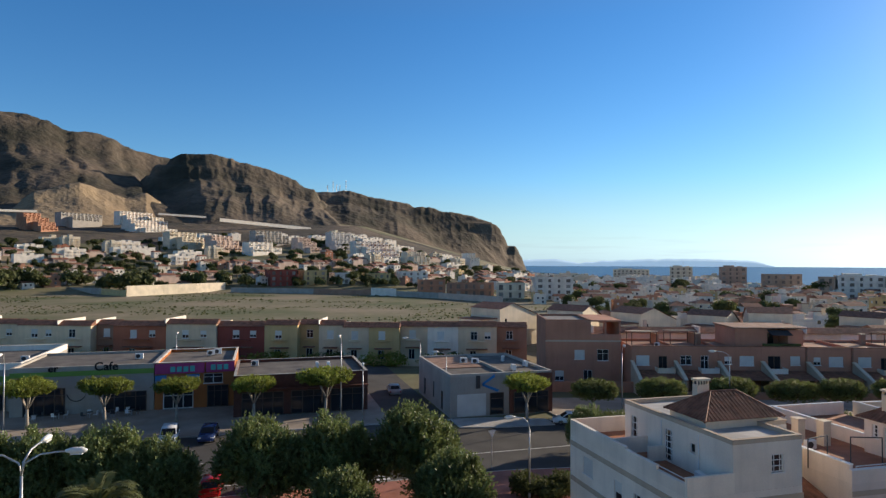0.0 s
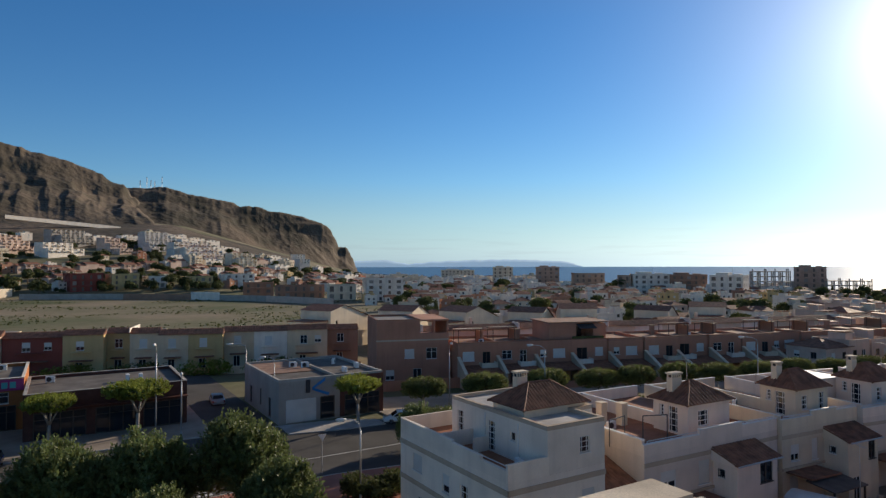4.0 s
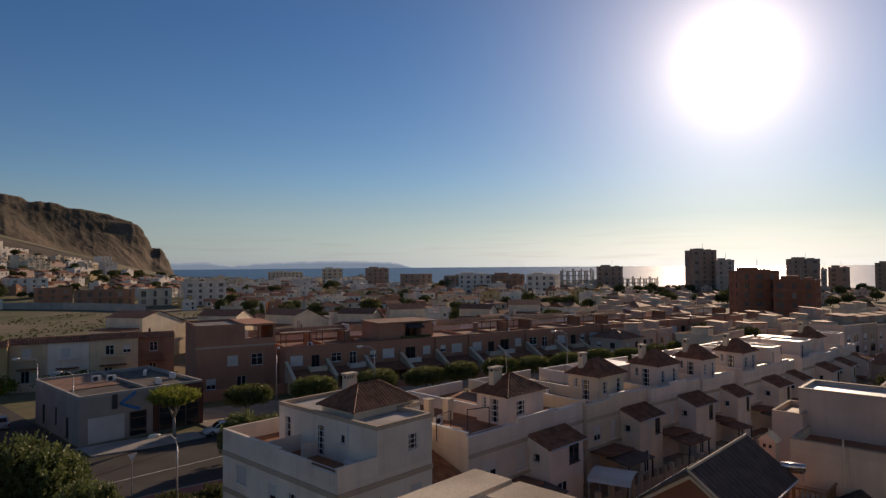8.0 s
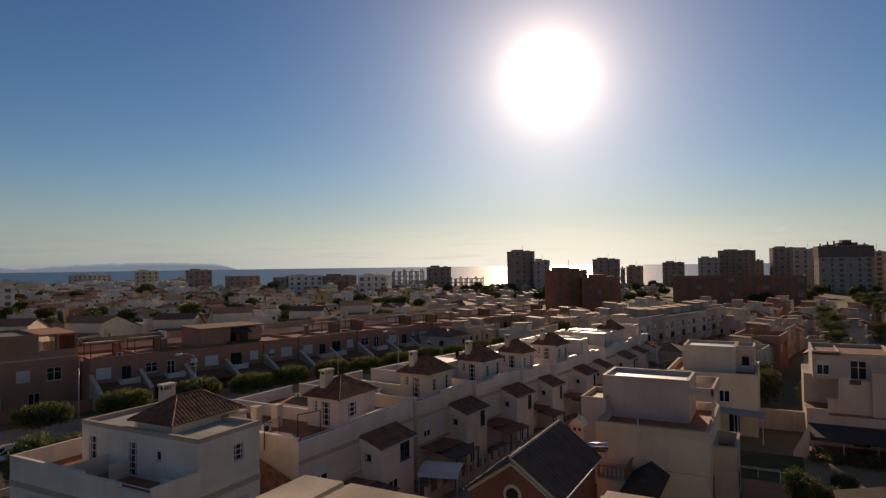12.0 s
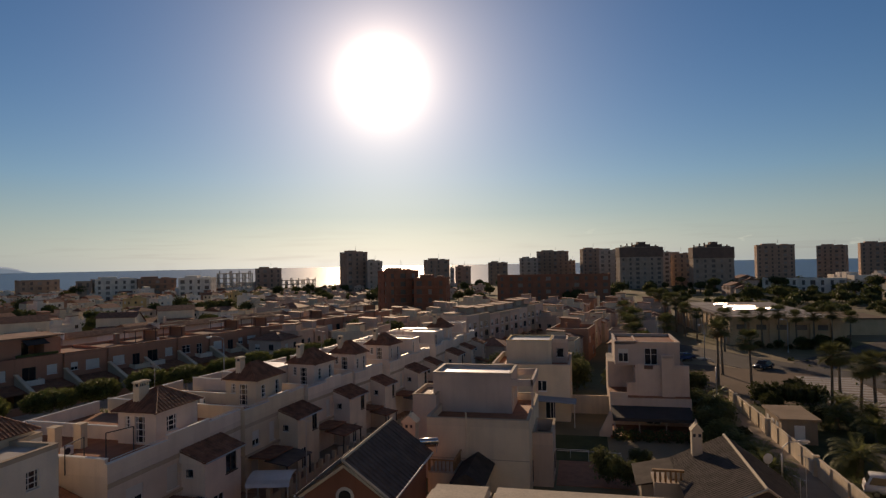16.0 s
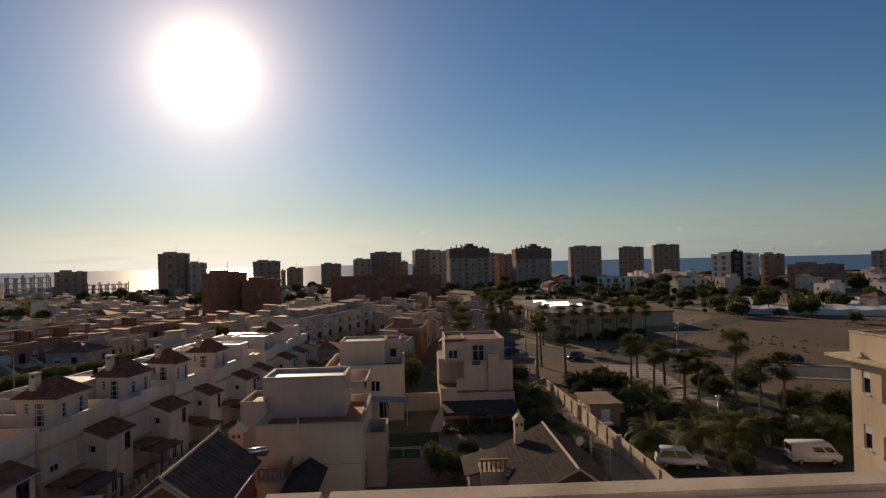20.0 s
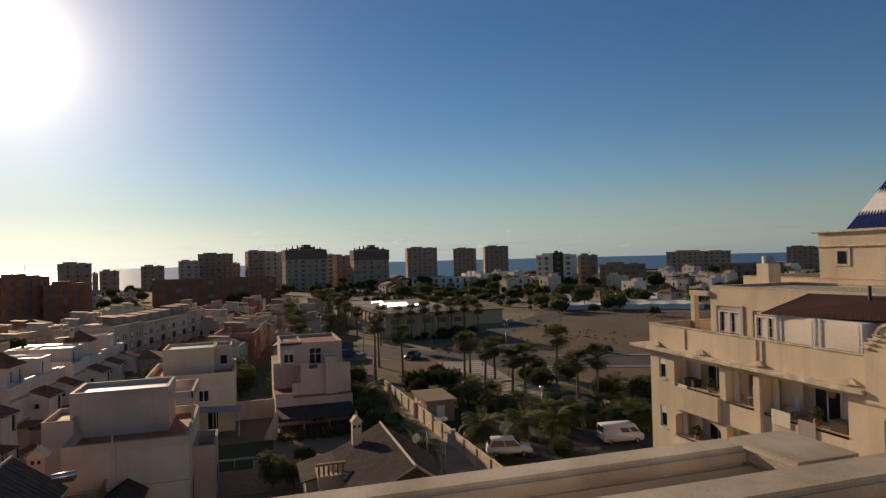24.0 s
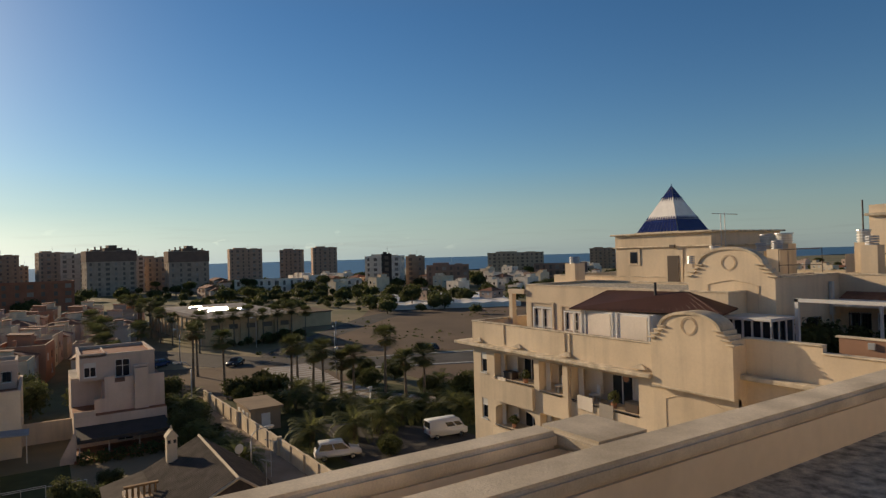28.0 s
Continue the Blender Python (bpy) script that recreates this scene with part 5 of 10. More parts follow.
    # gables
    arch_gable(t, 15.38, 19.5, Y + 0.35, 13.2, 15.42, 15.98, 16.62, 0.58, 0.95)
    part("gable_band", Geo().box(15.36, 19.52, Y + 0.345, Y + 0.362, 14.5, 14.53), SAND, t)
    part("gable_soffit", Geo().box(15.36, 19.52, Y + 0.0, Y + 0.38, 13.12, 13.2), COPING, t)
    part("gable_base", Geo().box(15.4, 19.72, Y - 0.2, Y + 0.02, 0, 13.12), SAND, t)
    part("panel_moulding", Geo().tube([(19.0, Y + 0.03, 10), (19.0, Y + 0.03, 12.55), (18.5, Y + 0.03, 12.75), (17.5, Y + 0.03, 12.92), (16.5, Y + 0.03, 12.75), (16.0, Y + 0.03, 12.55), (16.0, Y + 0.03, 10)], 0.022, 5), SAND, t)
    arch_gable(t, 16.35, 21.05, -29.0, 15.8, 18.05, 18.62, 19.42, 0.62, 0.45)
    part("panel_moulding", Geo().tube([(19.9, -28.97, 16.4), (19.9, -28.97, 17.6), (19.2, -28.97, 17.75), (18.55, -28.97, 17.85), (17.9, -28.97, 17.75), (17.2, -28.97, 17.6), (17.2, -28.98, 16.4)], 0.02, 5), SAND, t)
    # roofs behind and stair tower
    mid = rect(16.4, 39.0, -50, -36.0)
    block(t, mid, 0, 17.2, SAND, {2: [(8.5, 14.9, 0.8, 1.2, "shut")]}, roof=GRAVEL)
    parapet(t, mid, 17.2, 17.52, SAND, 0.2, COPING)
    part("roof_link", Geo().box(17.8, 32.6, -36, -34, 13.8, 17.1), SAND, t)
    tw = part("stair_tower", Geo().box(24.4, 32.3, -44, -36.05, 17.2, 19.58), SAND, t)
    part("cornice", bevelled(Geo().box(24.25, 32.45, -44.15, -35.9, 19.58, 19.68), 0.03, 1), COPING, tw)
    part("frieze", Geo().box(24.38, 32.32, -44.02, -36.03, 19.68, 20.5), SAND, tw)
    part("cornice", bevelled(Geo().box(24.1, 32.6, -44.3, -35.75, 20.5, 20.62), 0.03, 1), COPING, tw)
    part("window_surround", Geo().box(30.05, 31.15, -36.04, -35.99, 18.35, 19.5), SAND, tw)
    part("window", Geo().box(30.3, 30.9, -35.99, -35.96, 18.5, 19.3), GLASS, tw)
    part("door_surround", Geo().box(26.5, 28.0, -36.04, -35.99, 17.2, 19.4), SAND, tw)
    part("door", Geo().box(26.8, 27.7, -35.99, -35.95, 17.2, 19.0), DFRAME, tw)
    part("wall_lamp", Geo().box(27.0, 27.4, -35.95, -35.8, 19.55, 19.75), DFRAME, tw)
    part("pyramid_plinth", Geo().box(28.2, 32.1, -41.8, -37.95, 20.62, 20.74), COPING, tw)
    build_pyramid(t, 30.16, -39.88, 20.74, 24.2, 1.8)
    # the wing beyond the gables, set back
    part("side_wing_wall", Geo().box(-20, 15.5, -48, -24.9, 0, 13.8), SAND, t)
    part("roof_terrace", Geo().box(-20, 15.5, -48, -25.2, 13.8, 13.86), TILE_FLOOR, t)
    part("side_ledge", bevelled(Geo().box(3.6, 15.4, -24.9, -24.4, 13.95, 14.15), 0.03, 1), COPING, t)
    for x0, x1, z1 in ((12.3, 15.5, 15.6), (3.6, 12.3, 15.3)):
        part("parapet", Geo().box(x0, x1, -25.2, -24.9, 13.8, z1), SAND, t)
        part("coping", bevelled(Geo().box(x0, x1, -25.26, -24.84, z1, z1 + 0.07), 0.02, 1), COPING, t)
    # the brown stands in for shade on this wall further back
    part("inner_parapet", Geo().box(3.6, 12.3, -26.3, -26.15, 13.86, 15.85), BROWN, t, "inner parapet face with its shade painted dark brown")
    part("inner_coping", Geo().box(3.6, 12.4, -26.34, -26.1, 15.85, 15.92), COPING, t)
    part("junction_box", bevelled(Geo().box(11.0, 11.25, -26.15, -26.05, 15.5, 15.75), 0.01, 1), METAL, t)
    gblock = rect(16.35, 17.75, -35.0, -29.45)
    block(t, gblock, 13.8, 17.85, SAND, {3: [(2.2, 13.9, 1.3, 2.0, "bars")]}, name="gable_return", roof=GRAVEL)
    parapet(t, gblock, 17.85, 17.95, SAND, 0.2, COPING)
    up = rect(-20, 16.35, -48, -35.0)
    block(t, up, 13.86, 17.5, SAND, {2: [(0.45, 14.0, 1.0, 2.0, "bars"), (1.7, 14.0, 0.6, 2.0, "cross"), (4.3, 14.2, 1.3, 2.0, "bars"), (7.5, 14.2, 1.2, 2.0, "cross"), (11.5, 14.6, 1.2, 1.3, "shut6")]}, roof=GRAVEL)
    parapet(t, up, 17.5, 17.9, SAND, 0.2, COPING)
    # stacks with ringed metal cowls, roof rail, downpipe, white frame and small canopy
    for x0, x1, y0, y1, z0, z1, n in ((22.2, 23.0, -39.6, -38.9, 17.2, 19.55, 1), (21.1, 22.1, -39.9, -39.0, 17.2, 19.6, 1), (15.6, 16.25, -37.2, -36.5, 17.5, 19.55, 1), (17.6, 18.4, -41.0, -40.2, 17.2, 18.9, 0), (23.6, 24.2, -35.95, -35.4, 17.2, 18.9, 1)):
        st = part("vent_shaft", Geo().box(x0, x1, y0, y1, z0, z1), SAND, t)
        if n:
            cxx, cyy, rr = (x0 + x1) / 2, (y0 + y1) / 2, (x1 - x0) * 0.44
            part("cowl", Geo().cone(cxx, cyy, z1, z1 + 0.6, rr, rr, 14), SHUTTER, st)
            for q_ in range(4):
                part("cowl_ring", Geo().cone(cxx, cyy, z1 + 0.08 + 0.15 * q_, z1 + 0.14 + 0.15 * q_, rr * 1.16, rr * 1.16, 14), WFRAME, st)
            part("cowl_cap", Geo().cone(cxx, cyy, z1 + 0.62, z1 + 0.68, rr * 1.3, rr * 1.25, 14), METAL, st)
    part("roof_rail", Geo().tube([(20.1, -36.1, 17.5), (20.1, -36.1, 19.25), (17.7, -36.1, 19.3), (17.7, -36.1, 17.5)], 0.035, 6).tube([(17.7, -36.1, 18.4), (20.1, -36.1, 18.35)], 0.025, 5), DFRAME, t)
    part("downpipe", Geo().box(16.12, 16.3, -34.0, -33.8, 15.9, 17.6).tube([(16.2, -34.1, 13.86), (16.2, -33.9, 16.0)], 0.05, 8), WFRAME, t, "white boxed downpipe")
    part("white_frame", Geo().box(15.3, 15.46, -29.1, -28.94, 13.86, 17.05).box(7.0, 15.46, -29.1, -28.94, 16.9, 17.06).box(7.0, 7.16, -29.1, -28.94, 13.86, 16.9), WFRAME, t, "white square-tube pergola frame")
    can = part("canopy", Geo().wedge([(-35.0, 16.95), (-33.6, 16.45), (-33.6, 16.52), (-35.0, 17.05)], 8.5, 16.0), TILE, t, "small tiled canopy with pale edge")
    part("canopy_edge", Geo().box(8.5, 16.0, -33.62, -33.54, 16.36, 16.56), WHITE, can)
    part("roof_mast", Geo().tube([(18.6, -43.0, 17.2), (18.6, -43.0, 22.2)], 0.05, 6), DARKMETAL, t)
    part("small_mast", Geo().tube([(23.85, -36.3, 17.3), (23.85, -36.3, 21.6)], 0.03, 6), METAL, t)
    part("lift_house", Geo().box(-4, 16.3, -46, -38.4, 17.5, 21.6), SAND, t)
    part("cornice", Geo().box(-4.2, 16.45, -46.2, -38.2, 21.0, 21.15), COPING, t)


def build_pyramid(parent, cx, cy, z0, z1, s):
    g = Geo()
    rows = 18
    py = part("pyramid", Geo().add([(cx - s, cy - s, z0), (cx + s, cy - s, z0), (cx + s, cy + s, z0), (cx - s, cy + s, z0), (cx, cy, z1)], [(0, 1, 4), (1, 2, 4), (2, 3, 4), (3, 0, 4)]), WHITETILE, parent, "pyramid roof of blue and white glazed tiles")
    for a in range(4):
        rot = Matrix.Translation((cx, cy, 0)) @ Matrix.Rotation(math.pi / 2 * a, 4, "Z")
        slope = math.atan2(z1 - z0, s)
        for lo, hi, mm in ((0.0, 0.26, BLUETILE), (0.262, 0.738, WHITETILE), (0.74, 0.98, BLUETILE)):
            # each band is a course of lapped tiles with a saw-tooth upper edge
            gg = Geo()
            n = 12
            w0, w1 = s * (1 - lo), s * (1 - hi)
            for i in range(n):
                for j in range(4):
                    f0, f1 = lo + (hi - lo) * j / 4, lo + (hi - lo) * (j + 1) / 4
                    u0, u1 = -1 + 2 * i / n, -1 + 2 * (i + 0.94) / n
                    lift0, lift1 = (0.04, 0.02) if mm is BLUETILE else (0.014, 0.008)
                    pts = []
                    for f, u, l in ((f0, u0, lift0), (f0, u1, lift0), (f1, u1, lift1), (f1, u0, lift1)):
                        h = s * (1 - f)
                        pts.append(tuple(rot @ Vector((u * h, -h - l * math.sin(slope), z0 + (z1 - z0) * f + l * math.cos(slope)))))
                    gg.add(pts + [tuple(rot @ Vector((u * s * (1 - f0), -s * (1 - f0), z0 + (z1 - z0) * f0))) for u in (u0, u1)], [(0, 1, 2, 3), (4, 5, 1, 0)])
                if mm is BLUETILE and lo < 0.1:
                    u0, u1 = -1 + 2 * i / n, -1 + 2 * (i + 0.94) / n
                    pts = [tuple(rot @ Vector((u * s * (1 - f), -s * (1 - f) - 0.08 * math.sin(slope), z0 + (z1 - z0) * f + 0.08 * math.cos(slope)))) for u, f in ((u0, hi), (u1, hi), ((u0 + u1) / 2, hi + 0.07))]
                    gg.add(pts, [(0, 1, 2)])
                if mm is BLUETILE and lo > 0.5 and i % 2 == 0:
                    u0, u1 = -1 + 2 * i / n, -1 + 2 * (i + 1.6) / n
                    pts = [tuple(rot @ Vector((u * s * (1 - f), -s * (1 - f) - 0.08 * math.sin(slope), z0 + (z1 - z0) * f + 0.08 * math.cos(slope)))) for u, f in ((u1, lo), (u0, lo), ((u0 + u1) / 2, lo - 0.10))]
                    gg.add(pts, [(0, 1, 2)])
            part("tile_band", gg, mm, py)
    part("finial", Geo().cone(cx, cy, z1 - 0.12, z1 + 0.14, 0.06, 0.02, 6), BLUETILE, py)


build_wing()


def vent_stack(x, y, z, h=1.3, w=0.8, group="roof vents"):
    t = thing("roof_vent", "sand coloured chimney stack with a louvred metal cap", "chimney", group, m=pose(x, y, z))
    part("shaft", Geo().box(-w / 2, w / 2, -w / 2, w / 2, 0, h), SAND, t)
    for i in range(4):
        part("louvre", Geo().cone(0, 0, h + 0.13 * i, h + 0.13 * i + 0.09, w * 0.42, w * 0.36, 12), METAL, t)


for x, y, z, h, w in ((21.9, -37.4, 17.2, 2.0, 0.8), (20.7, -37.0, 17.2, 2.1, 0.8), (25.3, -35.2, 17.1, 1.4, 0.6), (15.3, -36.3, 17.5, 1.9, 0.8), (33.5, -33, 17.1, 1.5, 1.0)):
    vent_stack(x, y, z, h, w)
aerial(pose(23.9, -36.8, 17.2, 0, 0, 30) @ Matrix.Scale(1.5, 4), 3.0)


def build_pergola():
    t = thing("pergola", "white square-tube pergola frame on the roof terrace", "pergola")
    for x, y in ((13.2, -32.0), (9.0, -32.0)):
        part("post", Geo().box(x - 0.06, x + 0.06, y - 0.06, y + 0.06, 13.86, 16.75), WFRAME, t)
    part("beam", Geo().box(8.9, 15.4, -32.07, -31.93, 16.75, 16.88), WFRAME, t)
    for x in (9.0, 11.2, 13.4):
        part("rafter", Geo().box(x - 0.05, x + 0.05, -32.0, -29.1, 16.8, 16.9), WFRAME, t)


build_pergola()
for i, (x, y, q_) in enumerate(((15.6, -29.9, 1.0), (15.5, -30.9, 1.25), (15.3, -31.9, 1.05), (14.6, -32.9, 1.0), (13.6, -33.6, 0.9), (11.8, -33.8, 0.9), (16.0, -33.4, 0.8))):
    tree("shrub", "dark green potted shrub on the roof terrace", "terrace shrubs", pose(x, y, 13.86), [(0, 0, 0.9 * q_, 0.65 * q_, 0.6 * q_, 0.85 * q_)], 420, 0.11, 0.4, 0.04, 60 + i, LEAF_DK)


def roof_rail():
    t = thing("roof_railing", "thin dark metal handrail on the roof", "railing")
    for x in (10.5, 12.5, 14.5, 16.2):
        part("post", Geo().tube([(x, -37.8, 17.5), (x, -37.8, 18.9)], 0.025, 5), DARKMETAL, t)
    part("rail", Geo().tube([(10.5, -37.8, 18.9), (16.5, -37.8, 18.9)], 0.025, 5), DARKMETAL, t)


roof_rail()

# ---- the white terrace of houses below ----
def build_corner_house():
    t = thing("corner_house", "white end-of-terrace house with roof terraces and hipped tile roof", "house")
    low = [(23.0, 30.3), (31.05, 30.3), (31.05, 33.4), (33.0, 33.4), (33.0, 44.2), (23.0, 44.2)]
    block(t, low, 0, 6.3, WHITE, {5: [(2.0, 4.0, 1.4, 1.25, "shut"), (6.3, 3.6, 0.9, 1.3, "shut6"), (8.6, 3.4, 0.9, 1.4, "grid"), (3.0, 1.0, 1.3, 1.2, "bars"), (8.5, 0.6, 1.0, 2.0, "dark")],
                                  0: [(2.2, 3.7, 1.1, 1.2, "bars"), (6.0, 3.7, 1.1, 1.2, "shut6")]}, roof=TILE_FLOOR)
    for z in (5.55, 2.9):
        part("string_course", Geo().box(22.95, 31.1, 30.24, 30.3, z, z + 0.35).box(22.94, 23.0, 30.24, 44.2, z, z + 0.35), BEIGEBAND, t)
    # terrace parapets, one stretch lowered with a rail
    for x0, x1, y0, y1, z1 in ((23.0, 23.2, 36.6, 44.2, 7.4), (23.0, 23.2, 30.5, 33.2, 7.0), (23.0, 23.2, 33.2, 36.6, 7.25), (23.0, 26.2, 30.3, 30.5, 7.4), (23.2, 33.0, 44.0, 44.2, 7.4)):
        part("parapet", Geo().box(x0, x1, y0, y1, 6.3, z1), WHITE, t)
        part("coping", Geo().box(x0 - 0.03, x1 + 0.03, y0, y1, z1, z1 + 0.05), WHITE, t)
    part("handrail", Geo().tube([(23.1, 30.6, 7.3), (23.1, 33.2, 7.3)], 0.03, 6), WFRAME, t)
    up = [(26.1, 30.31), (31.04, 30.31), (31.04, 33.41), (32.99, 33.41), (32.99, 41.5), (26.1, 41.5)]
    block(t, up, 6.3, 9.05, WHITE, {5: [(4.75, 6.35, 0.85, 2.1, "grid"), (0.8, 6.4, 0.8, 2.0, "grid"), (7.4, 7.6, 0.5, 0.6, "plain")], 0: [(2.75, 7.25, 0.85, 1.05, "grid")]}, name="upper_wall", roof=PALEROOF)
    parapet(t, up, 9.05, 9.28, BEIGEBAND, 0.2, BEIGEBAND)
    part("partition", Geo().box(23.2, 26.1, 38.6, 38.75, 6.3, 7.4), WHITE, t)
    part("partition", Geo().box(24.8, 26.1, 36.6, 36.75, 6.3, 7.3), WHITE, t)
    part("penthouse", Geo().box(26.9, 32.5, 33.6, 37.2, 9.05, 9.6), CREAM, t)
    hip_roof(t, 26.9, 32.5, 33.6, 37.2, 9.6, 1.4, 0.3)
    chimney(t, 28.6, 36.2, 9.7, 11.75, 0.95, CREAM, 0.5)
    for y in (37.0, 33.2):
        part("drainpipe", Geo().tube([(26.05, y, 6.3), (26.05, y, 8.9)], 0.04, 6), WFRAME, t)
    aircon(pose(25.2, 31.3, 6.31, 0, 0, 90))
    aircon(pose(25.3, 32.1, 6.31, 0, 0, 80))


build_corner_house()


def terrace_house(m, seed, flat=False, pw=5.0):
    """A unit of the terrace: two storeys, walled roof terraces, a small hipped penthouse, a tiled bay at the front. 11.3 m along x, front at y = 0."""
    rnd = random.Random(seed)
    wallm = TERRACE_WALL if seed % 3 else CREAM
    t = thing("terraced_house", "cream-white terraced house with roof terrace and small hipped penthouse", "house", "white terraced houses", m=m)
    low = rect(0, 11.28, 0, 15)
    block(t, low, 0, 6.2, wallm, {0: [(1.2, 3.6, 1.2, 1.3, "shut6"), (4.2, 3.4, 0.9, 1.7, "shut"), (9.0, 3.2, 1.1, 1.6, "shut"), (1.0, 0.6, 1.2, 1.8, "shut6"), (9.3, 0.1, 1.1, 2.1, "door")],
                                  2: [(1.5, 3.6, 1.2, 1.3, "shut"), (5.0, 3.6, 1.2, 1.3, "shut6"), (8.5, 3.6, 1.0, 1.3, "plain")]}, roof=TILE_FLOOR)
    part("string_course", Geo().box(-0.02, 11.3, -0.07, 0.0, 5.45, 5.75), BEIGEBAND, t)
    for x0, x1, y0, y1, z1 in ((0.0, 4.3, 0, 0.18, 7.0), (4.3, 8.0, 0, 0.18, 7.35), (8.0, 11.28, 0, 0.18, 7.1), (0, 0.18, 0.18, 15, 7.3), (0.18, 11.28, 14.82, 15, 7.2), (5.6, 5.75, 4.8, 14.8, 7.2)):
        part("parapet", Geo().box(x0, x1, y0, y1, 6.2, z1), wallm, t)
        part("coping", Geo().box(x0 - 0.02, x1 + 0.02, y0 - 0.03, y1 + 0.03, z1, z1 + 0.06), WFRAME, t)
    for x0, x1, z in ((0.3, 4.2, 7.22), (8.2, 11.1, 7.3)):
        part("handrail", Geo().tube([(x0, 0.09, z), (x1, 0.09, z)], 0.03, 6).tube([(x0, 0.09, z - 0.2), (x0, 0.09, z)], 0.02, 5).tube([(x1, 0.09, z - 0.2), (x1, 0.09, z)], 0.02, 5), WFRAME, t)
    if flat:
        pent = rect(4.6, 10.2, 1.4, 6.5)
        block(t, pent, 6.2, 8.6, wallm, {0: [(0.8, 6.3, 0.85, 2.0, "door")], 3: [(1.8, 6.9, 0.9, 1.1, "bars")]}, name="penthouse", roof=ALUROOF)
        parapet(t, pent, 8.6, 8.75, wallm, 0.15, WFRAME)
    else:
        pent = rect(5.1, 5.1 + pw, 1.9, 5.3)
        block(t, pent, 6.2, 8.65, wallm, {3: [(1.5, 6.3, 0.9, 2.0, "grid"), (0.6, 7.4, 0.5, 0.9, "grid")], 0: [(0.9, 6.9, 0.9, 1.2, "grid")] + ([(3.6, 6.2, 0.85, 2.0, "grid")] if pw > 4.6 else [])}, name="penthouse")
        hip_roof(t, 5.1, 5.1 + pw, 1.9, 5.3, 8.65, 1.45, 0.3)
        chimney(t, 6.0, 4.2, 8.8, 10.75, 0.85, CREAM, 0.55)
        if seed > 3:
            part("stair_room", Geo().box(3.0, 6.4, 5.4, 9.6, 6.2, 8.4), wallm, t)
            part("stair_roof", Geo().box(2.8, 6.6, 5.32, 9.8, 8.4, 8.52), ALUROOF, t, "bright foil-covered flat roof")
    # bay with its own tiled roof
    b0, b1 = (6.0, 10.6) if pw > 4.6 else (5.4, 8.9)
    bay = rect(b0, b1, -2.0, 0)
    block(t, bay, 0, 5.2, wallm, {0: [(b1 - b0 - 1.5, 3.4, 1.1, 1.5, "dark"), (0.8, 0.2, 1.0, 2.0, "door")], 3: [(0.5, 3.9, 0.5, 0.6, "bars")]}, name="bay_wall")
    g = Geo()
    c0, c1 = b0 - 0.2, b1 + 0.2
    tile_slope(g, (c0, -2.3, 5.15), (c1, -2.3, 5.15), (c0, -0.05, 5.95), (c1, -0.05, 5.95))
    g.add([(c0, -2.3, 5.05), (c1, -2.3, 5.05), (c1, -0.05, 5.05), (c0, -0.05, 5.05), (c0, -0.05, 5.9), (c1, -0.05, 5.9), (c0, -2.3, 5.15), (c1, -2.3, 5.15)], [(3, 2, 1, 0), (0, 6, 4, 3), (1, 2, 5, 7), (0, 1, 7, 6)])
    for xc in (c0 - 0.02, c1 - 0.12):
        part("bay_cheek", Geo().wedge([(-2.0, 5.0), (-0.02, 5.0), (-0.02, 5.78), (-2.0, 5.12)], xc, xc + 0.14), wallm, t)
    part("bay_roof", g, TILE, t)
    # front garden wall with posts, and a porch
    gw = Geo().box(-0.02, 11.28, -4.2, -4.05, 0, 0.8)
    part("garden_wall", gw, BEIGEBAND, t)
    part("front_yard", Geo().box(0.0, 11.28, -4.05, 0, 0, 0.06), ROOFTERRA if seed % 2 else PAVE, t)
    for i in range(8):
        part("pier", Geo().box(0.3 + 1.5 * i, 0.65 + 1.5 * i, -4.3, -3.95, 0, 1.5), BEIGEBAND, t)
    part("carport_roof", Geo().wedge([(-3.9, 2.35), (-1.6, 2.6), (-1.6, 2.7), (-3.9, 2.45)], 0.5, 5.2), SHEETDARK if seed % 2 else TILE, t)
    for px in (0.7, 5.0):
        part("carport_post", Geo().box(px - 0.06, px + 0.06, -3.8, -3.68, 0, 2.36), DFRAME, t)
    part("ledge", Geo().box(-0.02, 11.3, -0.12, 0.0, 2.95, 3.15), BEIGEBAND, t)
    part("porch_roof", Geo().box(0.4, 4.6, -2.2, 0, 2.8, 2.95), TILE, t)
    part("gutter", Geo().tube([(c0, -2.35, 5.08), (c1, -2.35, 5.08)], 0.06, 6), METAL, t)
    return t


# the terrace: origin, turn and width of each unit along the bending street
ROW = [(34.4, 29.9, -2.5, 1.31), (49.25, 28.9, -5.0, 0.88), (59.2, 27.6, -9.0, 0.79), (68.1, 25.9, -12.0, 0.69), (75.8, 24.2, -9.0, 0.69), (83.5, 23.0, -8.0, 0.69), (91.2, 21.9, -7.0, 0.69), (98.9, 20.9, -6.0, 0.69), (106.6, 20.1, -5.0, 0.69)]
row_m = lambda k: pose(ROW[k][0], ROW[k][1], 0, 0, 0, ROW[k][2])
row_s = lambda k: row_m(k) @ Matrix.Diagonal((ROW[k][3], 1, 1, 1))
terrace_house(row_s(0), 1, pw=3.7)
unit = terrace_house(row_s(4), 1)
unit_b = terrace_house(row_s(1), 3)
unit_c = terrace_house(row_s(6), 2, True)
unit_d = terrace_house(row_s(2), 4)
for k, u in ((3, unit_d), (5, unit_c), (7, unit_d), (8, unit_c)):
    copy_thing(u, row_s(k))
link = thing("link_wall", "lit cream garden wall beside the corner house", "wall")
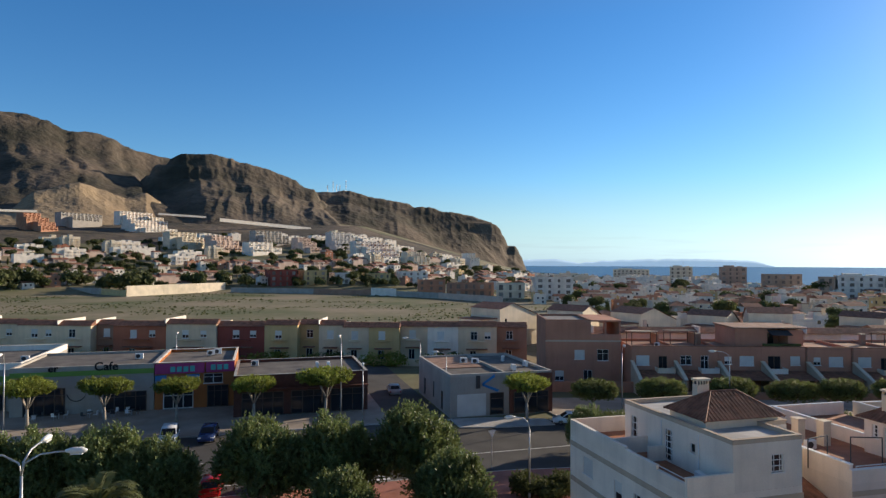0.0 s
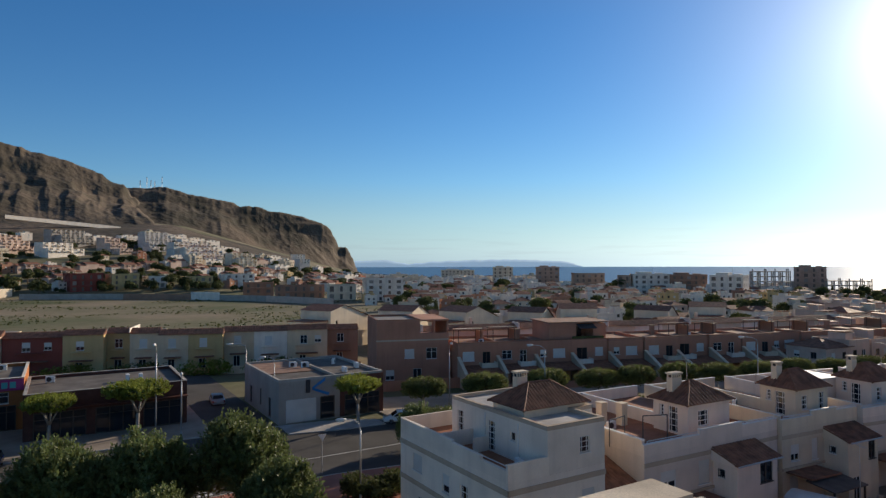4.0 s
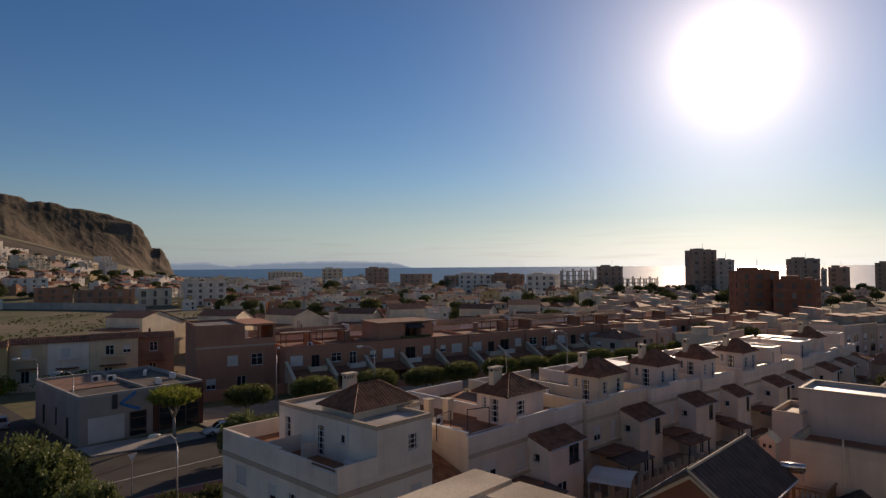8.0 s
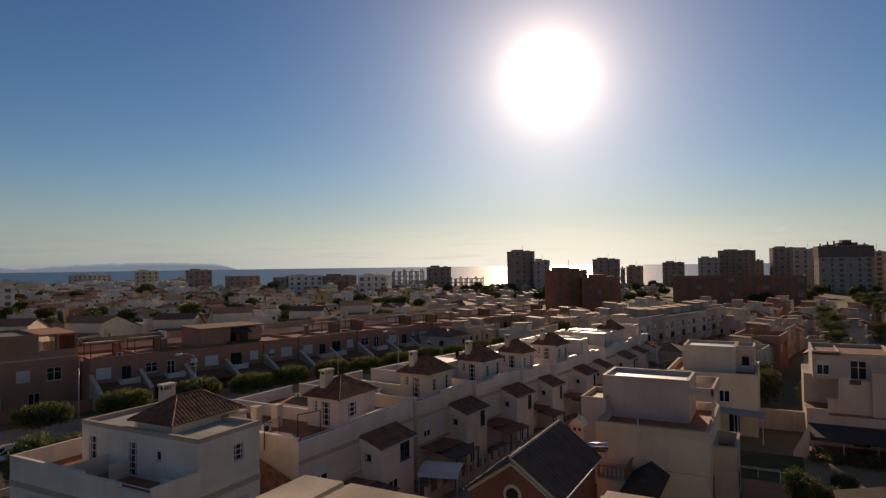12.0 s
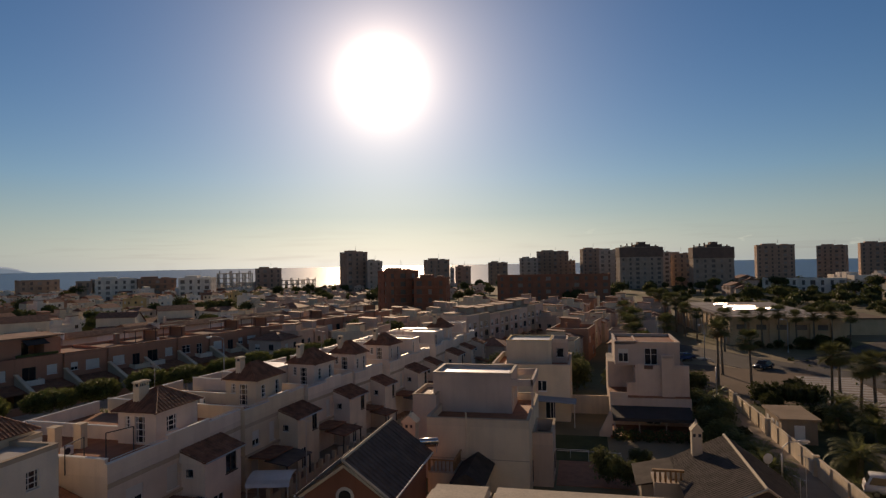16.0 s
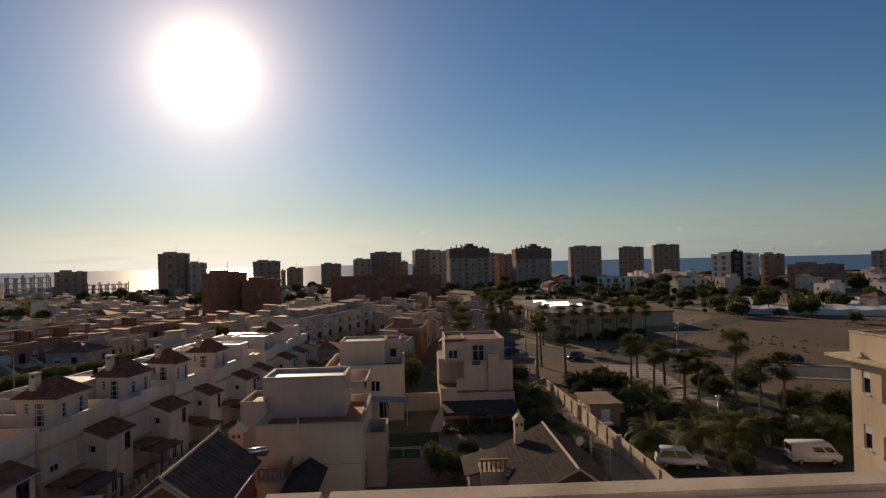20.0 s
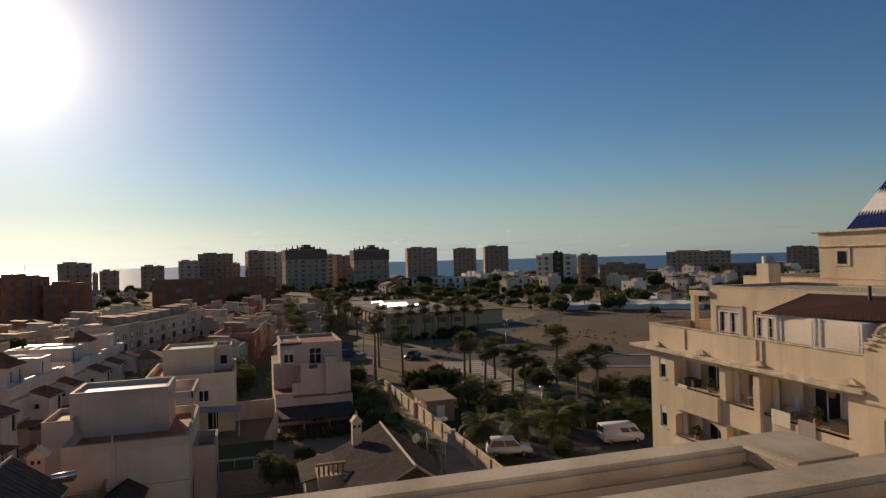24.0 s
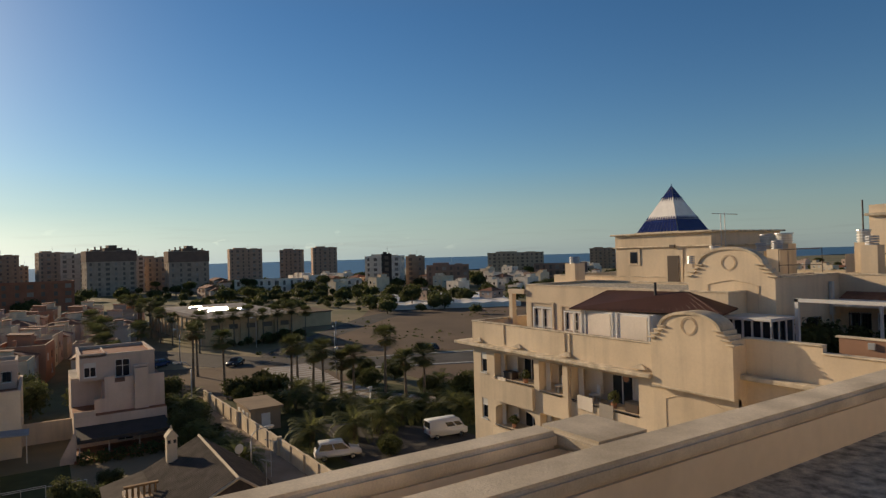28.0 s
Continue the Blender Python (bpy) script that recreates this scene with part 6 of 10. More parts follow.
part("wall_panel", Geo().box(31.06, 34.3, 33.45, 33.7, 0, 7.3), CREAM, link)
part("wall_cap", Geo().box(31.06, 34.3, 33.4, 33.75, 7.3, 7.38), WFRAME, link)
part("front_panel", Geo().box(31.06, 34.3, 30.6, 30.8, 0, 4.4), CREAM, link)
lean_to = Geo()
tile_slope(lean_to, (31.08, 30.4, 4.4), (34.3, 30.4, 4.4), (31.08, 33.42, 5.5), (34.3, 33.42, 5.5), 0.3, 0.05, 0.5)
part("lean_to_roof", lean_to, TILE, link, "orange-brown barrel tile lean-to roof")
for k in range(7):
    mm = row_m(k)
    aircon(mm @ pose(3.2 + 0.7 * (k % 3), 6.5 + (k % 2), 6.21, 0, 0, 30 * k))
    if k % 2 == 0:
        aerial(mm @ pose(10.3, 5.0, 9.6, 0, 0, 50 * k), 2.0)
# flat bright roof patches, stacks and clutter on the terraces
for k, (x, y, z) in enumerate(((38.6, 38.0, 6.2), (39.8, 36.9, 6.2))):
    t = thing("chimney_stack", "cream plastered twin chimney stack", "chimney", "twin stacks", m=pose(x, y, z))
    part("shaft", Geo().box(-0.32, 0.32, -0.32, 0.32, 0, 1.7), CREAM, t)
    part("cap", Geo().box(-0.38, 0.38, -0.38, 0.38, 1.7, 1.82), CREAM, t)


def swing_frame(m):
    t = thing("metal_frame", "bare dark metal awning frame on the terrace", "frame", "terrace frames", m=m)
    for x in (0, 2.0):
        part("post", Geo().tube([(x, 0, 0), (x, 0, 1.9)], 0.04, 6), DARKMETAL, t)
    part("crossbar", Geo().tube([(0, 0, 1.9), (2.0, 0, 1.9)], 0.04, 6), DARKMETAL, t)


swing_frame(pose(37.4, 32.6, 6.2, 0, 0, -20))
swing_frame(pose(34.3, 33.0, 6.2, 0, 0, 10))


def build_shed(m):
    t = thing("carport", "garden carport with a curved grey sheet roof", "carport", m=m)
    n = 8
    g = Geo()
    for i in range(n):
        a0, a1 = math.pi * i / n, math.pi * (i + 1) / n
        g.add([(-1.7 * math.cos(a0), 0, 2.3 + 0.55 * math.sin(a0)), (-1.7 * math.cos(a1), 0, 2.3 + 0.55 * math.sin(a1)), (-1.7 * math.cos(a1), 3.4, 2.3 + 0.55 * math.sin(a1)), (-1.7 * math.cos(a0), 3.4, 2.3 + 0.55 * math.sin(a0)),
               (-1.7 * math.cos(a0), 0, 2.25 + 0.55 * math.sin(a0)), (-1.7 * math.cos(a1), 0, 2.25 + 0.55 * math.sin(a1)), (-1.7 * math.cos(a1), 3.4, 2.25 + 0.55 * math.sin(a1)), (-1.7 * math.cos(a0), 3.4, 2.25 + 0.55 * math.sin(a0))],
              [(0, 1, 2, 3), (7, 6, 5, 4), (0, 4, 5, 1), (2, 6, 7, 3)])
    part("sheet_roof", g.weld(), ALUROOF, t)
    for x in (-1.6, 1.6):
        for y in (0.1, 3.3):
            part("post", Geo().tube([(x, y, 0), (x, y, 2.35)], 0.06, 6), METAL, t)


build_shed(pose(46.8, 23.2, 0, 0, 0, 14))

# ---- gabled houses and villas in front ----
def gabled_house():
    t = thing("gabled_house", "house with a dark ribbed gable roof and brick gable", "house")
    x0, x1, y0, y1, ze, zr = 37.8, 47.6, 12.4, 18.0, 4.9, 7.0
    body = Geo()
    wallface(body, (x1, y1), (x0, y1), 0, ze)
    wallface(body, (x0, y0), (x1, y0), 0, ze, [(2, 3, 1, 2.2), (6, 7, 1, 2.2)])
    ym = (y0 + y1) / 2
    for x in (x0, x1):
        body.add([(x, y0, 0), (x, y1, 0), (x, y1, ze), (x, ym, zr), (x, y0, ze)], [(4, 3, 2, 1, 0) if x == x0 else (0, 1, 2, 3, 4)])
    part("wall", body, BRICK, t, "dull red brick gable wall")
    part("gable_band", Geo().tube([(x0 - 0.1, y0 - 0.3, ze - 0.3), (x0 - 0.1, ym, zr - 0.25)], 0.16, 4).tube([(x0 - 0.1, ym, zr - 0.25), (x0 - 0.1, y1 + 0.3, ze - 0.3)], 0.16, 4), CREAM, t)
    ring = Geo()
    ring.tube([(x0 - 0.03, ym, 4.7), (x0 + 0.05, ym, 4.7)], 0.62, 18)
    part("round_window", ring, WHITE, t)
    part("pane", Geo().tube([(x0 - 0.06, ym, 4.7), (x0 + 0.02, ym, 4.7)], 0.42, 18), GLASS, t)
    for sg, ye in ((-1, y0 - 0.5), (1, y1 + 0.5)):
        g = Geo()
        zz = ze - 0.25
        g.add([(x0 - 0.35, ye, zz), (x1 + 0.35, ye, zz), (x1 + 0.35, ym, zr + 0.1), (x0 - 0.35, ym, zr + 0.1), (x0 - 0.35, ye, zz - 0.14), (x1 + 0.35, ye, zz - 0.14), (x1 + 0.35, ym, zr - 0.04), (x0 - 0.35, ym, zr - 0.04)],
              [(0, 1, 2, 3) if sg < 0 else (3, 2, 1, 0), (7, 6, 5, 4) if sg < 0 else (4, 5, 6, 7), (0, 4, 5, 1), (1, 5, 6, 2), (3, 7, 4, 0)])
        slope = part("roof_slope", g, SHEETDARK, t, "dark ribbed sheet roof")
        n = 18
        for i in range(n + 1):
            x = x0 - 0.3 + (x1 - x0 + 0.6) * i / n
            part("roof_rib", Geo().tube([(x, ye, zz + 0.03), (x, ym, zr + 0.12)], 0.045, 4), SHEETDARK, slope)
        part("gutter", Geo().tube([(x0 - 0.4, ye, zz), (x1 + 0.4, ye, zz)], 0.07, 6), WFRAME, t)
    part("verge", Geo().tube([(x0 - 0.38, ym, zr + 0.16), (x1 + 0.38, ym, zr + 0.16)], 0.1, 6), CREAM, t)
    part("verge", Geo().tube([(x0 - 0.38, y0 - 0.5, ze - 0.2), (x0 - 0.38, ym, zr + 0.12)], 0.09, 4), CREAM, t)


gabled_house()


def dovecote(x, y, z, h=1.9, w=1.0):
    t = thing("house_chimney", "pale plastered chimney shaped like a little gabled house", "chimney", "house chimneys", m=pose(x, y, z))
    part("shaft", Geo().box(-w / 2, w / 2, -w / 2, w / 2, 0, h), CREAM, t)
    part("hood", Geo().wedge([(-w * 0.65, h), (w * 0.65, h), (0, h + 0.6)], -w * 0.6, w * 0.6), CREAM, t)
    for yy in (-0.2, 0.2):
        part("smoke_hole", Geo().box(-w / 2 - 0.02, -w / 2 + 0.02, yy - 0.1, yy + 0.1, h - 0.45, h - 0.2), DARKMETAL, t)
    part("finial", Geo().cone(0, 0, h + 0.5, h + 0.85, 0.13, 0.04, 8), CREAM, t)


def villa_w():
    t = thing("villa", "cream cubic villa with stepped flat roofs and a blank wall", "house")
    low = rect(52.0, 63.0, 4.75, 13.4)
    block(t, low, 0, 5.7, CREAM, {0: [(3.0, 3.4, 1.0, 1.3, "plain"), (6.5, 3.4, 1.2, 1.3, "shut"), (2.5, 0.5, 1.2, 1.8, "bars"), (6.5, 0.2, 1.1, 2.1, "door")]}, roof=TILE_FLOOR)
    parapet(t, low, 5.7, 6.35, CREAM, 0.2, BEIGEBAND)
    up = rect(57.0, 61.8, 6.7, 14.0)
    block(t, up, 5.7, 9.0, VILLA, {0: [(1.2, 6.0, 0.9, 2.0, "door")]}, name="upper_wall", roof=ALUROOF)
    parapet(t, up, 9.0, 9.28, VILLA, 0.2, FLATROOF)
    part("open_frame", Geo().box(57.0, 57.2, 4.8, 6.7, 8.2, 8.8).box(57.0, 63.0, 4.75, 4.95, 8.2, 8.8).box(62.8, 63, 4.95, 6.7, 8.2, 8.8).box(57.0, 57.2, 4.75, 4.95, 5.7, 8.2).box(62.8, 63, 4.75, 4.95, 5.7, 8.2), VILLA, t)
    side = rect(55.5, 60.5, 13.4, 15.6)
    block(t, side, 0, 7.2, VILLA, {}, name="side_wall")
    parapet(t, side, 7.2, 7.5, VILLA, 0.15, BEIGEBAND)
    bal = rect(55.0, 60.0, 3.0, 4.75)
    block(t, bal, 0, 3.6, VILLA, {0: [(1.5, 0.8, 1.2, 1.5, "bars")]}, name="porch_wall")
    parapet(t, bal, 3.6, 4.6, VILLA, 0.15, BEIGEBAND)
    part("drainpipe", Geo().tube([(51.95, 10.0, 0), (51.95, 10.0, 6.9)], 0.07, 6).tube([(51.9, 9.7, 2.6), (51.9, 9.7, 6.3)], 0.04, 6), CREAM, t)
    part("floor_line", Geo().box(51.97, 52.0, 4.75, 13.4, 3.0, 3.06), BEIGEBAND, t)


villa_w()
dovecote(51.2, 14.6, 4.0, 2.2, 1.1)


def small_porch():
    t = thing("balcony", "timber-railed balcony above a dark sloped porch roof", "balcony")
    part("support", Geo().box(49.0, 51.97, 10.5, 12.4, 0, 2.75), CREAM, t)
    part("floor", Geo().box(48.9, 51.97, 10.4, 12.5, 2.75, 2.9), CONCRETE, t)
    for i in range(7):
        part("baluster", Geo().box(48.95, 49.03, 10.45 + 0.32 * i, 10.52 + 0.32 * i, 2.9, 3.7), WOOD, t)
    for i in range(7):
        part("baluster", Geo().box(49.25 + 0.38 * i, 49.32 + 0.38 * i, 10.42, 10.5, 2.9, 3.7), WOOD, t)
    part("rail", Geo().box(48.92, 49.06, 10.38, 12.5, 3.7, 3.79), WOOD, t)
    part("rail", Geo().box(49.06, 51.95, 10.38, 10.52, 3.7, 3.79), WOOD, t)
    part("post", Geo().box(48.9, 49.06, 12.42, 12.56, 2.9, 3.95), WOOD, t)
    part("porch_wall", Geo().box(46.8, 51.97, 8.0, 10.3, 0, 2.7), CREAM, t)
    part("porch_roof", Geo().wedge([(7.6, 2.7), (10.36, 2.7), (10.36, 2.8), (9.0, 3.7), (7.6, 2.8)], 46.3, 51.9), TILE_DARK, t)


small_porch()


def villa_b2():
    t = thing("villa", "cream cubic villa with terrace steps and a blue awning", "house")
    low = rect(77.5, 88.0, 2.0, 11.5)
    block(t, low, 0, 6.2, CREAM, {3: [(2, 3.6, 1.2, 1.3, "shut"), (5.5, 3.6, 1.2, 1.3, "plain"), (6.5, 0.3, 1.2, 2.1, "door")], 0: [(2, 3.5, 1.2, 1.4, "shut6"), (5.5, 3.5, 1.2, 1.4, "plain")]}, roof=TILE_FLOOR)
    parapet(t, low, 6.2, 6.8, CREAM, 0.2, VILLA)
    up = rect(82.0, 87.6, 4.4, 10.2)
    block(t, up, 6.2, 9.0, CREAM, {}, name="upper_wall", roof=ALUROOF)
    parapet(t, up, 9.0, 9.2, CREAM, 0.2, OCHRE)
    side = rect(83.2, 87.4, 2.4, 4.4)
    block(t, side, 6.2, 8.8, VILLA, {0: [(1.2, 6.8, 1.2, 1.4, "shut6")], 3: [(0.6, 6.9, 0.9, 1.2, "bars")]}, name="side_wall")
    parapet(t, side, 8.8, 9.2, VILLA, 0.15, VILLA)
    part("awning", Geo().wedge([(1.3, 2.75), (1.3, 2.83), (6.4, 3.1), (6.4, 3.02)], 74.6, 77.5), AWNING_BL, t, "pale blue fabric awning")
    for y in (1.5, 3.9, 6.2):
        part("awning_post", Geo().tube([(74.8, y, 0), (74.8, y, 2.8)], 0.05, 6), WFRAME, t)


villa_b2()


def villa_b():
    t = thing("villa", "grey-white stepped cubic villa with a dark veranda awning", "house")
    low = rect(76.2, 90.0, -11.6, -2.6)
    block(t, low, 0, 3.4, VILLA, {3: [(1.2, 1.0, 1.2, 1.1, "bars"), (4.0, 0.4, 1.6, 2.0, "door")], 0: [(3, 1.0, 1.2, 1.2, "bars")]}, roof=TILE_FLOOR)
    mid = rect(77.5, 90.0, -11.6, -5.6)
    block(t, mid, 3.4, 6.5, VILLA, {0: [(2, 4.2, 1.2, 1.3, "shut"), (6, 4.2, 1.2, 1.3, "plain")]}, name="middle_wall", roof=TILE_FLOOR)
    part("step_wall", Geo().box(77.5, 77.7, -5.6, -4.6, 3.4, 4.9), VILLA, t)
    part("step_wall", Geo().box(76.2, 76.4, -4.6, -2.6, 3.4, 4.0), VILLA, t)
    part("step_wall", Geo().box(77.5, 77.7, -6.6, -5.6, 6.5, 7.2), VILLA, t)
    mid2 = rect(82.5, 90.0, -5.6, -2.6)
    block(t, mid2, 3.4, 6.6, VILLA, {}, name="rear_wall")
    up = rect(80.3, 89.5, -11.0, -3.4)
    block(t, up, 6.5, 9.0, VILLA, {3: [(3.5, 6.6, 1.5, 2.0, "cross"), (0.4, 6.9, 1.2, 1.6, "shut3")]}, name="upper_wall", roof=TILE_FLOOR)
    parapet(t, up, 9.0, 9.3, VILLA, 0.2, VILLA)
    part("roof_frame", Geo().box(80.3, 80.45, -6.0, -3.4, 9.1, 9.5).box(80.3, 86, -5.95, -5.8, 9.3, 9.5), PINK, t)
    part("parapet", Geo().box(77.5, 77.7, -11.6, -7.6, 6.5, 7.0), VILLA, t)
    part("chimney_breast", Geo().box(77.0, 77.6, -9.9, -8.5, 3.0, 7.9).box(76.95, 77.65, -9.95, -8.45, 8.15, 8.25).box(77.05, 77.15, -9.9, -9.8, 7.9, 8.15).box(77.05, 77.15, -8.6, -8.5, 7.9, 8.15), VILLA, t)
    part("awning", Geo().wedge([(72.0, 1.98), (76.2, 2.38), (76.2, 2.46), (72.0, 2.06)], -11.4, -2.7, "y"), AWNING_DK, t, "dark slate coloured veranda awning")
    part("awning_valance", Geo().box(71.95, 72.0, -11.4, -2.7, 1.7, 2.06), AWNING_DK, t)
    for y in (-11.2, -8.3, -5.5, -2.9):
        part("post", Geo().tube([(72.1, y, 0), (72.1, y, 1.98)], 0.07, 6), VILLA, t)
    part("plinth_wall", Geo().wedge([(-2.6, 0), (-1.2, 0), (-1.2, 0.5), (-2.6, 3.3)], 71.5, 71.7, "x"), VILLA, t)
    part("veranda", Geo().box(71.2, 76.2, -11.6, -2.4, 0, 0.25), TILE_FLOOR, t)


villa_b()


def house_c():
    t = thing("bungalow", "house with dark tiled hip and gable roof and a baluster balcony", "house")
    body = rect(42.0, 53.6, -14.2, -6.8)
    block(t, body, 0, 2.6, CREAM, {2: [(2, 1.0, 1.2, 1.3, "bars"), (6, 1.0, 1.2, 1.3, "bars")], 3: [(2, 1, 1.2, 1.2, "bars")]})
    g = Geo()
    a, b, c, d, r0, r1 = (41.6, -6.3, 3.3), (54.0, -6.3, 3.3), (54.0, -14.6, 2.4), (41.6, -14.6, 2.4), (41.6, -10.56, 5.35), (54.0, -10.56, 5.35)
    tile_slope(g, b, a, r1, r0, 0.3, 0.03, 0.4)
    tile_slope(g, d, c, r0, r1, 0.3, 0.03, 0.4)
    g.add([a, r0, d, b, r1, c], [(0, 1, 2), (5, 4, 3), (0, 2, 5, 3)])
    part("roof", g, TILE_DARK, t, "dark grey tiled gable roof")
    part("verge", Geo().tube([r0, r1], 0.12, 5), CREAM, t)
    part("gable_wall", Geo().wedge([(-6.9, 2.4), (-6.9, 2.95), (-10.56, 5.2), (-14.2, 2.5), (-14.2, 2.4)], 41.8, 42.0), CREAM, t)
    part("verge", Geo().tube([(41.55, -6.3, 3.36), (41.55, -10.56, 5.42), (41.55, -14.6, 2.46)], 0.1, 4), CREAM, t)
    bal = part("balcony", Geo().box(48.2, 50.6, -6.7, -4.6, 0, 3.2), BEIGEBAND, t)
    for i in range(6):
        part("baluster", Geo().tube([(48.4, -6.5 + 0.36 * i, 3.2), (48.4, -6.5 + 0.36 * i, 3.5), (48.4, -6.5 + 0.36 * i, 4.0)], [0.06, 0.1, 0.06], 6), WOOD, bal)
    part("rail", Geo().box(48.25, 48.55, -6.7, -4.5, 4.0, 4.14), WOOD, bal)
    part("side_roof", Geo().wedge([(-6.6, 3.4), (-3.4, 2.7), (-3.4, 2.6), (-6.6, 3.2)], 49.0, 54.0), TILE_DARK, t)
    part("side_wall", Geo().box(49.4, 53.8, -6.6, -3.8, 0, 2.7), BEIGEBAND, t)


house_c()
dovecote(52.2, -8.2, 4.2, 1.9, 0.75)
aerial(pose(44.0, -13.4, 4.2, 0, 0, 40), 2.6)
aerial(pose(43.5, 20.5, 0, 0, 0, 70), 8.0)


def satellite_dish(m):
    t = thing("satellite_dish", "white satellite dish on a short mast", "satellite dish", "dishes", m=m)
    part("mast", Geo().tube([(0, 0, 0), (0, 0, 0.7)], 0.03, 6), METAL, t)
    g = Geo()
    for k in range(4):
        for i in range(12):
            a0, a1 = 2 * math.pi * i / 12, 2 * math.pi * (i + 1) / 12
            r0, r1 = 0.42 * k / 4, 0.42 * (k + 1) / 4
            g.add([(0.5 * r * r - 0.1, r * math.cos(a), 0.8 + r * math.sin(a)) for r, a in ((r0, a0), (r1, a0), (r1, a1), (r0, a1))], [(0, 1, 2, 3)])
    part("reflector", g, WFRAME, t)
    part("feed", Geo().tube([(0, 0, 0.45), (0.35, 0, 0.72)], 0.015, 4), METAL, t)


def water_heater(m):
    t = thing("solar_water_heater", "solar water heater with a bright steel tank on a roof edge", "water heater", m=m)
    part("tank", bevelled(Geo().tube([(0, -0.75, 0.95), (0, 0.75, 0.95)], 0.27, 16), 0.03, 1), CHROME, t, smooth=True)
    part("panel", Geo().wedge([(-0.2, 0.75), (-1.3, 0.12), (-1.3, 0.2), (-0.2, 0.83)], -0.8, 0.8, "y"), GLASS, t)
    for y in (-0.6, 0.6):
        part("stand", Geo().tube([(0, y, 0), (0, y, 0.75)], 0.03, 5).tube([(-1.25, y, 0), (-1.25, y, 0.15)], 0.03, 5), METAL, t)


water_heater(pose(48.3, 12.3, 4.45, 0, 0, 200))
satellite_dish(pose(53.4, -13.6, 3.0, 0, 0, 20))
aerial(pose(45.2, -13.4, 3.1, 0, 0, 30), 2.0)

# ---- streets ----
def strip(name, label, category, pts_a, pts_b, z0, z1, mtl):
    """A slab between two edge lines (pts_b on the far side)."""
    g = Geo()
    n = len(pts_a)
    for z in (z1, z0):
        for p in pts_a:
            g.v.append((p[0], p[1], z))
        for p in pts_b:
            g.v.append((p[0], p[1], z))
    for i in range(n - 1):
        g.f += [(i, i + 1, n + i + 1, n + i), (2 * n + i + 1, 2 * n + i, i, i + 1), (n + i, n + i + 1, 3 * n + i + 1, 3 * n + i)]
        g.m += [0, 0, 0]
    g.f += [(0, n, 3 * n, 2 * n), (n - 1, 3 * n - 1, 4 * n - 1, 2 * n - 1)]
    g.m += [0, 0]
    return solid(name, g, mtl, label, category, kind="structure")


NORTH = [(-140, 75.5), (22, 75.0), (36, 71.0), (66, 63.0), (100, 52.5), (170, 32), (260, 6)]
SOUTH = [(-140, 55.2), (22, 55.0), (36, 53.0), (66, 47.6), (100, 43.0), (170, 23), (260, -3)]
strip("road", "worn grey asphalt avenue", "road", SOUTH, NORTH, -0.2, 0.02, ASPHALT)
strip("pavement", "pale paved pavement along the shops", "pavement", NORTH[:2], [(-140, 93), (22, 93)], -0.2, 0.15, PAVE)
strip("pavement", "pale paved pavement under clipped trees", "pavement", NORTH[2:], [(36, 84), (66, 75.5), (100, 62), (170, 41), (260, 15)], -0.2, 0.15, PAVE)
strip("pavement", "reddish paved walk along the avenue", "pavement", [(-140, 44), (22, 46), (36, 49.5), (66, 45.8), (100, 41.2)], SOUTH[:5], -0.2, 0.14, PAVE_RED)
strip("road", "side street of patched asphalt between shops", "road", [(15.2, 75.2), (15.2, 125)], [(22.2, 75.2), (22.2, 122)], -0.1, 0.17, ASPHALT)
strip("trim", "pale kerb stones", "kerb", [(p[0], p[1] - 0.15) for p in NORTH], NORTH, 0.0, 0.16, KERB)
strip("trim", "pale kerb stones", "kerb", SOUTH, [(p[0], p[1] + 0.15) for p in SOUTH], 0.0, 0.16, KERB)
strip("pavement", "rounded pale pavement bulge at the corner", "pavement", [(22.5, 70.8), (28, 69.6), (34, 69.2)], [(22.5, 75.0), (28, 74.4), (34, 72)], 0.0, 0.15, KERB)


def road_marks():
    t = thing("road_marking", "worn white road markings on asphalt", "road marking", kind="structure")
    for i in range(26):
        x = -110 + 6.0 * i
        if x < 22:
            part("dash", Geo().box(x, x + 2.6, 64.9, 65.05, 0.02, 0.026), LINE, t)
    part("edge_line", Geo().box(-110, 4, 58.0, 58.12, 0.02, 0.026), LINE, t)
    part("edge_line", Geo().box(16, 40, 61.0, 61.14, 0.02, 0.026), LINE, t)
    for i in range(11):
        y = 55.8 + 0.95 * i
        part("stripe", Geo().box(7.2, 11.2, y, y + 0.5, 0.02, 0.026), LINE, t)
    for i in range(5):
        part("bay_line", Geo().box(-30 + 6 * i, -29.9 + 6 * i, 73, 75.3, 0.02, 0.026), LINE, t)


road_marks()

# ---- the shops ----
SHOPGREEN = mat("green_fascia", (0.16, 0.30, 0.06), 0.6, var=0.1)
SHOPMAG = mat("magenta_fascia", (0.42, 0.05, 0.17), 0.6, var=0.1)
SHOPBLUE = mat("blue_fascia", (0.06, 0.22, 0.42), 0.6, var=0.1)
SHOPORANGE = mat("orange_cladding", (0.42, 0.14, 0.04), 0.7, var=0.15)
SHOPWOOD = mat("brown_cladding", (0.13, 0.05, 0.035), 0.7, var=0.2, scale=2)
SIGNBLUE = mat("sign_blue", (0.03, 0.22, 0.55), 0.5, var=0.05)
BLACKSIGN = mat("black_sign_paint", (0.012, 0.012, 0.014), 0.8, var=0.1, bump=0)
TEAL = mat("teal_letters", (0.10, 0.42, 0.40), 0.5, var=0.05)


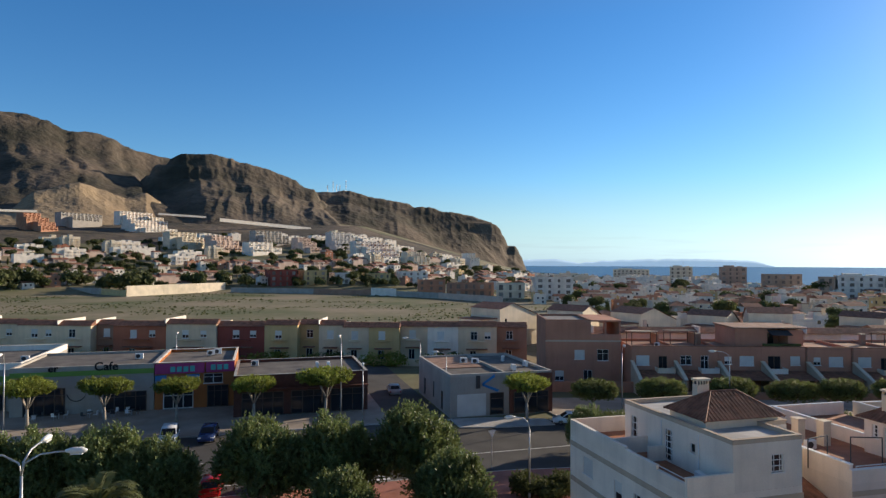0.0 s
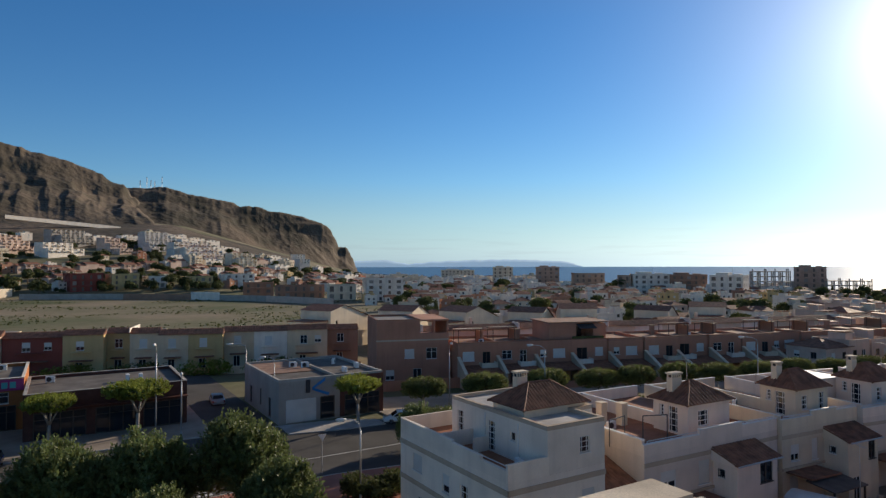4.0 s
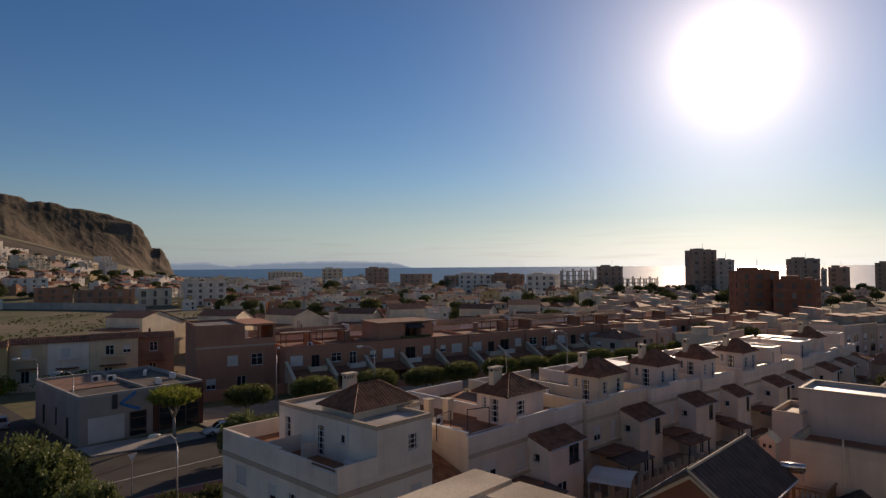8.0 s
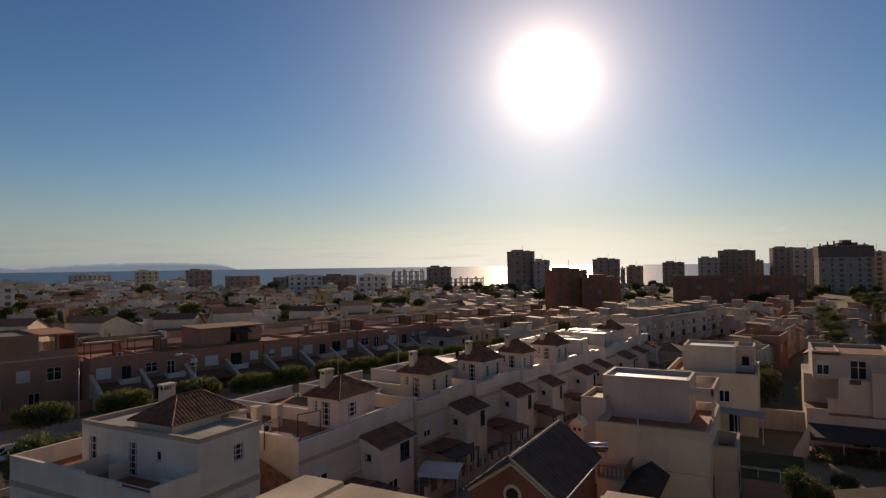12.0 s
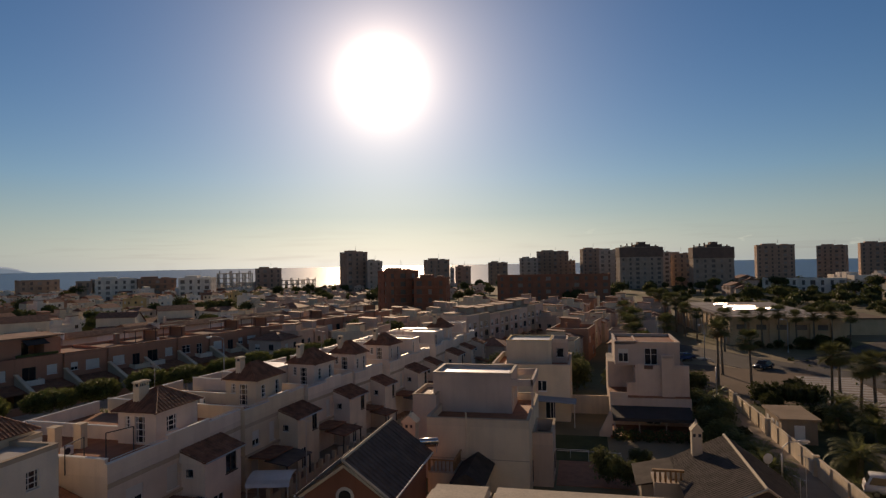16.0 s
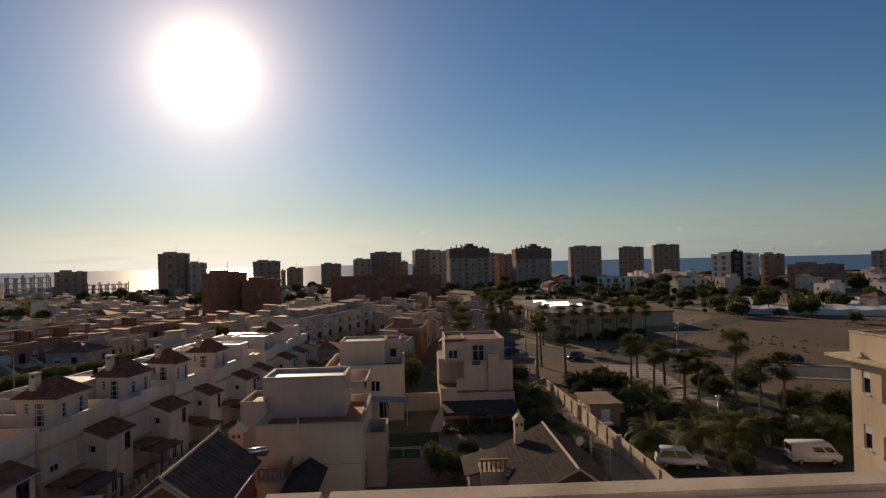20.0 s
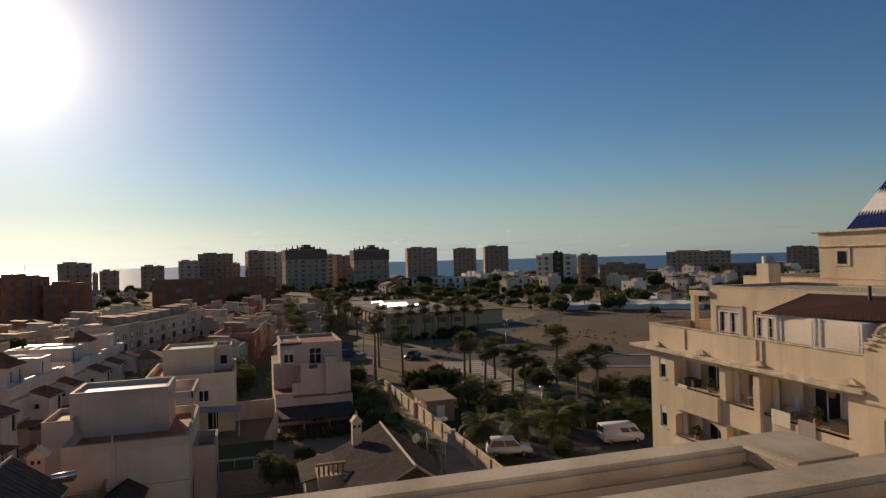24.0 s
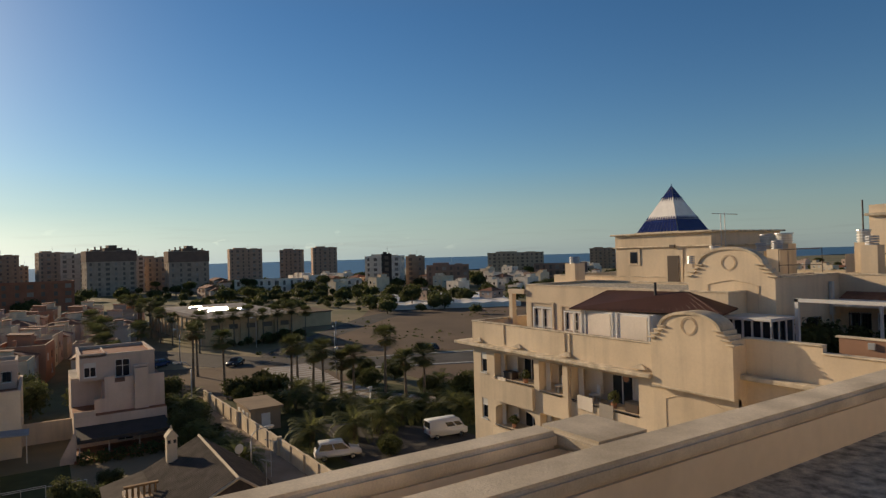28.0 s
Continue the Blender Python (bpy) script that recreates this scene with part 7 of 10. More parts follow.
def lettering(parent, text, m, size, mtl):
    cu = bpy.data.curves.new("lettering", "FONT")
    cu.body = text
    cu.size = size
    cu.extrude = 0.03
    cu.offset = 0.025
    ob = bpy.data.objects.new("tmp_text", cu)
    scene.collection.objects.link(ob)
    me = bpy.data.meshes.new_from_object(ob.evaluated_get(bpy.context.evaluated_depsgraph_get()))
    bpy.data.objects.remove(ob)
    me.materials.clear()
    me.materials.append(mtl)
    return part("lettering", me, None, parent, m=m)


def shopfront(t, x, y, w, h, split, frame_m=DFRAME, z=0.15):
    """A glazed shopfront facing -y."""
    f = part("shop_window", Geo().box(x, x + w, y - 0.01, y + 0.03, z, z + h), frame_m, t)
    for i in range(split):
        part("pane", Geo().box(x + w * i / split + 0.06, x + w * (i + 1) / split - 0.06, y - 0.035, y - 0.01, z + 0.15, z + h - 0.1), GLASS, f)
    for i in range(split + 1):
        xx = x + w * i / split
        part("mullion", Geo().box(xx - 0.05, xx + 0.05, y - 0.07, y - 0.01, z, z + h), frame_m, f)
    part("transom", Geo().box(x + 0.05, x + w - 0.05, y - 0.06, y - 0.036, z + h * 0.72, z + h * 0.72 + 0.08), frame_m, f)


def build_shops():
    t = thing("cafe", "single-storey grey corner cafe with green fascia", "shop")
    body = rect(-30, -13.6, 89.5, 103)
    block(t, body, 0, 5.9, GREY, {}, roof=SHOPROOF)
    parapet(t, body, 5.9, 6.15, GREY, 0.25, CONCRETE)
    part("fascia", Geo().box(-30, -13.6, 89.35, 89.5, 5.0, 5.6), SHOPGREEN, t, "green fascia band")
    lettering(t, "Cafe", pose(-20.6, 89.3, 5.6, 90, 0, 0), 1.5, BLACKSIGN)
    lettering(t, "er", pose(-25.8, 89.3, 5.6, 90, 0, 0), 1.3, BLACKSIGN)
    shopfront(t, -28.5, 89.45, 4.6, 3.4, 4)
    shopfront(t, -19.5, 89.45, 5.0, 2.6, 4)
    arc = [(-22.6 + 1.1 * math.cos(a), 89.42, 2.9 + 1.1 * math.sin(a)) for a in [math.pi * (1.05 + 0.1 * i) for i in range(10)]]
    part("painted_curve", Geo().tube(arc, 0.05, 4), DARKMETAL, t)
    t = thing("play_shop", "two-level shop with magenta and orange facade", "shop")
    body = rect(-13.5, -3.6, 89.5, 103)
    block(t, body, 0, 5.8, SHOPORANGE, {0: [(6.0, 3.3, 2.4, 1.3, "cross"), (1.6, 3.0, 2.6, 1.3, "cross")]}, roof=SHOPROOF)
    parapet(t, body, 5.8, 6.2, SHOPORANGE, 0.25, WHITE)
    part("fascia", Geo().box(-13.5, -7.4, 89.3, 89.5, 4.8, 6.1), SHOPMAG, t, "magenta sign board")
    part("fascia", Geo().box(-7.2, -3.6, 89.3, 89.5, 4.8, 6.1), SHOPMAG, t, "magenta sign board")
    part("letter_bars", Geo().box(-11.6, -11.0, 89.24, 89.3, 5.0, 5.7).box(-10.8, -10.2, 89.24, 89.3, 5.0, 5.7).box(-10.0, -9.4, 89.24, 89.3, 5.0, 5.7).box(-9.2, -8.6, 89.24, 89.3, 5.0, 5.75), TEAL, t)
    part("letter_bars", Geo().box(-6.6, -6.0, 89.24, 89.3, 5.1, 5.8).box(-5.8, -5.2, 89.24, 89.3, 5.1, 5.8).box(-5.0, -4.4, 89.24, 89.3, 5.1, 5.8), TEAL, t)
    part("blue_panel", Geo().box(-13.5, -12.1, 89.36, 89.5, 2.6, 4.6), SHOPBLUE, t)
    part("blue_panel", Geo().box(-9.6, -8.0, 89.36, 89.5, 3.4, 4.6), SHOPBLUE, t)
    part("awning", Geo().wedge([(88.3, 2.7), (88.3, 2.75), (89.5, 3.1), (89.5, 3.0)], -12.6, -9.0), WFRAME, t)
    shopfront(t, -12.4, 89.45, 3.6, 2.4, 3, WFRAME)
    shopfront(t, -7.0, 89.45, 2.6, 2.9, 3)
    t = thing("corner_shop", "long single-storey brown shop with dark windows", "shop")
    body = rect(-3.4, 13.4, 82.6, 96)
    block(t, body, 0, 4.9, SHOPWOOD, {}, roof=SHOPROOF)
    parapet(t, body, 4.9, 5.25, SHOPWOOD, 0.3, CONCRETE)
    for x, w, n in ((-2.4, 5.0, 4), (3.6, 4.2, 3), (8.6, 4.2, 3)):
        shopfront(t, x, 82.55, w, 3.0, n)
    part("canopy", Geo().box(-3.4, 13.4, 81.7, 82.6, 3.5, 3.62), SHOPWOOD, t)
    t = thing("shop", "low white-parapet shop building with flat roof", "shop")
    body = rect(-62, -30.2, 94, 114)
    block(t, body, 0, 5.4, GREY, {}, roof=SHOPROOF)
    parapet(t, body, 5.4, 6.2, WHITE, 0.3, WHITE)
    part("fascia", Geo().box(-50, -30.2, 93.85, 94, 3.9, 4.6), SHOPGREEN, t)
    shopfront(t, -40, 93.95, 8, 3.0, 5)
    t = thing("workshop", "grey rendered single-storey building with blue wall sign", "shop")
    body = rect(22.7, 36.6, 75.6, 92)
    block(t, body, 0, 5.1, GREY, {3: [(3.0, 0.6, 1.0, 2.2, "dark"), (8.0, 1.2, 0.7, 2.0, "dark"), (12.0, 0.4, 1.0, 2.3, "dark")]}, roof=SHOPROOF)
    parapet(t, body, 5.1, 5.4, GREY, 0.25, CONCRETE)
    part("roof_sheet", Geo().box(23.0, 29.5, 82, 91.7, 5.1, 5.2), ROOFTERRA, t, "terracotta roof covering")
    part("roof_divide", Geo().box(30.0, 30.25, 75.9, 91.7, 5.1, 5.45), GREY, t)
    part("dark_front", Geo().box(30.6, 36.65, 75.45, 75.6, 0.15, 5.2), SHOPWOOD, t)
    part("roller_door", Geo().box(23.6, 27.4, 75.5, 75.6, 0.15, 2.9), SHUTTER, t, "pale grey roller door")
    shopfront(t, 28.0, 75.55, 1.8, 2.8, 1, DFRAME)
    shopfront(t, 31.2, 75.4, 4.8, 2.8, 3)
    part("sign_bar", Geo().box(26.1, 26.6, 75.4, 75.6, 3.6, 5.2), DARKMETAL, t)
    part("sign_stroke", Geo().wedge([(26.9, 4.2), (28.6, 5.3), (28.6, 4.9), (26.9, 3.9)], 75.5, 75.58, "y"), SIGNBLUE, t)
    part("sign_stroke", Geo().wedge([(26.9, 4.2), (26.9, 3.9), (29.0, 3.0), (29.2, 3.3)], 75.5, 75.58, "y"), SIGNBLUE, t)
    for x, y, a in ((-16.5, 96, 0), (-7.2, 97, 20), (-6.3, 98.2, 0), (-32, 101, 0), (7.3, 88.5, 90), (8.8, 88.2, 90), (-1, 92, 0), (29.2, 85, 0), (32.4, 78.5, 90), (35.2, 81, 90), (33.8, 86, 60), (27.8, 86, 0)):
        aircon(pose(x, y, 5.92 if x < -3.6 and x > -30 else (5.41 if x < -30 else (4.92 if x < 14 else 5.11)), 0, 0, a) @ Matrix.Scale(1.2, 4))


build_shops()


def cafe_table(m):
    t = thing("cafe_set", "small dark cafe table with chairs on pavement", "cafe furniture", "cafe tables", m=m)
    part("tabletop", Geo().cone(0, 0, 0.72, 0.75, 0.4, 0.4, 12), DARKMETAL, t)
    part("pedestal", Geo().cone(0, 0, 0, 0.72, 0.05, 0.05, 6), METAL, t)
    for a in range(3):
        mm = pose(0.75 * math.cos(a * 2.1), 0.75 * math.sin(a * 2.1), 0, 0, 0, math.degrees(a * 2.1) - 90)
        ch = part("chair", Geo().box(-0.22, 0.22, -0.22, 0.22, 0.43, 0.47).box(-0.22, 0.22, 0.19, 0.23, 0.47, 0.9), DARKMETAL if a % 2 else WFRAME, t, m=mm)
        for x in (-0.2, 0.18):
            for y in (-0.2, 0.18):
                part("leg", Geo().box(x, x + 0.03, y, y + 0.03, 0, 0.43), METAL, ch)


for x in (-26.5, -24.0, -20.5, -18.2, -15.8):
    cafe_table(pose(x, 87.2 + 0.3 * math.sin(x), 0.15, 0, 0, x * 30))


# ---- coloured terrace behind the shops ----
def colour_house(m, w, col, label, seed, h=6.3, upper=True, inset=0.0):
    t = thing("terraced_house", label, "house", "coloured terraced houses", m=m)
    rnd = random.Random(seed)
    body = rect(0, w - 0.04, inset, 9)
    a = w * 0.32
    ops = {0: [(a, 4.5, 1.3, 1.6, rnd.choice(["shut", "shut6", "cross"]))]}
    if w > 7:
        ops[0].append((w * 0.68, 4.7, 1.2, 1.3, "shut6"))
    ops[0].append((w * 0.3, 0.4, 1.2, 2.0, "door"))
    block(t, body, 0, h - 0.5, col, ops)
    g = Geo()
    tile_slope(g, (-0.1, inset - 0.35, h - 0.55), (w + 0.1, inset - 0.35, h - 0.55), (-0.1, inset + 1.6, h + 0.35), (w + 0.1, inset + 1.6, h + 0.35), 0.4, 0.05, 0.9)
    g.add([(-0.1, inset - 0.35, h - 0.6), (w + 0.1, inset - 0.35, h - 0.6), (w + 0.1, inset + 1.6, h - 0.6), (-0.1, inset + 1.6, h - 0.6), (-0.1, inset + 1.6, h + 0.35), (w + 0.1, inset + 1.6, h + 0.35)], [(3, 2, 1, 0), (0, 4, 3), (1, 2, 5), (2, 3, 4, 5)])
    part("roof_eave", g, TILE, t)
    part("garden_wall", Geo().box(0, w - 0.1, -4.2, -4.0, 0, 1.3), col, t)
    part("balcony_slab", Geo().box(w * 0.22, w * 0.7, inset - 0.9, inset, 4.1, 4.25), col, t)
    part("porch", Geo().box(w * 0.2, w * 0.75, inset - 1.3, inset, 2.7, 2.85), TILE, t)
    if seed % 3 == 0:
        part("divider", Geo().box(-0.12, 0.06, inset - 0.3, 9, h - 0.4, h + 0.42), WHITE, t)
    return t


ROW_A = -17.2
cx, cy = -56.0, 145.5
ux, uy = math.cos(radians(ROW_A)), math.sin(radians(ROW_A))
YELLOW = stucco("yellow", (0.62, 0.44, 0.21))
ROWCREAM = stucco("warm_cream", (0.74, 0.585, 0.40))
ROWRED = stucco("brick_red", (0.46, 0.155, 0.085))
LILAC = stucco("pale_grey", (0.62, 0.57, 0.52))
run = 0.0
for w, col, lab, ins in ((10, ROWCREAM, "cream terraced house with tiled eave", 1.0), (8, ROWCREAM, "cream terraced house with tiled eave and shutters", 0), (6.5, ROWCREAM, "cream terraced house with dark door", 0), (4.5, BROWN, "shaded brown recessed terraced house", 2.0),
                         (10.5, ROWRED, "brick-red terraced house with white shutters", 0), (10, ROWCREAM, "cream terraced house with tiled eave", 0), (9.5, DKRED, "dark red terraced house with one window", 0.5),
                         (6.5, YELLOW, "mustard yellow terraced house", 0), (4.0, YELLOW, "mustard yellow recessed house", 2.2), (5.0, ROWCREAM, "cream terraced house with dark window", 1.0), (5.0, ROWCREAM, "cream terraced house with white shutter", 0),
                         (6.0, YELLOW, "bright yellow house with balcony and shutter", 0), (5.5, ROWCREAM, "pale cream recessed house", 2.2), (6.0, WHITE, "white terraced house with tiled eave", 0), (7.5, ROWCREAM, "cream terraced house with shutter", 0), (6, BROWN, "brown terraced house set back", 1.5)):
    colour_house(pose(cx + ux * run, cy + uy * run, 0, 0, 0, ROW_A), w, col, lab, int(run * 7) + 3, 7.6 + 0.25 * math.sin(run), inset=ins)
    run += w


for k in range(9):
    hx, hy = cx + ux * (6 + 11 * k) + uy * 5.2, cy + uy * (6 + 11 * k) - ux * 5.2
    g = leaf_cloud(300 + k, [(0, 0, 1.3, 4.6, 0.9, 1.3), (2.2, 0.1, 1.6, 2.0, 0.9, 1.3)], 700, 0.25)
    h_ = solid("hedge", g, LEAF_YL if k % 2 else LEAF, "green garden hedge behind the shops", "hedge", "garden hedges", m=pose(hx, hy, 0, 0, 0, ROW_A))


def roof_clutter(m, seed):
    rnd = random.Random(seed)
    t = thing("roof_canopy", "patched terracotta roof canopy with low wall", "roof canopy", "roof canopies", m=m)
    part("canopy", Geo().wedge([(0, 2.3), (3.4, 2.0), (3.4, 2.1), (0, 2.4)], 0, 4.2), rnd.choice((ROOFTERRA, BEIGEBAND, FLATROOF, CREAM)), t)
    for x in (0.1, 4.0):
        for y in (0.1, 3.2):
            part("post", Geo().box(x, x + 0.1, y, y + 0.1, 0, 2.1), DFRAME, t)
    part("side_wall", Geo().box(4.2, 4.35, 0, 4, 0, 1.8), BROWN, t)


# ---- brown terraces along the avenue ----
def brown_unit(m, col, label, group="brown terraced houses", style=0, h=6.8):
    t = thing("terraced_house", label, "house", group, m=m)
    w = 6.6
    body = rect(0, w, 0, 10)
    front = ([(0.7, 3.9, 2.0, 1.5, "shut"), (4.1, 3.3, 1.3, 2.0, "dark")], [(0.8, 4.0, 1.7, 1.4, "cross"), (3.9, 3.4, 1.2, 2.0, "cross")], [(0.9, 4.1, 1.1, 1.2, "shut6"), (3.2, 3.9, 2.2, 1.5, "shut")],
             [(0.9, 3.4, 1.9, 2.0, "dark"), (4.3, 4.0, 1.5, 1.4, "shut")])[style % 4]
    block(t, body, 0, h - 0.4, col, {0: front, 2: [(1.2, 3.8, 1.2, 1.3, "shut"), (4.2, 3.8, 1.2, 1.3, "plain")]}, roof=ROOFTERRA)
    part("parapet", Geo().box(0, w, -0.02, 0.2, h - 0.4, h).box(0, 0.2, 0.2, 10, h - 0.4, h).box(0.2, w, 9.8, 10, h - 0.4, h), col, t)
    part("coping", Geo().box(-0.02, w + 0.02, -0.10, 0.26, h, h + 0.09), TILE, t)
    # slanting pale party wall, low tiled porch, pale balcony front
    part("party_wall", Geo().wedge([(0, 0), (0, 4.5), (-0.3, 4.5), (-4.6, 2.5), (-4.6, 0)], -0.16, 0.16, "x"), BEIGEBAND, t)
    part("party_coping", Geo().wedge([(0, 4.5), (0, 4.66), (-0.35, 4.66), (-4.75, 2.62), (-4.75, 2.46), (-0.3, 4.5)], -0.26, 0.26, "x"), CREAM, t, "pale slanting coping")
    g = Geo()
    tile_slope(g, (0.2, -3.9, 2.4), (w - 0.2, -3.9, 2.4), (0.2, -0.1, 3.2), (w - 0.2, -0.1, 3.2), 0.4, 0.05, 0.9)
    g.add([(0.2, -3.9, 2.3), (w - 0.2, -3.9, 2.3), (w - 0.2, -0.1, 2.3), (0.2, -0.1, 2.3), (0.2, -0.1, 3.1), (w - 0.2, -0.1, 3.1)], [(3, 2, 1, 0), (0, 4, 3), (1, 2, 5)])
    part("porch_roof", g, TILE, t)
    if style % 4 != 2:
        x0 = 3.5 if style % 4 != 3 else 0.5
        part("balcony_wall", Geo().box(x0, x0 + 2.7, -1.5, -1.36, 2.7, 3.7).box(x0, x0 + 0.14, -1.36, 0, 2.7, 3.7).box(x0 + 2.56, x0 + 2.7, -1.36, 0, 2.7, 3.7), WHITE if style % 2 else CREAM, t, "pale balcony front")
    for x in (0.6, w - 0.6):
        part("porch_post", Geo().box(x - 0.12, x + 0.12, -3.7, -3.45, 0, 2.4), col, t)
    part("garden_wall", Geo().box(0, w, -6.6, -6.45, 0, 1.2), BROWN, t)
    part("ground_door", Geo().box(2.4, 3.4, -0.06, 0.0, 0.1, 2.2), DFRAME, t)
    return t


def row_house(m, k):
    """A low cream house of the second row, with a tiled eave towards the avenue."""
    t = thing("terraced_house", "cream terraced house with a brown tiled eave", "house", "cream terraced houses", m=m)
    w = 6.6
    col = (CREAM, PINK, CREAM, WHITE)[k % 4]
    block(t, rect(0, w - 0.02, 0, 9), 0, 6.6, col, {0: [(1.0, 4.0, 1.3, 1.2, "plain"), (4.2, 4.0, 1.2, 1.2, "shut")]}, roof=ROOFTERRA, fine=False)
    g = Geo()
    tile_slope(g, (0, -0.4, 6.5), (w, -0.4, 6.5), (0, 2.2, 7.4), (w, 2.2, 7.4), 0.45, 0.05, 0.9)
    g.add([(0, -0.4, 6.42), (w, -0.4, 6.42), (w, 2.2, 6.42), (0, 2.2, 6.42), (0, 2.2, 7.38), (w, 2.2, 7.38)], [(3, 2, 1, 0), (0, 4, 3), (1, 2, 5), (2, 3, 4, 5)])
    part("roof_eave", g, TILE, t)
    if k % 3 == 0:
        part("end_wall", Geo().box(-0.15, 0.1, -0.5, 3.0, 6.4, 7.7), WHITE, t)
    if k % 4 == 1:
        part("chimney", Geo().box(4.0, 4.6, 3.4, 4.0, 6.6, 8.6), CREAM, t)


def roof_storey(m):
    """A set-back upper storey with a deep dark terrace opening."""
    t = thing("roof_storey", "brown set-back upper storey with a shaded roof terrace", "roof storey", m=m)
    part("wall", Geo().box(0, 5.0, 0, 7.5, 0, 3.0), BR2, t)
    part("wall", Geo().box(8.2, 10.6, 0, 7.5, 0, 2.8), BR2, t)
    part("back_wall", Geo().box(5.0, 8.2, 3.0, 3.2, 0, 2.8), BR2, t)
    part("flat_roof", Geo().box(-0.3, 10.9, -0.4, 7.8, 3.0, 3.22), ROOFTERRA, t)
    part("awning", Geo().wedge([(0, 2.7), (-1.6, 2.1), (-1.6, 2.15), (0, 2.78)], 5.0, 8.2), AWNING_DK, t)
    part("door", Geo().box(5.8, 7.4, 2.94, 3.0, 0, 2.1), GLASS, t)
    part("planter_rail", Geo().box(3.6, 9.4, -1.6, -1.3, 0, 0.85), LEAF_DK, t, "dark planted railing")


BA = -17.0
bx, by = math.cos(radians(BA)), math.sin(radians(BA))
BR2 = stucco("brown_orange", (0.47, 0.228, 0.15))
protos = [brown_unit(pose(54.6 + bx * 6.62 * i, 84.9 + by * 6.62 * i, 0, 0, 0, BA), BR2, l, style=i) for i, l in enumerate(
    ("brown terraced house with a wide white shutter and tiled porch", "brown terraced house with white-framed windows and pale balcony", "brown terraced house with two closed white shutters", "brown terraced house with a dark recessed balcony"))]
for i in range(4, 17):
    copy_thing(protos[(0, 2, 1, 3, 2, 0, 3, 1)[i % 8]], pose(54.6 + bx * 6.62 * i, 84.9 + by * 6.62 * i - 0.35 * (i % 3), 0, 0, 0, BA))
for i in range(20):
    row_house(pose(60 + bx * 6.62 * i, 106.3 + by * 6.62 * i, 0, 0, 0, BA), i)
roof_storey(pose(54.6 + bx * 16.6, 84.9 + by * 16.6, 6.41, 0, 0, BA) @ pose(0, 1.9, 0))
for i in (0, 1, 5, 6, 7, 9, 10, 11, 13, 14, 16):
    mm = pose(54.6 + bx * 6.62 * i, 84.9 + by * 6.62 * i, 6.42, 0, 0, BA)
    if i % 3 != 2:
        roof_clutter(mm @ pose(0.8, 3.2 + (i % 2) * 1.6, 0), i)
    if i % 2:
        ch = thing("chimney_stack", "brown plastered chimney stack on a flat roof", "chimney", "brown stacks", m=mm @ pose(5.8, 6.0, 0))
        part("shaft", Geo().box(-0.35, 0.35, -0.35, 0.35, 0, 1.7), BROWN, ch)
        part("cap", Geo().box(-0.45, 0.45, -0.45, 0.45, 1.7, 1.82), BEIGEBAND, ch)
    else:
        aircon(mm @ pose(4.6, 2.4, 0, 0, 0, 40 * i))


def brown_corner():
    t = thing("corner_house", "orange-brown three-level flat-roofed house with loggia", "house", m=pose(43.5, 92.0, 0, 0, 0, BA))
    body = rect(0, 12, 0, 11)
    block(t, body, 0, 7.2, BR2, {0: [(4.6, 4.2, 1.6, 1.5, "shut"), (8.2, 4.0, 1.8, 1.8, "cross"), (1.5, 0.8, 1.4, 1.6, "shut6"), (6.0, 0.4, 1.4, 2.1, "door")]}, roof=TILE_FLOOR)
    up = rect(0, 7.2, 0, 11)
    block(t, up, 7.2, 10.2, BR2, {}, name="upper_wall")
    parapet(t, up, 10.2, 10.45, BR2, 0.25, TILE)
    part("loggia_wall", Geo().box(7.2, 12, 0, 0.25, 7.2, 8.2).box(11.75, 12, 0.25, 11, 7.2, 10.2).box(7.2, 12, -0.1, 11.1, 10.2, 10.45).box(9.4, 9.7, 0, 0.25, 8.2, 10.2), BR2, t)
    part("floor_band", Geo().box(-0.05, 12.05, -0.06, 0, 7.0, 7.25), BEIGEBAND, t)
    part("garden_wall", Geo().box(-1, 13, -5, -4.8, 0, 1.6), BR2, t)


brown_corner()


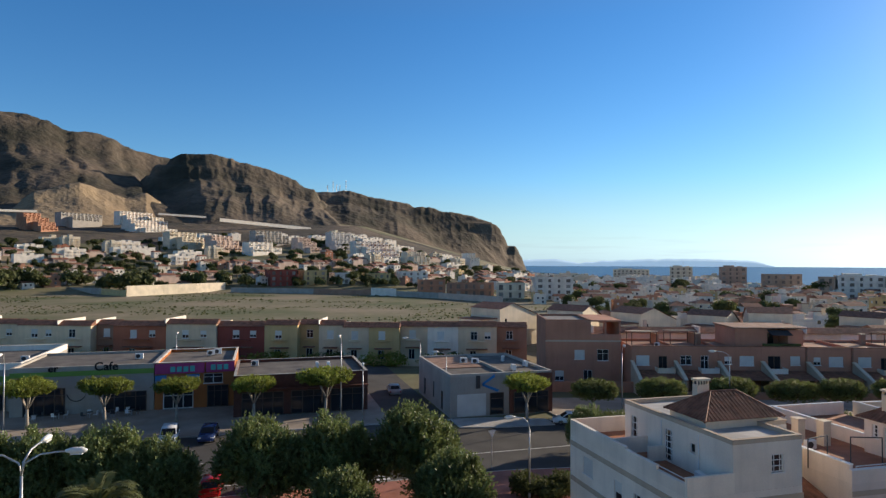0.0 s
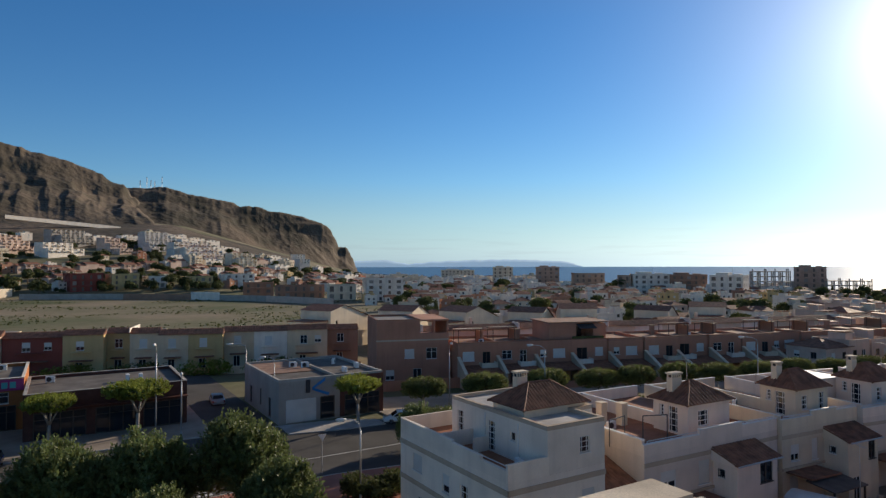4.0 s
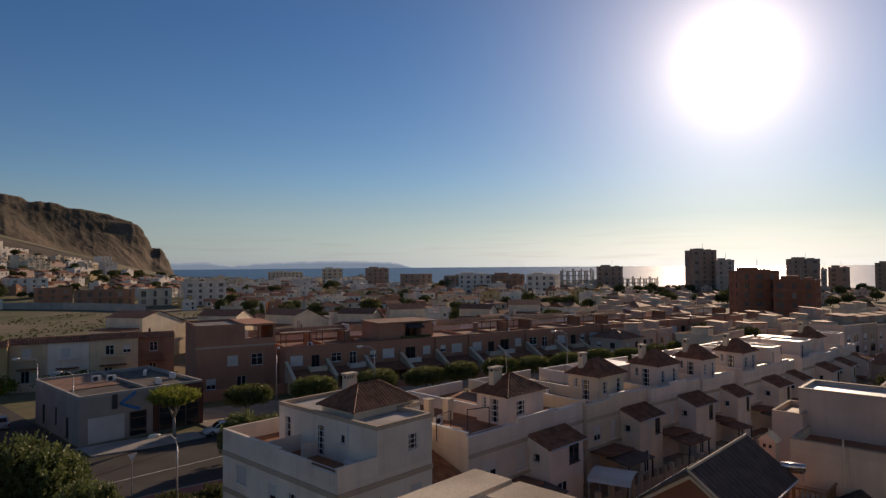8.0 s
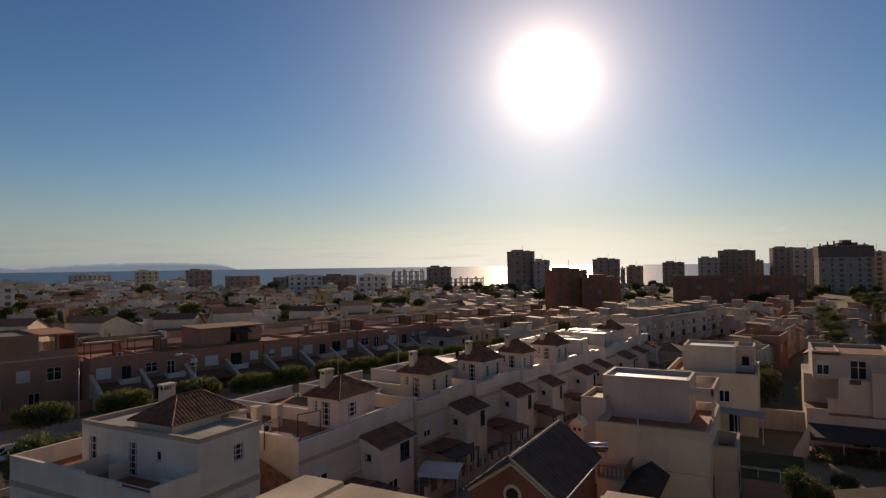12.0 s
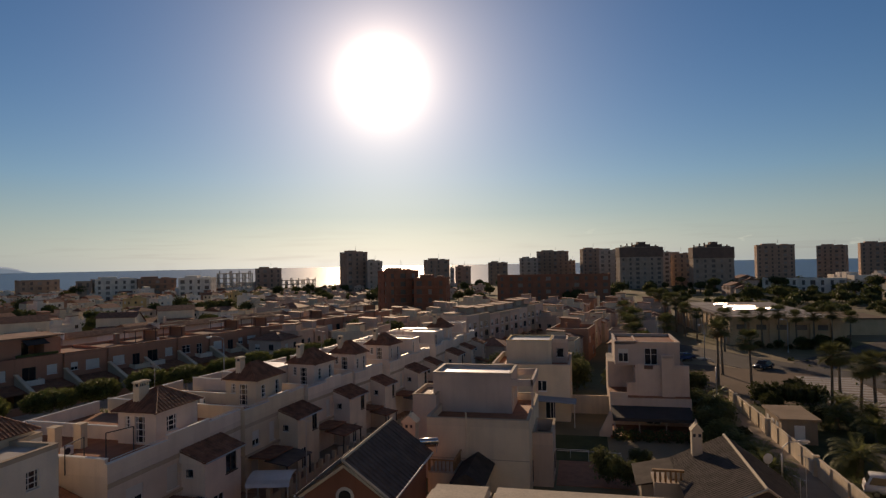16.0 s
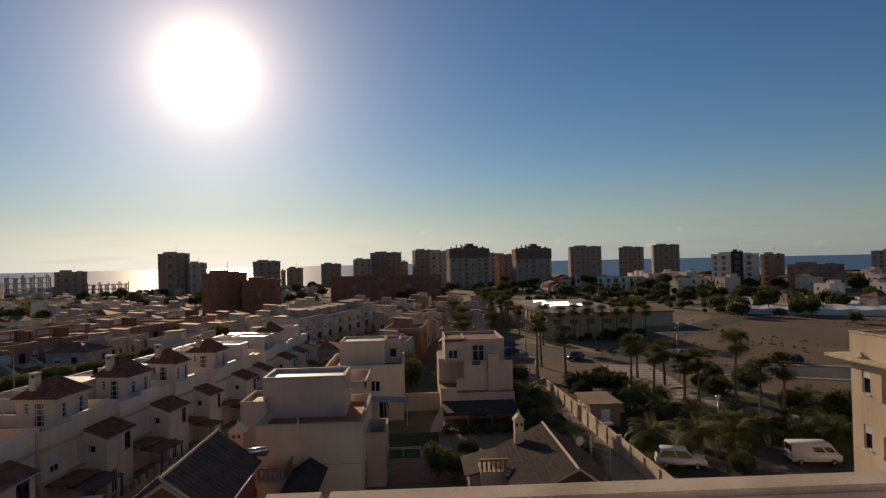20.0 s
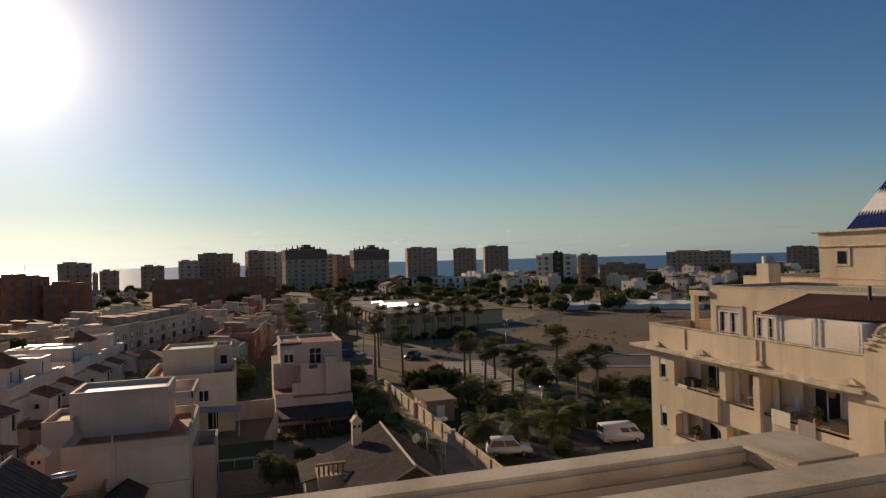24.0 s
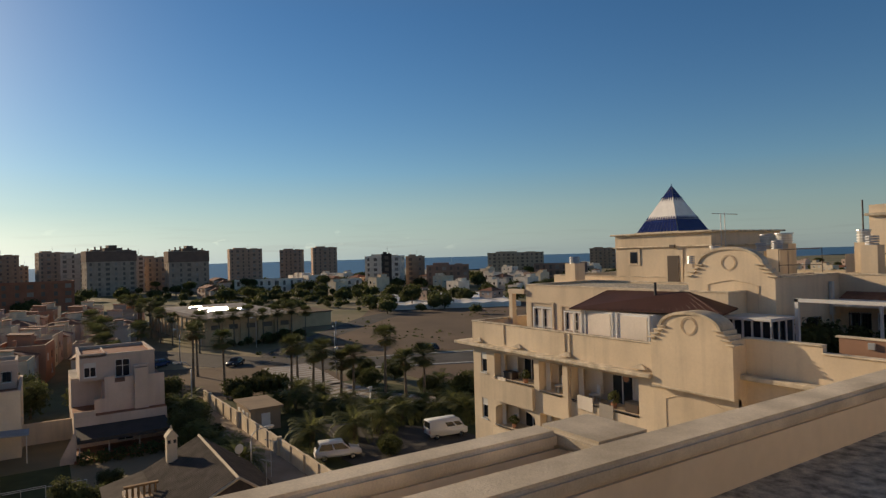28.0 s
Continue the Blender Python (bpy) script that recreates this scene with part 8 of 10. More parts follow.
def cream_gable(m, w=12.0, h=9.6, label="cream house with a mono-pitch tiled roof and a small window"):
    t = thing("gabled_house", label, "house", "cream gabled houses", m=m)
    d = 9.0
    g = Geo()
    wallface(g, (0, 0), (w, 0), 0, h - 3.0, [(1.8, 2.5, h - 4.6, h - 3.4)])
    wallface(g, (w, 0), (w, d), 0, h - 3.0, [(3, 4.2, h - 5.4, h - 4.0)])
    wallface(g, (w, d), (0, d), 0, h - 3.0)
    wallface(g, (0, d), (0, 0), 0, h - 3.0)
    for y in (0, d):
        g.add([(0, y, h - 3.0), (w, y, h - 3.0), (w * 0.35, y, h), (0, y, h - 1.2)], [(0, 1, 2, 3) if y == 0 else (3, 2, 1, 0)])
    g.add([(0, 0, h - 3), (0, d, h - 3), (0, d, h - 1.2), (0, 0, h - 1.2)], [(3, 2, 1, 0)])
    part("wall", g, CREAM, t)
    part("roof", Geo().add([(-0.2, -0.3, h - 1.15), (w * 0.35, -0.3, h + 0.08), (w * 0.35, d + 0.3, h + 0.08), (-0.2, d + 0.3, h - 1.15), (w + 0.2, -0.3, h - 2.95), (w + 0.2, d + 0.3, h - 2.95)], [(0, 1, 2, 3), (1, 4, 5, 2)]), TILE, t)
    part("pane", Geo().box(1.8, 2.5, 0.1, 0.14, h - 4.6, h - 3.4), GLASS, t)
    part("pane", Geo().box(w - 0.14, w - 0.1, 3, 4.2, h - 5.4, h - 4.0), GLASS, t)
    part("annex", Geo().box(-5, 0, 1, 8, 0, h - 3.4), CREAM, t)
    part("annex_roof", Geo().box(-5.2, 0, 0.7, 8.2, h - 3.4, h - 3.2), TILE, t)


for k, (x, y) in enumerate(((52, 131), (68, 126.5), (84, 121.5), (99, 117), (117, 111.5), (134, 106), (152, 101))):
    cream_gable(pose(x + (0, 2.5, -1.5, 3.0, -2.0, 1.0, 0)[k], y + 3, 0, 0, 0, BA + 46 + (0, 8, -12, 4, 26, -6, 10)[k]), (14.0, 11.5, 12.5, 9.5, 10.5, 9.0, 12.0)[k], (10.1, 9.6, 9.2, 8.6, 9.4, 8.4, 9.0)[k])

# ---- avenue trees, lamps, cars ----
umb = None
UMB_LOBES = [(0, 0, 4.6, 2.7, 2.5, 0.72), (1.5, 0.7, 4.85, 1.6, 1.6, 0.72), (-1.6, -0.6, 4.8, 1.6, 1.7, 0.7), (0.2, -1.4, 4.7, 1.9, 1.3, 0.7), (-0.4, 1.5, 4.85, 1.7, 1.2, 0.62)]
for k, (x, y) in enumerate(((-34.5, 83), (-26, 83), (-17.8, 82.4), (-9.9, 82.2), (-1.0, 80), (7.6, 79.6), (31.2, 71.2))):
    if umb is None:
        umb = tree("clipped_tree", "pavement tree with a flat clipped umbrella crown", "clipped pavement trees", pose(x, y, 0.15), UMB_LOBES, 3400, 0.2, 2.5, 0.19, 5, LEAF_YL, PALEBARK, shoots=1300, slen=0.42, sleaf=0.2)
    else:
        copy_thing(umb, pose(x, y, 0.15, 0, 0, 67 * k) @ Matrix.Scale((1.0, 0.98, 0.96, 0.9, 0.92, 1.05, 0.97)[k], 4))
BOX_LOBES = [(0, 0, 3.6, 2.9, 2.4, 1.6), (1.6, 0, 3.5, 1.7, 1.8, 1.5), (-1.6, 0.2, 3.5, 1.7, 1.8, 1.5)]
boxt = None
for k, (x, y) in enumerate(((41.5, 73), (49.8, 70.8), (58.5, 67.8), (66, 65.7), (72.2, 64), (79, 61.8), (85.3, 59.8), (91.5, 57.2), (98, 55), (104.5, 53), (111, 51), (118, 49), (125, 47), (132, 45))):
    if boxt is None:
        boxt = tree("clipped_tree", "dense clipped green avenue tree with rounded crown", "clipped avenue trees", pose(x, y, 0.15, 0, 0, BA) @ Matrix.Diagonal((0.92, 0.95, 0.80, 1)), BOX_LOBES, 3400, 0.21, 2.4, 0.17, 8, LEAF, PALEBARK, shoots=1700, slen=0.42, sleaf=0.18)
    else:
        copy_thing(boxt, pose(x, y, 0.15, 0, 0, BA + (180 if k % 2 else 8 * (k % 3))) @ Matrix.Diagonal((1.0 + 0.04 * (k % 4), 1.0, 1.0 + 0.04 * (k % 3), 1)))
# shrubs on the near side of the avenue behind the white terrace
low = None
for k, (x, y) in enumerate(((34, 55.5), (40.5, 53.8), (46.5, 52.6), (52.5, 51.3), (58, 50.2), (64, 49.2), (70, 48.2), (77, 47.2))):
    if low is None:
        low = tree("shrub", "full green rounded shrub tree beside the avenue", "avenue shrubs", pose(x, y, 0.14), [(0, 0, 2.6, 2.7, 2.2, 1.9), (1.5, 0.4, 2.2, 1.6, 1.7, 1.5)], 2600, 0.17, 1.4, 0.12, 12, LEAF, shoots=1000, slen=0.45, sleaf=0.18)
    else:
        copy_thing(low, pose(x, y, 0.14, 0, 0, 50 * k) @ Matrix.Scale(0.8 + 0.07 * (k % 3), 4))
# big full trees on the near pavement
BIG = []
for seed_ in (4, 9):
    rnd = random.Random(seed_)
    lobes_ = [(0, 0, 3.6, 2.4, 2.4, 1.9)]
    for i in range(19):
        a = 2.4 * i + rnd.uniform(-0.3, 0.3)
        q_ = 0.62 * math.sqrt(i + 0.5)
        lobes_.append((q_ * math.cos(a), q_ * math.sin(a), rnd.uniform(4.3, 5.4) - 0.13 * q_ * q_ * 1.6, rnd.uniform(0.6, 0.85), rnd.uniform(0.6, 0.85), rnd.uniform(1.2, 1.9)))
    for i in range(9):
        a = 0.7 * i + rnd.uniform(-0.3, 0.3)
        lobes_.append((2.5 * math.cos(a), 2.5 * math.sin(a), rnd.uniform(2.2, 3.2), 0.8, 0.8, rnd.uniform(1.2, 1.6)))
    BIG.append(lobes_)
bigs = [tree("full_tree", "large dense dark green rounded street tree", "full street trees", pose(*p, 0.14), BIG[i], 9500, 0.17, 2.3, 0.2, 20 + i, LEAF_FICUS, shoots=3300, slen=0.8, sleaf=0.27) for i, p in enumerate(((0.0, 52.5), (5.5, 51.6)))]
for k, (x, y, s, i) in enumerate(((12.3, 50.6, 1.1, 0), (13.2, 43.4, 0.85, 1), (5.4, 43.8, 0.74, 1), (-7.5, 52.0, 0.85, 1), (-11.0, 53.5, 0.95, 0), (-16.0, 54.0, 0.95, 1), (-21.0, 54.5, 1.0, 0), (-27.0, 55.0, 0.9, 1), (32.2, 57.8, 0.68, 1))):
    if s > 0:
        copy_thing(bigs[i], pose(x, y, 0.14, 0, 0, 73 * k) @ Matrix.Scale(s, 4))
def clipped_hedge(m, ln, h, seed, group="park hedges"):
    t = thing("hedge", "dense boxy clipped dark green hedge", "hedge", group, m=m)
    rnd = random.Random(seed)
    n = max(2, int(ln / 1.1))
    lobes = [((i + 0.5) * ln / n, rnd.uniform(-0.15, 0.15), h * 0.52, 0.95, 1.25, h * 0.5) for i in range(n)]
    lobes += [((i + 0.5) * ln / n, sg * 0.7, h * 0.62, 0.8, 0.8, h * 0.38) for i in range(n) for sg in (-1, 1)]
    g = shoot_cloud(seed, lobes, int(150 * n), 0.3, 0.2, 0.6)
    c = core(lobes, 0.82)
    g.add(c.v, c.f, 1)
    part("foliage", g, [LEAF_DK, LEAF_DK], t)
    part("stems", Geo().tube([(ln * 0.3, 0, 0), (ln * 0.3, 0, h * 0.5)], 0.08, 5).tube([(ln * 0.7, 0, 0), (ln * 0.7, 0, h * 0.5)], 0.08, 5), BARK, t)


for k, (x, y, a, ln, h) in enumerate(((20.6, 49.0, -8, 1.2, 1.5), (22.1, 48.0, -14, 1.6, 1.25), (23.9, 48.2, -20, 1.2, 1.6))):
    clipped_hedge(pose(x, y, 0.14, 0, 0, a), ln, h, 410 + k, "pavement hedges")
date_palm(pose(-9.7, 43.6, 0.1), 4.4, 3, 1.05)

street_lamp(pose(9.5, 79.3, 0.15, 0, 0, 250), 10.2, 1, 0.5)
street_lamp(pose(11.9, 77.0, 0.15, 0, 0, 260), 7.0, 1, 0.4)
street_lamp(pose(23.0, 92.5, 0.15, 0, 0, 180), 8.0, 1, 2.0)
street_lamp(pose(23.6, 80.5, 0.15, 0, 0, 180), 7.5, 1, 1.2)
street_lamp(pose(21.2, 47.9, 0.14, 0, 0, 172), 6.7, 1, 1.3)
street_lamp(pose(-26.3, 76.9, 0.15, 0, 0, 260), 9.5, 1, 0.5)
street_lamp(pose(44.8, 71.9, 0.15, 0, 0, 255), 8.8, 1, 0.5)
street_lamp(pose(57.2, 66.9, 0.15, 0, 0, 160), 8.2, 1, 1.8)
street_lamp(pose(83.0, 52.0, 0.15, 0, 0, 160), 9.2, 1, 2.2)
street_lamp(pose(-13.2, 108, 0, 0, 0, 90), 8.0, 1, 0.8)
street_lamp(pose(-10.2, 32.0, 0.1, 0, 0, -8), 10.9, 3, 1.9, label="tall galvanised street lamp with three curved arms")


def road_sign(x, y):
    t = thing("traffic_sign", "give-way triangle sign on a thin grey post", "traffic sign", m=pose(x, y, 0.1, 0, 0, 10))
    part("post", Geo().tube([(0, 0, 0), (0, 0, 3.4)], 0.04, 6), METAL, t)
    part("plate", Geo().wedge([(-0.42, 3.55), (0.42, 3.55), (0.0, 2.85)], -0.06, -0.03, "y"), WFRAME, t)


road_sign(21.0, 56.2)
for x, y, a, p, k, l in ((-9.6, 73.6, -88, WHITEPAINT, "suv", "white estate car parked beside the kerb"), (-14.2, 73.9, -90, WHITEPAINT, "hatchback", "white hatchback parked beside the kerb"),
                         (-5.6, 73.8, -95, BLUEPAINT, "hatchback", "dark blue hatchback parked at the kerb"), (-26.2, 73.6, -90, SILVERPAINT, "hatchback", "silver hatchback parked at the kerb"),
                         (18.9, 92.2, 85, SILVERPAINT, "sedan", "silver saloon car parked in the side street"), (-4.0, 56.8, 88, REDPAINT, "hatchback", "bright red hatchback parked between trees"),
                         (36.0, 69.3, 160, WHITEPAINT, "hatchback", "white hatchback parked beside the pavement"), (-19.0, 57.0, 90, WHITEPAINT, "hatchback", "white hatchback parked under trees"),
                         (-9.0, 57.0, 92, DARKPAINT, "sedan", "dark saloon parked under trees"), (2.6, 57.2, 90, WHITEPAINT, "suv", "white car parked under trees"), (-21.5, 73.8, -90, DARKPAINT, "sedan", "dark saloon parked at the kerb")):
    vehicle(pose(x, y, 0.02, 0, 0, a), p, k, l)

# ---- the park, lane and bare plots beyond the villas ----
strip("road", "narrow pale paved lane beside garden wall", "lane", [(44, -20.2), (100, -18.2)], [(44, -16.2), (100, -14.4)], -0.1, 0.03, PAVE)
strip("lawn", "green planted park ground", "lawn", [(52, -46), (66, -52), (92, -42)], [(52, -20.4), (66, -19.8), (92, -19.0)], -0.1, 0.05, LAWN)
strip("road", "grey asphalt parking strip in the park", "road", [(46, -40), (58, -38.5), (68, -31.5)], [(46, -25), (58, -24), (70, -26)], -0.1, 0.09, ASPHALT)
strip("pavement", "pale park ground between lane and street", "pavement", [(92, -43), (112, -40)], [(90, -16), (124, -16)], -0.1, 0.06, DIRT)
strip("road", "asphalt street curving past bare plots", "road", [(190, 24), (136, -17), (109, -32), (100, -48), (92, -66), (70, -115)], [(196, 14), (146, -24), (120, -40), (110, -55), (103, -72), (84, -120)], -0.1, 0.04, ASPHALT)
strip("road", "asphalt street between bare plots", "road", [(112, -38), (129, -46.5), (145, -61), (175, -91), (200, -126)], [(118, -31), (132, -41), (151, -57), (184, -86), (212, -124)], -0.1, 0.045, ASPHALT)
strip("ground_plot", "bare brown levelled building plot", "plot", [(113, -50), (106, -74), (90, -118), (96, -190)], [(148, -55), (172, -79), (215, -105), (240, -150)], -0.1, 0.03, DIRT)
strip("ground_plot", "bare brown plot behind the palm walk", "plot", [(74, -50), (62, -60), (60, -90)], [(99, -50), (91, -67), (80, -92)], -0.1, 0.035, DIRT)
for a, b in (([(109, -56), (103.5, -70), (84, -112)], 1), ([(99, -49), (92.3, -64), (71, -110)], 2)):
    strip("trim", "pale kerb along the street", "kerb", a, [(x + 0.8, y - 0.25) for x, y in a], 0.0, 0.16, KERB)


def plaza():
    """A curved promenade of pale and dark paving bands."""
    t = thing("promenade", "curved promenade of light paving with dark bands", "promenade", kind="structure")
    pts = [Vector((112, -37, 0)), Vector((100, -36.2, 0)), Vector((90, -35, 0)), Vector((82, -37.5, 0)), Vector((74, -42.5, 0)), Vector((64, -50, 0)), Vector((56, -57, 0))]
    k = 0
    for i in range(len(pts) - 1):
        n = int((pts[i + 1] - pts[i]).length / 0.9)
        d = (pts[i + 1] - pts[i]) / n
        w = Vector((-d.y, d.x, 0)).normalized() * (4.0 if i < 3 else 1.9)
        for j in range(n):
            a = pts[i] + d * j
            b = a + d * 0.96
            g = Geo().prism([((a + w).x, (a + w).y), ((a - w).x, (a - w).y), ((b - w).x, (b - w).y), ((b + w).x, (b + w).y)][::-1], 0.02, 0.12)
            part("paving_band", g, KERB if k % 2 else PAVE, t)
            k += 1


plaza()


def lane_wall():
    t = thing("garden_wall", "long ochre plastered garden wall with piers", "wall")
    for i in range(13):
        x = 48.5 + 3.3 * i
        y = -20.0 + 0.033 * (x - 50)
        part("wall_panel", Geo().box(x, x + 3.28, y - 0.12, y + 0.12, 0, 1.7), SAND, t)
        if i % 4 == 0:
            part("pier", Geo().box(x - 0.2, x + 0.2, y - 0.28, y + 0.28, 0, 1.85), CREAM, t)


lane_wall()


HUTWALL = stucco("hut_tan", (0.34, 0.26, 0.19))
HUTROOF = stucco("hut_roof", (0.30, 0.22, 0.15))


def hut():
    t = thing("utility_hut", "small tan flat-roofed utility hut with white doors", "hut", m=pose(71.5, -23.0, 0, 0, 0, 0))
    body = rect(0, 6.0, 0, 3.4)
    block(t, body, 0, 2.5, HUTWALL, {})
    part("roof", Geo().box(-0.3, 6.3, -0.3, 3.7, 2.5, 2.72), HUTROOF, t)
    for x in (1.0, 2.6, 4.4):
        part("door", Geo().box(x, x + 0.9, 3.4, 3.45, 0.1, 2.0), WFRAME, t)
    part("door", Geo().box(-0.05, 0, 1.2, 2.2, 0.1, 2.0), WFRAME, t)


hut()
vehicle(pose(57.1, -23.9, 0.09, 0, 0, -105), WHITEPAINT, "suv", "white four-wheel-drive car parked by the garden wall")
vehicle(pose(56.75, -36.2, 0.09, 0, 0, -97) @ Matrix.Scale(0.92, 4), WHITEPAINT, "van", "white van with side windows parked beside the park")
vehicle(pose(119, -30, 0.06, 0, 0, 140), DARKPAINT, "sedan", "dark saloon parked beside the street")
vehicle(pose(127, -18, 0.06, 0, 0, 130), BLUEPAINT, "sedan", "dark blue saloon driving lane side")
vehicle(pose(109, -66, 0.06, 0, 0, 65), DARKPAINT, "hatchback", "dark hatchback parked by the bare plot")
vehicle(pose(100.5, -14.5, 0.06, 0, 0, 180), DARKPAINT, "sedan", "dark saloon parked near the villas")
for k, (x, y, h) in enumerate(((89.3, -30.5, 6.8), (99.5, -35.0, 5.2), (87.8, -33.2, 5.4), (82.6, -32.8, 6.8), (81.7, -36.9, 5.6), (82.0, -35.1, 4.9), (75.1, -38.5, 8.7), (75.4, -41.8, 5.1), (70.2, -41.7, 6.4), (101, -19.2, 8.8), (97.6, -23.0, 7.4), (112, -22, 7.5), (118, -14, 8.0))):
    fan_palm(pose(x, y, 0.05, 0, 0, 40 * k), h, 100 + k)
fp = fan_palm(pose(140, -28, 0), 7.5, 140)
for k in range(11):
    copy_thing(fp, pose(158 + 6.0 * k + (k % 3), -25.6 + 0.35 * k + 1.2 * (k % 2), 0, 0, 0, 50 * k) @ Matrix.Scale(0.85 + 0.1 * (k % 4), 4))
for k in range(7):
    copy_thing(fp, pose(146.4 - 0.2 * k, -33.5 - 3.3 * k, 0, 0, 0, 37 * k) @ Matrix.Scale(0.9 + 0.06 * (k % 3), 4))
for k in range(8):
    copy_thing(fp, pose(112 + 5.5 * k, -9.5 + 0.7 * (k % 3), 0, 0, 0, 61 * k) @ Matrix.Scale(0.8 + 0.1 * (k % 4), 4))
dp = date_palm(pose(62.0, -23.2, 0.05), 1.6, 31, 1.2)
for k, (x, y, s) in enumerate(((61.6, -27.8, 1.0), (62.6, -31.8, 0.85), (64.6, -35.2, 0.9), (63.0, -41.7, 0.9), (66, -44, 0.9), (71, -47.5, 0.8), (77, -48.5, 0.8), (83.5, -29.5, 0.9), (87, -31, 0.7), (62, -15, 0.8), (57.5, -14.8, 0.9), (86, -15, 0.8), (90, -17, 0.7), (66.3, -32.4, 0.95), (70.0, -35.6, 0.85), (62.4, -38.6, 0.8), (60.6, -41.5, 0.9), (73.5, -29.2, 0.8), (78.5, -27.2, 0.85), (80.5, -31.5, 0.8), (68.5, -40.5, 0.7), (75, -33, 0.7), (64, -46, 0.8), (69.5, -13.5, 0.8), (66.5, -14.6, 0.7), (74.5, -14.2, 0.9), (82, -14.6, 0.8), (58, -46.5, 0.75))):
    copy_thing(dp, pose(x, y, 0.05, 0, 0, 53 * k) @ Matrix.Scale(s, 4))
clipped_hedge(pose(90.6, -21.4, 0.05, 0, 0, -94), 3.5, 2.7, 401)
clipped_hedge(pose(90.2, -25.1, 0.05, 0, 0, -104), 4.8, 2.7, 402)
bg_ = thing("flowering_shrub", "low shrub with magenta blossoms in the park", "shrub", m=pose(70.9, -36.2, 0.05))
part("foliage", leaf_cloud(403, [(0, 0, 0.6, 1.3, 1.0, 0.6)], 420, 0.13), LEAF_DK, bg_)
part("blossom", leaf_cloud(404, [(0, 0, 0.75, 1.25, 0.95, 0.6)], 170, 0.11), mat("magenta_petal", (0.40, 0.03, 0.09), 0.6, var=0.2), bg_)
rt = tree("round_tree", "low dense dark green rounded park tree", "park trees", pose(66.6, -46.5, 0.05), [(0, 0, 2.2, 2.6, 2.6, 1.9), (1.2, 0.6, 2.0, 1.7, 1.7, 1.5)], 2600, 0.17, 1.2, 0.14, 41, LEAF_DK, shoots=1000, slen=0.4, sleaf=0.2)
for k, (x, y, s) in enumerate(((54.6, -28.4, 0.45), (84.0, -40.6, 0.7), (87.5, -46.5, 0.8), (66.5, -52, 0.8), (60.5, -52.5, 0.95), (72, -52.0, 0.6), (95.5, -28, 0.6), (71, -38.2, 0.35), (79, -23.6, 0.5), (56, -28.8, 0.4), (80.6, -26.2, 0.5), (64, -23.4, 0.32), (66, -38.5, 0.4), (75.5, -45.5, 0.6), (69.5, -44.6, 0.6), (58.5, -44.8, 0.6), (87.5, -22.8, 0.5), (56.5, -49.5, 0.8), (90, -41, 0.5), (94.5, -45, 0.6), (61.5, -13.8, 0.5), (67.5, -12.4, 0.6), (77.5, -13.2, 0.5), (85.2, -13.2, 0.6), (71, -15.6, 0.4))):
    copy_thing(rt, pose(x, y, 0.05, 0, 0, 81 * k) @ Matrix.Scale(s, 4))
for k in range(10):
    copy_thing(rt, pose(146.6 - 0.1 * k - 0.7 * (k % 3), -34.0 - 2.0 * k, 0, 0, 0, 47 * k) @ Matrix.Scale((0.35, 0.6, 0.45, 0.7)[k % 4] * (1.0 if k > 4 else 0.6), 4))
# garden greenery between the villas
gt = tree("garden_tree", "loose olive green garden tree", "garden trees", pose(70.5, 7.6, 0), [(0, 0, 2.2, 1.9, 1.8, 1.6), (1.0, 0.8, 2.9, 1.3, 1.2, 1.2), (-0.9, -0.6, 2.6, 1.2, 1.3, 1.2)], 1900, 0.15, 1.4, 0.12, 44, LEAF_OL)
for k, (x, y, s) in enumerate(((56.6, -1.6, 0.72), (56.2, -3.2, 0.55), (60.6, -4.6, 0.5), (55.0, -4.6, 0.45), (92, 4.5, 1.3), (96, 1.5, 1.2), (91, 9, 1.4), (98, 7, 1.1), (104, 3, 1.2), (95, -4, 1.0), (72.4, -13.2, 0.9), (78.5, -15.2, 0.8), (92.5, -14.2, 1.0), (97, -12.2, 1.0), (108, 9, 1.3), (115, 5, 1.2), (101, 13, 1.2))):
    copy_thing(gt, pose(x, y, 0, 0, 0, 97 * k) @ Matrix.Scale(s, 4))


fence = thing("garden_fence", "low white tubular frame at the edge of a shaded lawn", "fence", m=pose(63.2, 3.5, 0, 0, 0, -90))
part("rail", Geo().tube([(0, 0, 0.9), (3.5, 0, 0.9)], 0.03, 6), WFRAME, fence)
for x in (0.0, 1.75, 3.5):
    part("post", Geo().tube([(x, 0, 0), (x, 0, 0.9)], 0.03, 6), WFRAME, fence)


for k in range(6):
    sh = thing("veranda_shrub", "dark leafy shrub with red blossoms before the veranda", "shrub", "veranda shrubs", m=pose(70.6, -10.8 + 1.5 * k, 0, 0, 0, 40 * k))
    part("foliage", leaf_cloud(420 + k, [(0, 0, 0.55, 0.8, 0.75, 0.55 + 0.08 * (k % 3))], 260, 0.13), LEAF_DK, sh)
    part("stem", Geo().tube([(0, 0, 0), (0, 0, 0.6)], 0.05, 5), BARK, sh)


